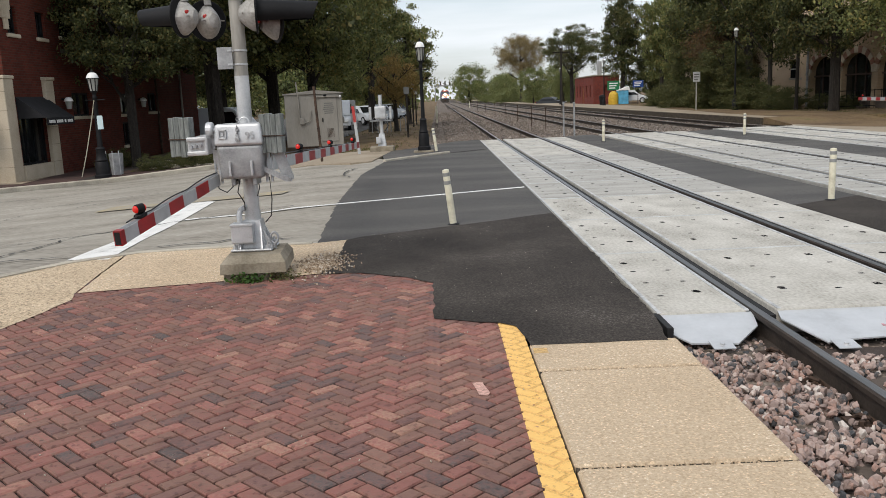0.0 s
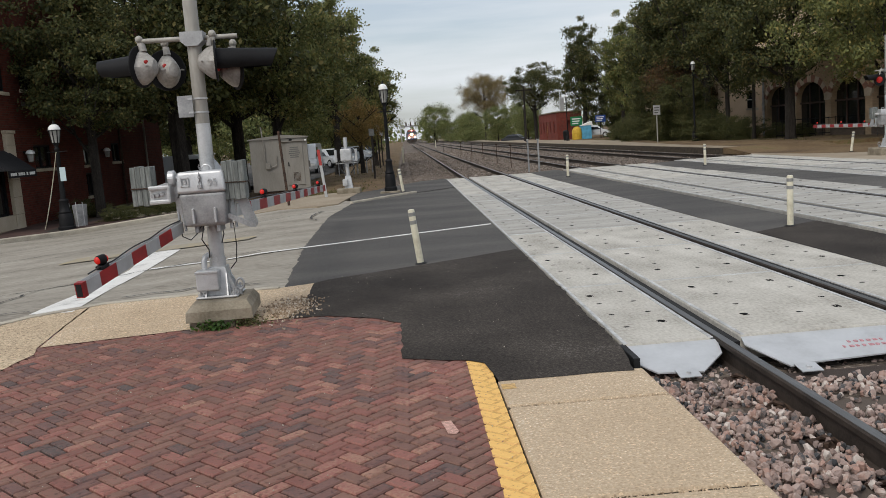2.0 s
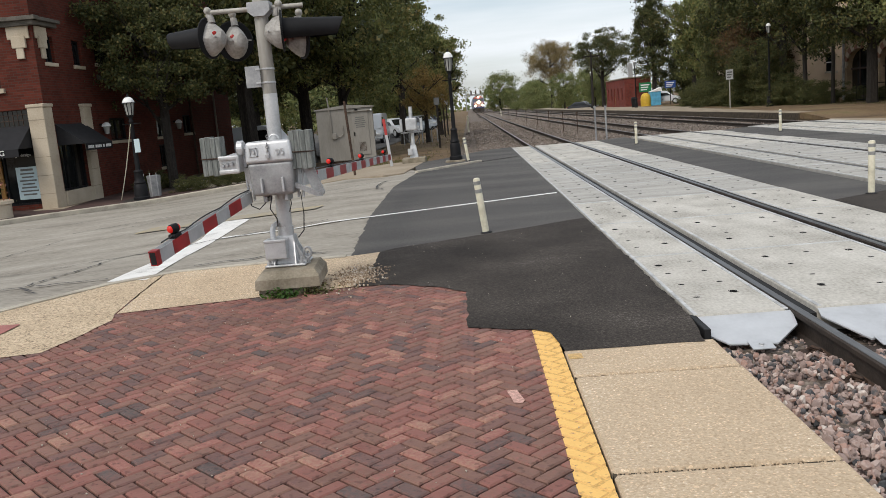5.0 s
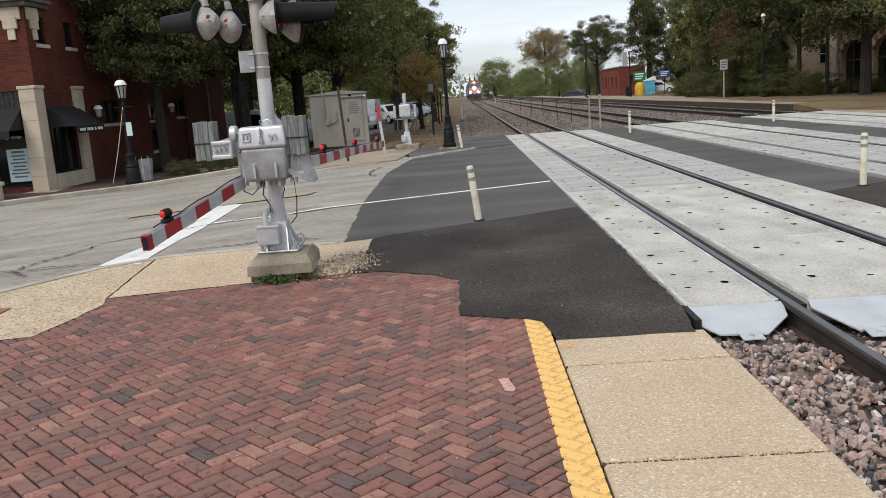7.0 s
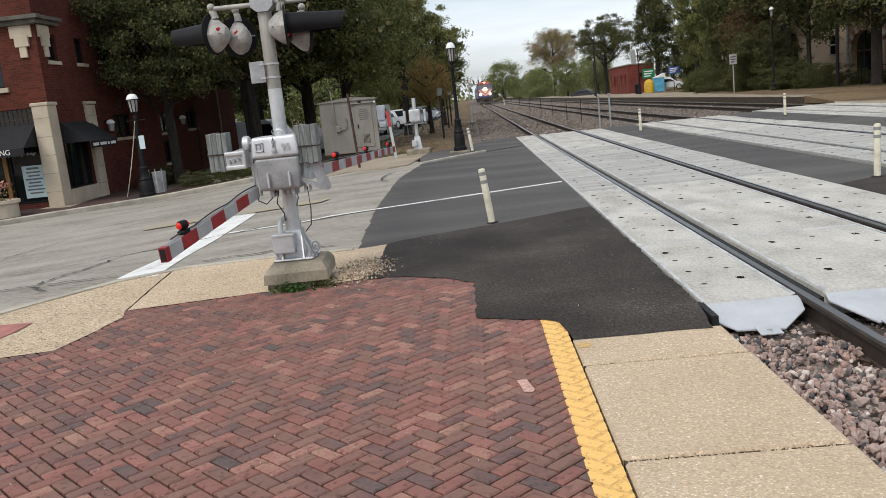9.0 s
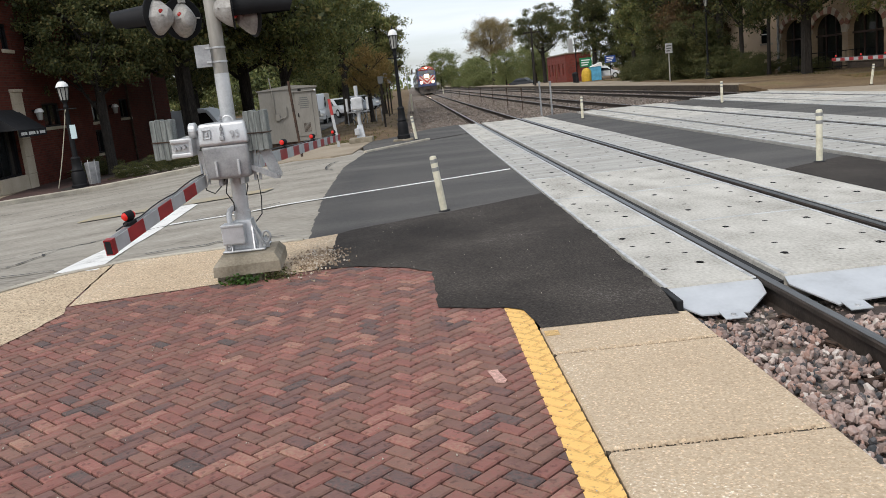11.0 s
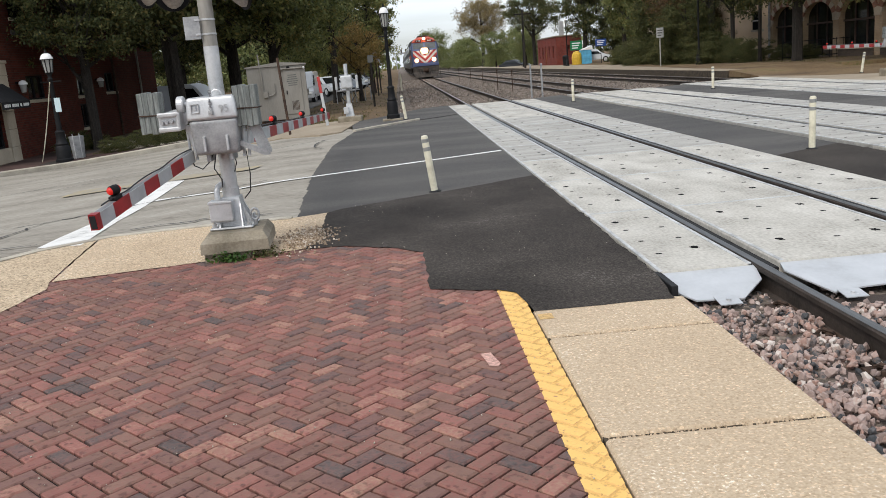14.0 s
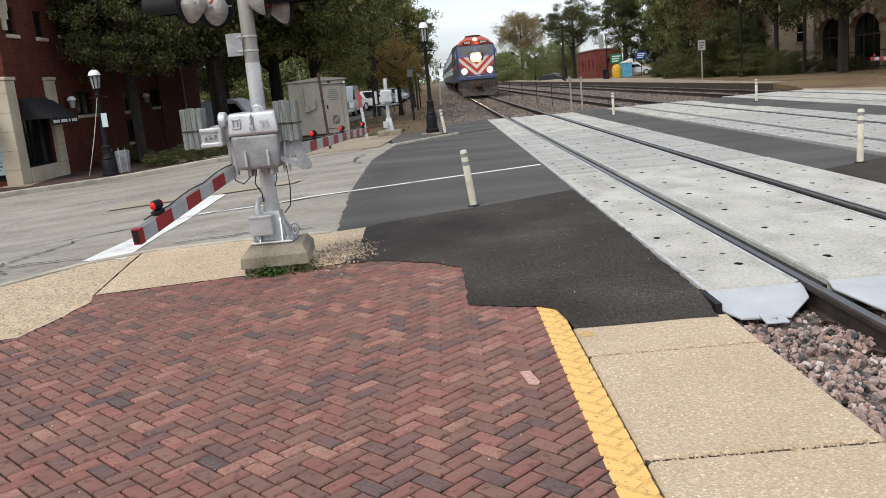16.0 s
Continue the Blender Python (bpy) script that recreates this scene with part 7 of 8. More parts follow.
random.seed(44)
k = 0
for x, y, s in ((18.9, 47.5, 0.30), (18.6, 50.5, 0.38), (18.8, 53.0, 0.42), (18.4, 56.0, 0.44), (18.6, 59.0, 0.46), (18.5, 63, 0.5), (18.6, 67, 0.46), (18.9, 71, 0.45), (19.5, 76, 0.32), (20.6, 46.5, 0.2), (20.8, 44.3, 0.17)):
    bush(x, y, s, DARK[k % 2], "dense dark bush behind the platform", k, 0.1 - 0.5 * s)
    k += 1
for x, y in ((17.5, 150), (18.5, 165), (15.8, 185), (14.8, 205), (21, 135), (14.0, 240), (15.5, 280), (24, 160), (27, 150)):
    bush(x, y, random.uniform(0.42, 0.6), HAZY[k % 2], "hazy green shrubs along the far platform", k, 0.0)
    k += 1
for x, y, s in ((-9.4, 27.6, 0.20), (-8.8, 28.6, 0.24), (-8.2, 28.0, 0.20), (-7.6, 29.2, 0.22), (-7.0, 30.4, 0.24), (-11.6, 30.5, 0.30), (-6.6, 28.6, 0.18)):
    bush(x, y, s * 0.7, DARK[k % 2], "low leafy planting in the sidewalk bed", k, ground_z(x, y) + 0.12 - s * 1.2)
    k += 1
for i in range(10):
    x, y = -14 - 5.2 * i, 150 + 9 * (i % 4)
    tree(x * 1.6, y + 5 * (i % 3), 1.5, HAZY[i % 2], "hazy tree of the far wood", 60 + i, 4.5, ground=0)
for i in range(11):
    tree(36 + 7 * i, 110 + 9 * (i % 3), 1.7, HAZY[i % 2], "hazy tree of the far wood", 90 + i, 4.8, ground=0)

# far line of woods that closes the view
vs, fs = [], []
rs = np.random.RandomState(77)
for k in range(15000):
    a = rs.rand() * 6.2832
    rr = 620 + 240 * rs.rand()
    x, y, z = rr * math.cos(a), rr * math.sin(a), 15 * rs.rand() ** 1.3 - 1
    if abs(x - 2.6) < 2:
        continue
    s = 1.8 + 2 * rs.rand()
    q = Euler((rs.rand() * 6, rs.rand() * 6, rs.rand() * 6)).to_matrix()
    o = len(vs)
    vs += [Vector((x, y, z)) + q @ Vector(w) * s for w in ((-0.5, -0.3, 0), (0.5, -0.4, 0.1), (0.4, 0.5, 0), (-0.5, 0.4, -0.1))]
    fs.append([o, o + 1, o + 2, o + 3])
me = bpy.data.meshes.new("far_woods")
me.from_pydata(vs, [], fs)
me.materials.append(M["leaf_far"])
tagged(new("far_woods", me), "distant hazy belt of trees on the horizon", "woods", kind="stuff")

# grass tufts and fallen leaves by the cabinet and along the verge
vs, fs = [], []
for k in range(7000):
    if k < 2600:
        x, y = -5.9 + 4.2 * rs.rand(), 27.4 + 3.6 * rs.rand() ** 1.5
    else:
        x, y = -0.6 - 5 * rs.rand(), 30 + 40 * rs.rand()
    if k > 4500:
        x, y = 15.5 + 6 * rs.rand(), 38 + 45 * rs.rand()
        x = max(x, 18.5)
    z = ground_z(x, y) - 0.1 if x < 0 else 0.16
    s = (0.05 + 0.09 * rs.rand()) * 0.55
    a = rs.rand() * 6.28
    o = len(vs)
    vs += [(x - 0.3 * s * math.cos(a), y - 0.3 * s * math.sin(a), z), (x + 0.3 * s * math.cos(a), y + 0.3 * s * math.sin(a), z), (x + s * (rs.rand() - 0.5), y + s * (rs.rand() - 0.5), z + s)]
    fs.append([o, o + 1, o + 2])
me = bpy.data.meshes.new("grass")
me.from_pydata(vs, [], fs)
me.materials.append(M["grass"])
tagged(new("grass", me), "short dry grass tufts on the verge", "grass", kind="stuff")


# ---- brick shop building at the corner ----
shop = thing("shop_building", "two storey red brick corner shop building with stone trim", "building", kind="")
CX, CY, CZ = -12.78, 25.5, -0.5
front, side = pose(-36, CY, CZ), pose(CX, CY + 0.004, CZ, 0, 0, 90)
W = 36 + CX
bm = B()
fo = [(W - 4.1, W - 0.47, 0.25, 3.1), (W - 9, W - 4.6, 0.25, 3.1), (W - 2.55, W - 1.2, 3.75, 5.1), (W - 5.2, W - 3.8, 3.75, 5.1), (W - 8, W - 6.4, 3.75, 5.1)]
wall(bm, front, W - 0.004, 9.0, 0.35, fo)
part("front_wall", bm, M["brick_red"], shop)
bm = B()
so = [(0.5, 2.25, 0.55, 2.55), (4.4, 5.9, 1.95, 2.75), (8.8, 9.7, 0.72, 1.62), (8.8, 10.15, 1.95, 2.75), (12.0, 13.2, 2.0, 2.8), (0.55, 1.15, 4.45, 5.25), (2.4, 3.0, 4.45, 5.25), (4.0, 5.4, 4.6, 5.4), (8.0, 9.3, 4.6, 5.4), (11.5, 12.8, 4.6, 5.4)]
wall(bm, side, 19.5, 9.0, 0.35, [o for o in so])
part("side_wall", bm, M["brick_red"], shop)
bm = B()
box(bm, -36, CX - 0.4, CY + 0.4, CY + 19, CZ, CZ + 8.9)
part("core", bm, M["awning"], shop, "dark interior")


def pane(m, o, bars, name="window"):
    x0, x1, z0, z1 = o
    bm = B()
    box(bm, x0, x1, 0.14, 0.16, z0, z1, m=m)
    w = part(name, bm, M["glass"], shop, "dark reflecting window")
    bm = B()
    f = 0.06
    for a in ((x0, x1, z0, z0 + f), (x0, x1, z1 - f, z1), (x0, x0 + f, z0 + f, z1 - f), (x1 - f, x1, z0 + f, z1 - f)):
        box(bm, a[0], a[1], 0.09, 0.15, a[2], a[3], m=m)
    for b in bars:
        box(bm, x0 + (x1 - x0) * b - 0.025, x0 + (x1 - x0) * b + 0.025, 0.10, 0.15, z0 + f, z1 - f, m=m)
    part("window_frame", bm, M["black"], w)
    return w


for o in fo[2:]:
    w = pane(front, o, (0.5,))
    bm = B()
    box(bm, o[0] - 0.12, o[1] + 0.12, -0.08, 0.12, o[2] - 0.14, o[2], 0.01, 1, m=front)
    part("window_sill", bm, M["limestone"], w, "pale stone sill")
for o in so[1:]:
    w = pane(side, o, (0.5,))
    bm = B()
    box(bm, o[0] - 0.08, o[1] + 0.08, -0.06, 0.12, o[2] - 0.11, o[2], 0.01, 1, m=side)
    part("window_sill", bm, M["limestone"], w, "pale stone sill")
pane(side, so[0], (0.33, 0.66), "shop_window")
w = pane(front, (W - 1.58, W - 0.47, 0.25, 2.1), (), "shop_window")
writing("plumbing \u2022 design", 0.125, M["lettering"], front @ pose(W - 1.56, 0.08, 1.72, 90), w)
bm = B()
box(bm, W - 1.22, W - 0.54, 0.09, 0.105, 0.42, 1.40, m=front)
po = part("poster", bm, M["poster"], w, "pale blue poster in the window")
random.seed(51)
for r in range(8):
    bm = B()
    ww = random.uniform(0.16, 0.28)
    box(bm, W - 0.88 - ww, W - 0.88 + ww, 0.082, 0.09, 1.28 - r * 0.105, 1.325 - r * 0.105 + 0.02 * (r == 0), m=front)
    part("text_bar", bm, M["grey_letter"], po, "line of dark print")
bm = B()
box(bm, W - 4.1, W - 0.47, 0.12, 0.15, 2.62, 3.1, m=front)
tr = part("transom", bm, M["glass"], shop, "leaded transom glass")
bm = B()
for k in range(24):
    box(bm, W - 4.1 + 0.145 * k, W - 4.1 + 0.145 * k + 0.014, 0.105, 0.12, 2.62, 3.1, m=front)
for z in (2.6, 2.78, 2.94, 3.08):
    box(bm, W - 4.1, W - 0.47, 0.10, 0.12, z, z + 0.02, m=front)
tagged(part("leading", bm, M["rust"], tr), kind="stuff")
# oak double door
for k in (0, 1):
    bm = B()
    x0 = W - 3.36 + 0.87 * k
    for a in ((x0, x0 + 0.13, 0.25, 2.1), (x0 + 0.72, x0 + 0.85, 0.25, 2.1), (x0 + 0.13, x0 + 0.72, 0.25, 0.5), (x0 + 0.13, x0 + 0.72, 1.97, 2.1)):
        box(bm, a[0], a[1], 0.08, 0.16, a[2], a[3], 0.006, 1, m=front)
    dr = part("door", bm, M["wood"], shop, "varnished oak glazed door")
    bm = B()
    box(bm, x0 + 0.13, x0 + 0.72, 0.11, 0.13, 0.5, 1.97, m=front)
    part("door_glass", bm, M["glass"], dr)


def awning(m, x0, x1, z0, z1, out, text):
    bm = B()
    v = [bm.verts.new(m @ Vector(p)) for p in ((x0, 0, z1), (x1, 0, z1), (x1, -out, z0), (x0, -out, z0), (x0, -out, z0 - 0.22), (x1, -out, z0 - 0.22), (x0, 0, z0), (x1, 0, z0))]
    for q in ((0, 1, 2, 3), (3, 2, 5, 4), (0, 3, 6), (1, 7, 2)):
        bm.faces.new([v[i] for i in q])
    a = part("awning", bm, M["awning"], shop, "black canvas awning")
    if text:
        writing(text, 0.22, M["lettering"], m @ pose(x1 - 1.62, -out - 0.01, z0 - 0.16, 90), a)
    else:
        random.seed(9)
        x = x0 + 0.15
        while x < x1 - 0.2:
            wd = random.uniform(0.05, 0.10)
            bm = B()
            box(bm, x, x + wd, -out - 0.012, -out - 0.002, z0 - 0.16, z0 - 0.07, m=m)
            part("text_bar", bm, M["lettering"], a, "pale bar of lettering")
            x += wd + random.choice((0.03, 0.03, 0.03, 0.12))
    return a


awning(front, W - 6.2, W - 0.5, 1.95, 2.62, 0.9, "& COOLING")
awning(side, 0.5, 2.42, 1.95, 2.60, 0.85, "")
# stone pilasters, base and cornice
for m, x0, x1, top, name in ((front, W - 0.46, W + 0.03, 3.12, "corner_pier"), (side, 2.28, 2.85, 3.12, "pilaster")):
    bm = B()
    box(bm, x0, x1, -0.12 if name == "pilaster" else -0.14, 0.42 if name == "corner_pier" else 0.2, 0.0, top, 0.015, 1, m=m)
    box(bm, x0 - 0.03, x1 + 0.03, -0.16, 0.46 if name == "corner_pier" else 0.2, top, top + 0.10, 0.015, 1, m=m)
    pr = part(name, bm, M["limestone"], shop, "pale limestone pier")
    for z in (0.55, 1.1, 1.65, 2.2, 2.75):
        bm = B()
        box(bm, x0 - 0.003, x1 + 0.003, -0.145, -0.10, z, z + 0.012, m=m)
        part("joint_line", bm, M["pad"], pr)
bm = B()
box(bm, 0.43, 2.28, -0.08, 0.12, 0.0, 0.55, 0.015, 1, m=side)
part("stall_riser", bm, M["limestone"], shop, "limestone base under the shop window")
bm = B()
box(bm, -0.2, 1.3, -0.26, 0.0, 5.62, 5.72, 0.01, 1, m=side)
box(bm, -0.2, 1.25, -0.16, 0.0, 5.50, 5.62, 0.01, 1, m=side)
part("side_cornice", bm, M["cornice"], shop, "dark stone cornice")
bm = B()
box(bm, 0, W + 0.26, -0.28, 0.0, 5.62, 5.74, 0.01, 1, m=front)
box(bm, 0, W + 0.16, -0.16, 0.0, 5.48, 5.62, 0.01, 1, m=front)
part("front_cornice", bm, M["cornice"], shop, "dark stone cornice")
for m, xs in ((front, (W - 0.75, W - 3.0)), (side, (0.1,))):
    for x in xs:
        bm = B()
        box(bm, x, x + 0.66, -0.06, 0.0, 5.12, 5.48, 0.01, 1, m=m)
        box(bm, x + 0.12, x + 0.54, -0.09, 0.0, 4.86, 5.20, 0.01, 1, m=m)
        box(bm, x + 0.22, x + 0.44, -0.07, 0.0, 4.55, 4.9, 0.01, 1, m=m)
        part("ornament", bm, M["limestone"], shop, "stepped limestone ornament")
bm = B()
box(bm, 3.9, 19.5, -0.03, 0.0, 4.05, 4.2, 0.01, 1, m=side)
part("string_course", bm, M["cornice"], shop, "dark stone band")
for y in (3.6, 10.8):
    bm = B()
    box(bm, y - 0.03, y + 0.03, -0.2, 0.0, 2.50, 2.56, m=side)
    wl_ = part("wall_lamp", bm, M["black"], shop, "black wall lamp with a white cap")
    bm = B()
    lathe(bm, [(0.08, 2.2), (0.12, 2.45)], side @ pose(y, -0.22, 0), 10)
    part("lantern", bm, M["lamp_glass"], wl_)
    bm = B()
    lathe(bm, [(0.15, 2.45), (0.14, 2.5), (0.09, 2.57), (0.02, 2.59)], side @ pose(y, -0.22, 0), 14)
    part("cap", bm, M["lamp_white"], wl_)
for y in (13.0, 16.6):
    bm = B()
    rod(bm, side @ Vector((y, -0.08, 0.1)), side @ Vector((y, -0.08, 5.4)), 0.05, seg=8)
    part("downpipe", bm, M["cabinet"] if y > 14 else M["rust"], shop, "drain pipe")

# stone planter before the shop
pl = thing("planter", "curved pale stone planter with mixed flowers", "planter", pose(-15.6, 23.4, -0.42))
bm = B()
v = []
for r, z in ((1.0, 0), (1.0, 0.40), (1.03, 0.41), (1.03, 0.50), (0.90, 0.50), (0.88, 0.36)):
    v.append([bm.verts.new((2.5 * r * math.cos(a), 0.85 * r * math.sin(a), z)) for a in [6.2832 * k / 36 for k in range(36)]])
for a, b in zip(v, v[1:]):
    for k in range(36):
        bm.faces.new((a[k], a[(k + 1) % 36], b[(k + 1) % 36], b[k]))
bm.faces.new(v[-1])
part("bowl", bm, M["limestone"], pl)
fl = new("planting", crown_mesh("planting", 15, (2.2, 0.7, 0.4), 40, 60, 0.12, M["leaf"], 0.2, 0.2))
fl.parent, fl.matrix_basis = pl, pose(0, 0, 0.55)
fl["kind"] = "stuff"
fl = new("flowers", crown_mesh("flowers", 16, (1.2, 0.5, 0.45), 16, 40, 0.1, M["flower"], 0.2, 0.3))
fl.parent, fl.matrix_basis = pl, pose(1.2, 0, 0.75)
fl["kind"] = "stuff"
# bin and rack by the lamp
bn = thing("litter_bin", "grey metal litter bin by the lamp post", "litter bin", pose(-10.22, 26.6, -0.38))
bm = B()
lathe(bm, [(0.17, 0.0), (0.21, 0.62), (0.21, 0.66), (0.16, 0.67)], None, 16)
part("drum", bm, M["silver_dull"], bn)
for k in range(3):
    bm = B()
    box(bm, -0.22 + 0.2 * k, -0.2 + 0.2 * k, -0.26, -0.24, 0, 0.75)
    part("bar", bm, M["silver"], bn)
bm = B()
v = [[bm.verts.new((-8.0 + r * math.cos(a) * 2.4, 29.4 + r * math.sin(a) * 1.6, z)) for a in [6.2832 * k / 30 for k in range(30)]] for r, z in ((1.0, -0.6), (1.0, -0.22), (0.93, -0.22), (0.93, -0.4))]
for a, b in zip(v, v[1:]):
    for k in range(30):
        bm.faces.new((a[k], a[(k + 1) % 30], b[(k + 1) % 30], b[k]))
bm.faces.new(v[-1])
solid("bed_edging", bm, M["kerb"], "curved pale stone edging of a planting bed", "edging")


# ---- parked vehicles ----
def car(m, label, paint, kind=0):
    c = thing("parked_car" if kind < 2 else "van", label, "car" if kind < 2 else "van", m, "parked vehicles")
    L, H, w = (4.5, 1.45, 0.88) if kind < 2 else (5.4, 2.05, 0.98)
    if kind < 2:
        lower = [(0, 0.35), (0.1, 0.62), (0.35, 0.72), (1.1, 0.88), (3.9, 0.92), (4.4, 0.85), (4.5, 0.5), (4.45, 0.3)]
        top = [(1.05, 0.86), (1.75, 1.38), (2.2, 1.45), (3.2, 1.42), (4.1, 0.92)]
    else:
        lower = [(0, 0.4), (0.05, 0.8), (0.9, 1.05), (5.35, 1.08), (5.4, 0.4)]
        top = [(0.85, 1.03), (1.5, 1.9), (1.9, 2.05), (5.25, 2.05), (5.38, 1.07)]
    for name, o, inset, mt in (("body", lower, 0.0, paint), ("cabin", top, 0.1, paint)):
        bm = B()
        a = [bm.verts.new((-(w - inset * (z > 1.0)), y, z)) for y, z in o]
        b = [bm.verts.new(((w - inset * (z > 1.0)), y, z)) for y, z in o]
        bm.faces.new(a), bm.faces.new(b[::-1])
        for k in range(len(o)):
            j = (k + 1) % len(o)
            bm.faces.new((a[j], a[k], b[k], b[j]))
        bmesh.ops.recalc_face_normals(bm, faces=bm.faces[:])
        bmesh.ops.bevel(bm, geom=bm.edges[:], offset=0.05, segments=2, affect="EDGES")
        body = smooth(part(name, bm, mt, c), 35)
    for s in (-1, 1):
        bm = B()
        if kind < 2:
            v = [bm.verts.new((s * (0.885 - 0.1 * (z > 1.0)), y, z)) for y, z in ((1.3, 0.93), (1.85, 1.33), (3.1, 1.36), (3.8, 0.95))]
        else:
            v = [bm.verts.new((s * (0.985 - 0.1 * (z > 1.0)), y, z)) for y, z in ((1.1, 1.1), (1.6, 1.8), (2.4, 1.8), (2.4, 1.1))]
        bm.faces.new(v if s < 0 else v[::-1])
        part("side_glass", bm, M["glass"], c, "dark side glass")
        for y in (0.85, L - 0.9):
            bm = B()
            lathe(bm, [(0.12, -0.11), (0.31, -0.11), (0.33, -0.08), (0.33, 0.08), (0.31, 0.11), (0.12, 0.11)], pose(s * (w - 0.1), y, 0.33, 0, 90, 0), 20)
            wh = part("wheel", bm, M["rubber"], c)
            bm = B()
            lathe(bm, [(0.2, -0.115), (0.2, 0.115)], pose(s * (w - 0.098), y, 0.33, 0, 90, 0), 14)
            part("rim", bm, M["silver"], wh)
    for y, mt, n in ((-0.01, "lamp_white", "headlight"), (L + 0.0, "red", "tail_light")):
        for s in (-1, 1):
            bm = B()
            box(bm, s * (w - 0.25) - 0.14, s * (w - 0.25) + 0.14, y - 0.03, y + 0.1, 0.62, 0.75, 0.02, 1)
            part(n, bm, M[mt], c)
    bm = B()
    if kind < 2:
        v = [bm.verts.new(p) for p in ((-0.7, 1.12, 0.93), (0.7, 1.12, 0.93), (0.62, 1.68, 1.36), (-0.62, 1.68, 1.36))]
    else:
        v = [bm.verts.new(p) for p in ((-0.8, 5.405, 1.2), (0.8, 5.405, 1.2), (0.75, 5.34, 1.8), (-0.75, 5.34, 1.8))]
    bm.faces.new(v)
    part("windscreen", bm, M["glass"], c, "dark windscreen")
    return c


car(pose(-6.9, 55.0, -0.35), "white cargo van under the trees", M["car_white"], 2)
car(pose(-9.6, 47.0, -0.5, 0, 0, 80), "white cargo van behind the cabinet", M["car_white"], 2)
car(pose(-4.7, 64.0, -0.2, 0, 0, 35), "white parked car under the trees", M["car_white"])
car(pose(-4.2, 71.0, -0.2, 0, 0, 35), "silver parked car under the trees", M["car_silver"])
car(pose(-4.0, 79.0, -0.2, 0, 0, 35), "silver parked car under the trees", M["car_silver"])
car(pose(-4.0, 87.0, -0.2, 0, 0, 35), "white parked car under the trees", M["car_white"])
car(pose(-3.9, 95.0, -0.2, 0, 0, 35), "dark parked car under the trees", M["car_dark"])
car(pose(-4.3, 103.0, -0.2, 0, 0, 35), "white parked car under the trees", M["car_white"])
car(pose(19.3, 131.0, -0.35, 0, 0, 60), "dark parked car by the far platform", M["car_dark"])
car(pose(22.8, 92.0, 0.16, 0, 0, 70), "white parked car behind the small trees", M["car_white"])
bk = thing("bicycle_rack", "grey tubular bicycle rack beside the gate", "bicycle rack", pose(-2.9, 46.0, -0.15))
for k in range(4):
    bm = B()
    tube(bm, [(0.5 * k - 0.9, 0, 0), (0.5 * k - 0.9, 0, 0.7), (0.5 * k - 0.75, 0, 0.85), (0.5 * k - 0.6, 0, 0.7), (0.5 * k - 0.6, 0, 0)], 0.03, 6)
    part("hoop", bm, M["silver_dull"], bk)

# ---- far side beyond the platform ----
arch = thing("arcade_building", "tan brick building with striped round arches", "building")
bays, bw, zs, rise_z, hw = 5, 3.86, 2.1, 0.92, 1.62
am = pose(22.0, 51.6, 0.0, 0, 0, -90)


def arch_line(cx, grow, q, n):
    t = math.pi * q / n
    return cx - (hw + grow) * math.cos(t), zs + (rise_z + grow) * math.sin(t)


for k in range(bays):
    x0, cx = k * bw, k * bw + bw / 2
    outline = [(x0, -0.3), (cx - hw, -0.3)] + [arch_line(cx, 0, q, 14) for q in range(15)] + [(cx + hw, -0.3), (x0 + bw, -0.3), (x0 + bw, 5.2), (x0, 5.2)]
    part("arcade_wall", prism(B(), outline, 0.45, am), M["brick_tan"], arch)
for k in range(bays):
    cx = k * bw + bw / 2
    for q in range(13):
        bm = B()
        prism(bm, [arch_line(cx, 0, q, 13), arch_line(cx, 0, q + 1, 13), arch_line(cx, 0.36, q + 1, 13), arch_line(cx, 0.36, q, 13)], 0.1, am @ pose(0, -0.05, 0))
        part("voussoir", bm, M["brick_pale_red"] if q % 2 else M["limestone"], arch)
    bm = B()
    box(bm, cx - hw, cx + hw, 0.30, 0.33, 0.5, zs + rise_z, m=am)
    wd = part("arched_window", bm, M["glass"], arch, "dark arched window")
    bm = B()
    for x in (-0.54, 0.54):
        box(bm, cx + x - 0.03, cx + x + 0.03, 0.23, 0.29, 0.5, zs + rise_z * 0.9, m=am)
    box(bm, cx - hw, cx + hw, 0.22, 0.28, zs - 0.25, zs - 0.15, m=am)
    part("mullion", bm, M["wood_dark"], wd, "dark brown mullions")
    bm = B()
    box(bm, cx - hw + 0.004, cx + hw - 0.004, -0.06, 0.4, -0.3, 0.5, m=am)
    part("plinth", bm, M["brick_dull"], arch, "dull brick base wall")
    bm = B()
    box(bm, cx - hw, cx + hw, -0.12, 0.1, 0.5, 0.58, 0.01, 1, m=am)
    part("sill", bm, M["limestone"], arch, "pale stone sill")
    bm = B()
    box(bm, k * bw - hw * 0.17, k * bw + hw * 0.17, -0.08, 0.0, zs - 0.12, zs + 0.02, 0.01, 1, m=am)
    part("impost", bm, M["limestone"], arch, "pale stone impost block")
bm = B()
box(bm, 0, bays * bw, 0.55, 8, -0.3, 5.1, m=am)
part("core", bm, M["awning"], arch, "dark interior")
bm = B()
box(bm, -0.2, bays * bw + 0.2, -0.2, 8, 5.2, 5.45, 0.02, 1, m=am)
part("roof", bm, M["pad"], arch)
bm = B()
rod(bm, am @ Vector((0.12, -0.12, 0)), am @ Vector((0.12, -0.12, 5.2)), 0.07, seg=10)
part("downpipe", bm, M["silver_dull"], arch, "grey downpipe at the corner")

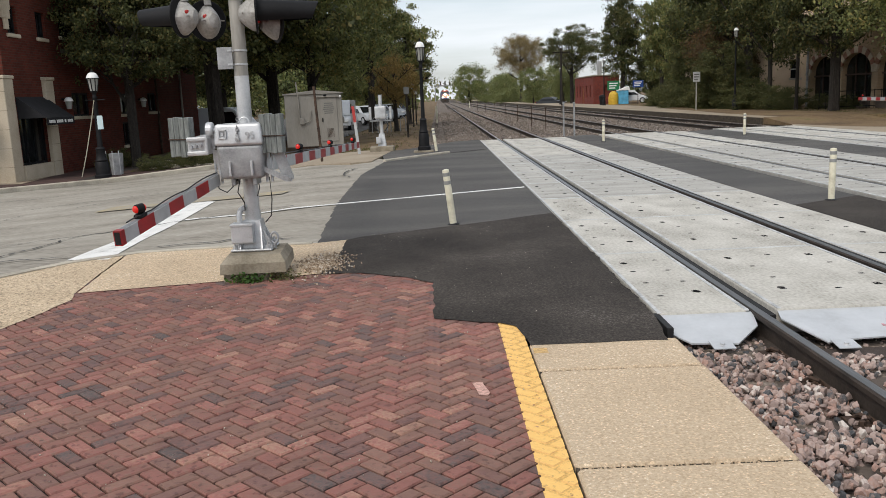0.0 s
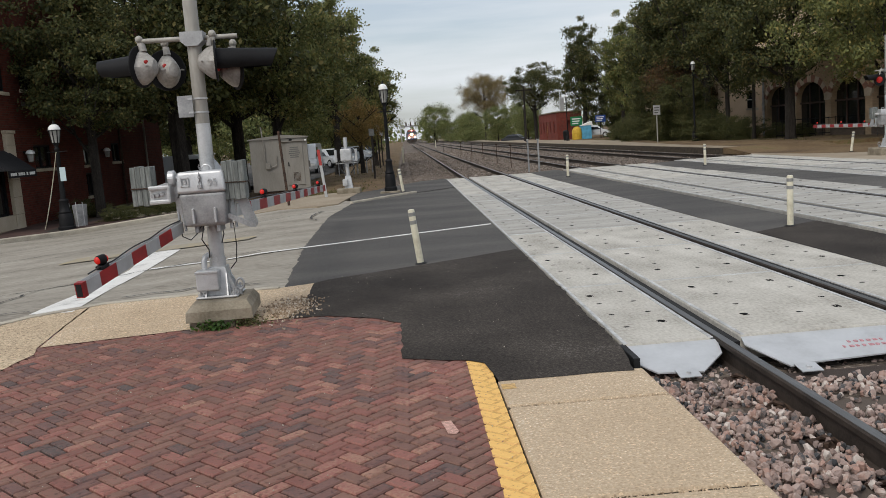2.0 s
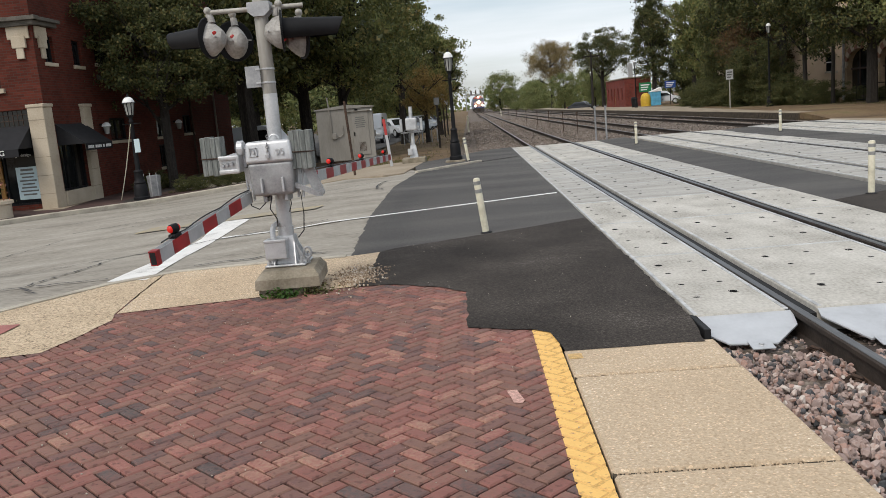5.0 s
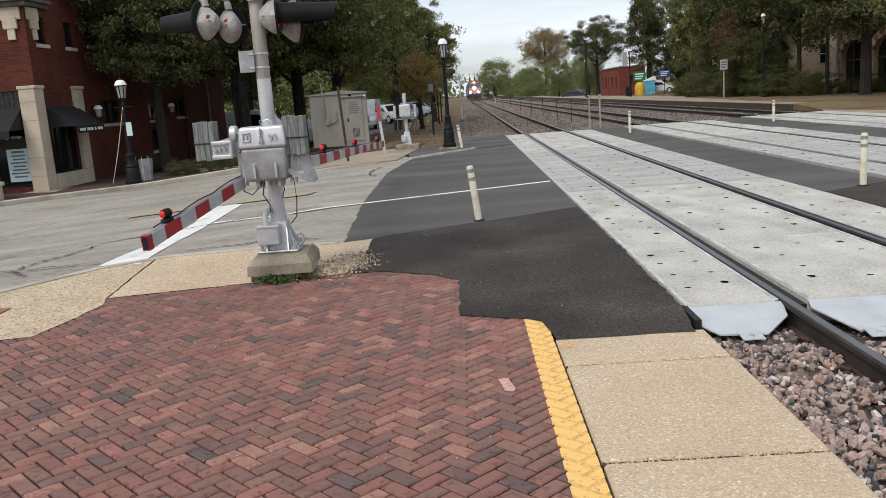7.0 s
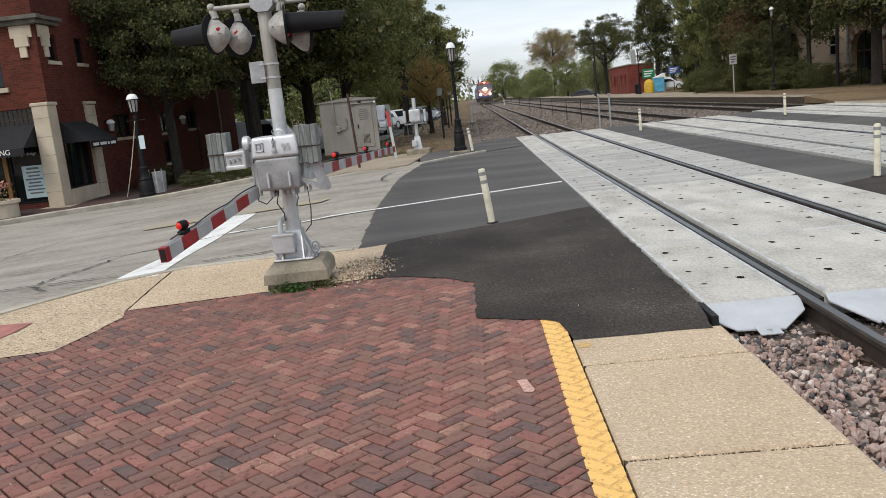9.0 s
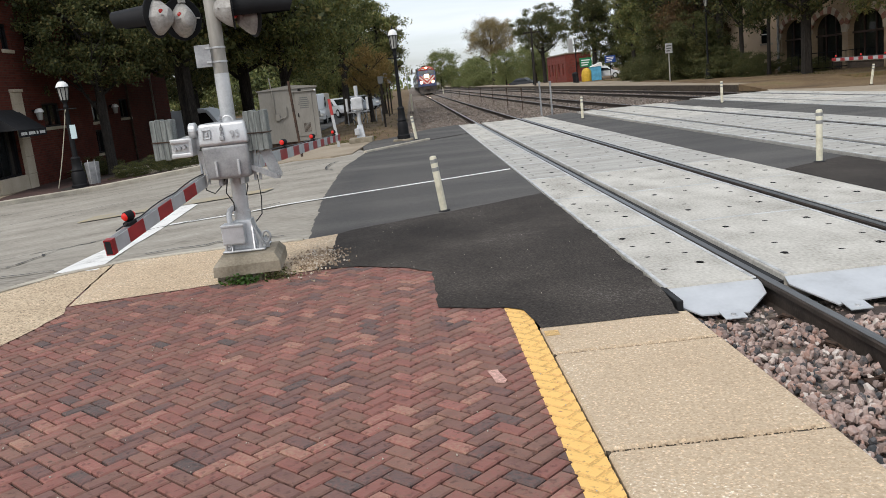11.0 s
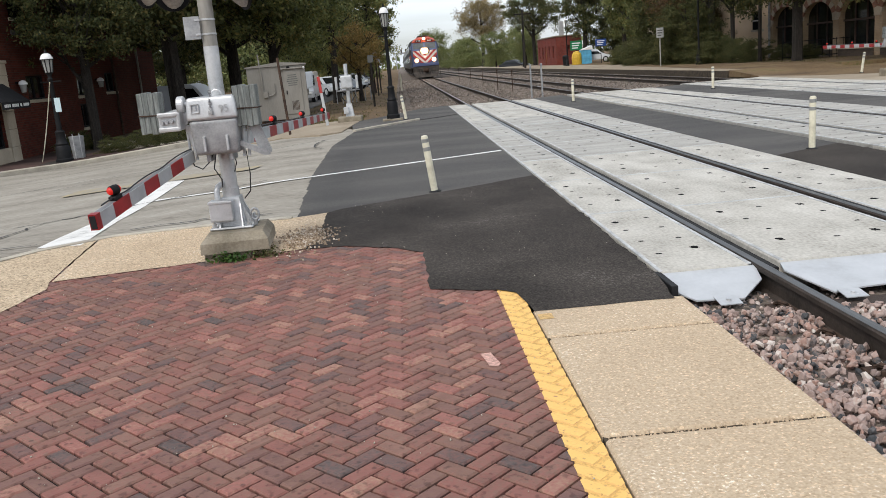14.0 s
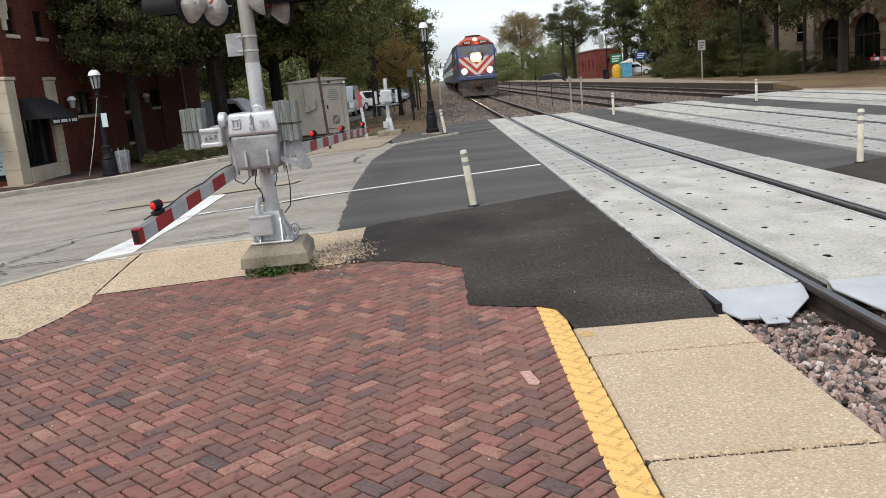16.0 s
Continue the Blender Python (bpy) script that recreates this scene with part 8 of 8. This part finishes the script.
tanb = thing("tan_building", "pale tan stucco building behind the trees", "building")
tm, ts = pose(20.9, 54.3, 0.0), pose(20.9, 74.3, 0.0, 0, 0, -90)
tow = [(1.15, 1.75, 1.9, 3.0), (3.6, 4.4, 1.9, 3.0), (1.15, 1.75, 4.6, 5.8), (3.6, 4.4, 4.6, 5.8)]
sow = [(1.2 + 3.1 * k, 2.3 + 3.1 * k, z, z + 1.4) for k in range(6) for z in (1.2, 4.4)]
bm = B()
wall(bm, tm, 8.0, 8.6, 0.3, tow)
part("end_wall", bm, M["stucco"], tanb)
bm = B()
wall(bm, ts, 19.996, 8.6, 0.3, sow)
part("side_wall", bm, M["stucco"], tanb)
bm = B()
box(bm, 21.35, 28.8, 54.75, 74.2, 0, 8.5)
part("core", bm, M["awning"], tanb, "dark interior")
bm = B()
box(bm, 20.7, 29.1, 54.1, 74.5, 8.6, 8.85, 0.02, 1)
part("roof", bm, M["pad"], tanb)
for mm, ows in ((tm, tow), (ts, sow)):
    for o in ows:
        bm = B()
        box(bm, o[0], o[1], 0.15, 0.18, o[2], o[3], m=mm)
        wd = part("window", bm, M["glass"], tanb, "dark window")
        bm = B()
        box(bm, o[0] - 0.1, o[1] + 0.1, -0.05, 0.1, o[2] - 0.12, o[2], m=mm)
        part("window_sill", bm, M["kerb"], wd)
        bm = B()
        box(bm, o[0], o[1], 0.1, 0.149, (o[2] + o[3]) / 2 - 0.03, (o[2] + o[3]) / 2 + 0.03, m=mm)
        part("meeting_rail", bm, M["lamp_white"], wd, "pale meeting rail")

redb = thing("red_building", "low red brick station building beside the platform", "building")
bm = B()
rm = pose(18.0, 113, 0.16, 0, 0, -90)
ro = [(1.0, 1.9, 0.8, 2.2), (3.4, 4.3, 0.8, 2.2), (5.6, 6.5, 0.0, 2.2), (8.0, 8.9, 0.8, 2.2), (10.6, 11.5, 0.8, 2.2)]
wall(bm, rm, 13, 3.2, 0.3, ro)
part("side_wall", bm, M["brick_bright"], redb)
bm = B()
wall(bm, pose(18.004, 99.99, 0.16), 3.0, 3.2, 0.3, [(1.2, 2.0, 0.9, 2.2)])
part("end_wall", bm, M["brick_bright"], redb)
bm = B()
box(bm, 18.35, 20.95, 100.35, 112.9, 0.16, 3.3)
part("core", bm, M["brick_bright"], redb)
for o in ro:
    bm = B()
    box(bm, o[0], o[1], 0.12, 0.15, o[2], o[3], m=rm)
    part("window", bm, M["glass"] if o[2] else M["wood"], redb, "dark window" if o[2] else "wooden door")
bm = B()
box(bm, 19.1, 19.6, 103, 103.6, 3.3, 5.2, 0.02, 1)
part("vent_stack", bm, M["silver"], redb, "tall galvanised vent stack")
bm = B()
box(bm, 17.9, 21.1, 99.9, 113.1, 3.36, 3.5, 0.02, 1)
part("parapet_cap", bm, M["pad"], redb)

kiosk = thing("painted_kiosk", "small kiosk painted yellow and blue by the platform", "kiosk", pose(19.0, 91, 0.16))
bm = B()
lathe(bm, [(0.55, 0.0), (0.55, 0.75), (0.48, 1.1), (0.3, 1.32), (0.05, 1.4)], pose(-0.4, 0.5, 0), 18)
part("yellow_end", bm, M["box_yellow"], kiosk, "rounded yellow end")
bm = B()
box(bm, 0.05, 1.1, 0, 1.2, 0, 1.45, 0.02, 1)
part("blue_box", bm, M["box_blue"], kiosk, "blue painted box")
bm = B()
prism(bm, [(-0.05, 1.45), (1.2, 1.45), (1.1, 1.85)], 1.3, pose(0.05, -0.05, 0))
part("roof", bm, M["lamp_white"], kiosk, "pale sloping roof")
bin2 = thing("litter_bin", "dark litter bin on the platform", "litter bin", pose(17.3, 91, 0.16))
bm = B()
lathe(bm, [(0.28, 0), (0.34, 0.85), (0.36, 0.9), (0.25, 1.05), (0.05, 1.1)], None, 16)
part("drum", bm, M["black"], bin2)


def board_sign(x, y, z, w, h, post, mat, label):
    s = thing("sign", label, "sign", pose(x, y, 0.16))
    bm = B()
    rod(bm, (0, 0.03, 0), (0, 0.03, z + h), 0.04, seg=8)
    part("post", bm, M[post], s)
    bm = B()
    box(bm, -w / 2, w / 2, -0.02, 0.0, z, z + h, 0.01, 1)
    f = part("board", bm, M[mat], s)
    for k in range(3):
        bm = B()
        box(bm, -w * 0.36, w * (0.36 - 0.1 * k), -0.03, -0.02, z + h * (0.68 - 0.25 * k), z + h * (0.80 - 0.25 * k))
        part("text_bar", bm, M["lettering"] if mat != "silver" else M["grey_letter"], f, "bar of small lettering")


board_sign(15.85, 53.4, 1.75, 0.45, 0.6, "pole", "silver", "small pale sign on a grey post")
board_sign(18.9, 93, 1.5, 1.3, 1.0, "black", "sign_green", "green information sign by the kiosk")
board_sign(20.4, 88, 1.7, 1.1, 0.7, "black", "sign_blue", "blue station sign under the trees")
board_sign(16.2, 150, 1.2, 0.9, 0.9, "silver", "white", "small white sign beside the far track")
up = thing("utility_pole", "tall wooden utility pole with a cross arm", "utility pole", pose(14.3, 100, 0.16))
bm = B()
rod(bm, (0, 0, 0), (0, 0, 6.6), 0.13, 0.10)
part("pole", bm, M["bark"], up)
bm = B()
box(bm, -1.0, 1.0, -0.06, 0.06, 6.0, 6.15)
part("cross_arm", bm, M["bark"], up)
for k in range(4):
    bm = B()
    tube(bm, arc((-0.9 + 0.6 * k, 0, 6.2), (2.2 + 0.5 * k, 7.5 + k, 4.2 + 0.4 * k), 0.5), 0.018, 5)
    part("wire", bm, M["cable"], up)
for k in range(3):
    bm = B()
    tube(bm, arc((-0.9 + 0.8 * k, 0, 6.2), (5 + k, 30, 7), 0.7), 0.018, 5)
    part("wire", bm, M["cable"], up)
# iron railing under the trees
rl = thing("iron_railing", "black iron railing behind the platform", "railing", pose(19.5, 44.5, 0.12, 0, 0, -20))
for k in range(30):
    bm = B()
    rod(bm, (0.32 * k, 0, 0), (0.32 * k, 0, 1.0), 0.014, seg=6)
    part("picket", bm, M["black"], rl)
for z in (0.15, 0.92):
    bm = B()
    box(bm, 0, 9.3, -0.02, 0.02, z, z + 0.04)
    part("rail", bm, M["black"], rl)
sb = thing("signal_bridge", "distant steel signal bridge over the tracks", "signal bridge", pose(0, 430, 0))
for x in (-1.2, 15.5):
    bm = B()
    box(bm, x - 0.25, x + 0.25, -0.25, 0.25, 0, 8.2)
    part("leg", bm, M["silver_dull"], sb)
bm = B()
box(bm, -1.4, 15.7, -0.4, 0.4, 7.6, 8.4)
part("beam", bm, M["silver_dull"], sb)
for x in (1.5, 3.8, 6.2, 8.5):
    bm = B()
    box(bm, x - 0.35, x + 0.35, -0.6, -0.4, 8.2, 10)
    part("signal_head", bm, M["rust"], sb)


# ---- herringbone brick pavement, piece by piece ----
bm = B()
box(bm, -9.0, 0.262, -1.5, 8.6, -0.2, -0.019)
brick_floor = solid("brick_pavement", bm, M["sand"], "red clay brick pavement in a diagonal herringbone", "pavement", kind="structure")
BW = 0.0835


def paver_shape(wide, long):
    g, c, h = 0.0055, 0.0070, 0.06
    x, y = long / 2 - g, wide / 2 - g
    rings = [[(sx * (x - k), sy * (y - k), z) for sx, sy in ((-1, -1), (1, -1), (1, 1), (-1, 1))] for k, z in ((0, -h), (0, -c), (c, 0.0))]
    vs = [v for r in rings for v in r]
    fs = [[4 * r + k, 4 * r + (k + 1) % 4, 4 * r + 4 + (k + 1) % 4, 4 * r + 4 + k] for r in (0, 1) for k in range(4)] + [[8, 9, 10, 11]]
    return vs, fs


PV, PF = paver_shape(BW, 2 * BW)
paver_me = bpy.data.meshes.new("brick")
paver_me.from_pydata(PV, [], PF)
paver_me.materials.append(M["paver"])
random.seed(21)
turn = Matrix.Rotation(radians(45), 4, "Z")
fv, ff = [], []
count = 0
LIMIT = 0.255
for j in range(-130, 130):
    for i in range(-130, 130):
        k = (i - j) % 4
        if k == 0:
            c, rot = Vector(((i + 1) * BW, (j + 0.5) * BW, 0)), 0
        elif k == 3:
            c, rot = Vector(((i + 0.5) * BW, (j + 1) * BW, 0)), 90
        else:
            continue
        c = turn @ c
        x, y = c.x, c.y + 2.0
        if not (-5.0 < x < LIMIT + 0.1 and -1.4 < y < 8.35) or (x < -3.75 and y > 6.75) or (y > 6.75 and x > -0.1):
            continue
        m = pose(x, y, 0.0 + random.uniform(-0.0025, 0.001), random.uniform(-0.5, 0.5), random.uniform(-0.5, 0.5), 45 + rot + random.uniform(-0.8, 0.8))
        if x < LIMIT - 0.1 and count < 300 and -1.9 < x and 2.95 < y < 5.2:
            piece("brick", paver_me, brick_floor, m)
            count += 1
            continue
        vs = [m @ Vector(v) for v in PV]
        if x > LIMIT - 0.1:
            if min(v.x for v in vs) > LIMIT - 0.012:
                continue
            t = B()
            bv = [t.verts.new(v) for v in vs]
            for f in PF:
                t.faces.new([bv[q] for q in f])
            r = bmesh.ops.bisect_plane(t, geom=t.verts[:] + t.edges[:] + t.faces[:], plane_co=(LIMIT, 0, 0), plane_no=(1, 0, 0), clear_outer=True)
            bmesh.ops.holes_fill(t, edges=[e for e in t.edges if e.is_boundary and all(abs(v.co.x - LIMIT) < 1e-4 for v in e.verts)], sides=0)
            t.verts.index_update()
            o = len(fv)
            fv += [v.co.copy() for v in t.verts]
            ff += [[v.index + o for v in f.verts] for f in t.faces]
            t.free()
            continue
        o = len(fv)
        fv += vs
        ff += [[q + o for q in f] for f in PF]
me = bpy.data.meshes.new("brick_field")
me.from_pydata(fv, [], ff)
me.materials.append(M["paver_bed"])
field = new("brick_field", me)
field.parent = brick_floor
field["kind"] = "stuff"
bm = B()
box(bm, 0.118, 0.254, -1.2, 6.2, -0.05, -0.0045)
part("paint_in_joints", bm, M["joint_yellow"], brick_floor, "yellow paint filling the joints")
bm = B()
top = [bm.verts.new((x, y, 0.0025)) for x, y in ((-0.118, 5.03), (-0.062, 5.035), (-0.052, 4.97), (-0.030, 4.865), (-0.045, 4.825), (-0.088, 4.838), (-0.100, 4.93))]
bm.faces.new(top[::-1])
bm.normal_update()
for f in bm.faces[:]:
    e = bmesh.ops.extrude_face_region(bm, geom=[f])
    bmesh.ops.translate(bm, vec=(0, 0, -0.002), verts=[q for q in e["geom"] if isinstance(q, bmesh.types.BMVert)])
bmesh.ops.recalc_face_normals(bm, faces=bm.faces[:])
solid("paint_mark", bm, M["pink"], "faded pink paint mark on the bricks", "paint mark")
random.seed(29)
scatter("pale_chips", [((random.uniform(-3.2, 0.2), random.uniform(2.9, 7.6), 0.003), random.uniform(0.0025, 0.006)) for k in range(170)], M["kerb"], "tiny pale stone chips on the bricks")
scatter("asphalt_grit", [((random.uniform(-1.1, 1.15), random.uniform(6.4, 10.5), 0.011), random.uniform(0.002, 0.005)) for k in range(60)], M["kerb"], "pale grit on the asphalt")


# ---- what moves ----
def motions():
    speed, front, x = 15.5, 66.5, (TRACKS[0][0] + TRACKS[0][1]) / 2
    times = [k * 0.5 for k in range(33)]
    walk(loco, [(t, pose(x, front + speed * (16 - t), 0)) for t in times])
    for k, c in enumerate(coaches):
        walk(c, [(t, pose(x, front + 17.2 + 26.0 * k + speed * (16 - t), 0)) for t in times])
    for w in loco_wheels:
        at = w.location.copy()
        walk(w, [(k / 30, pose(at.x, at.y, at.z, math.degrees(speed / 30 * k / 0.5))) for k in range(481)])


motions()
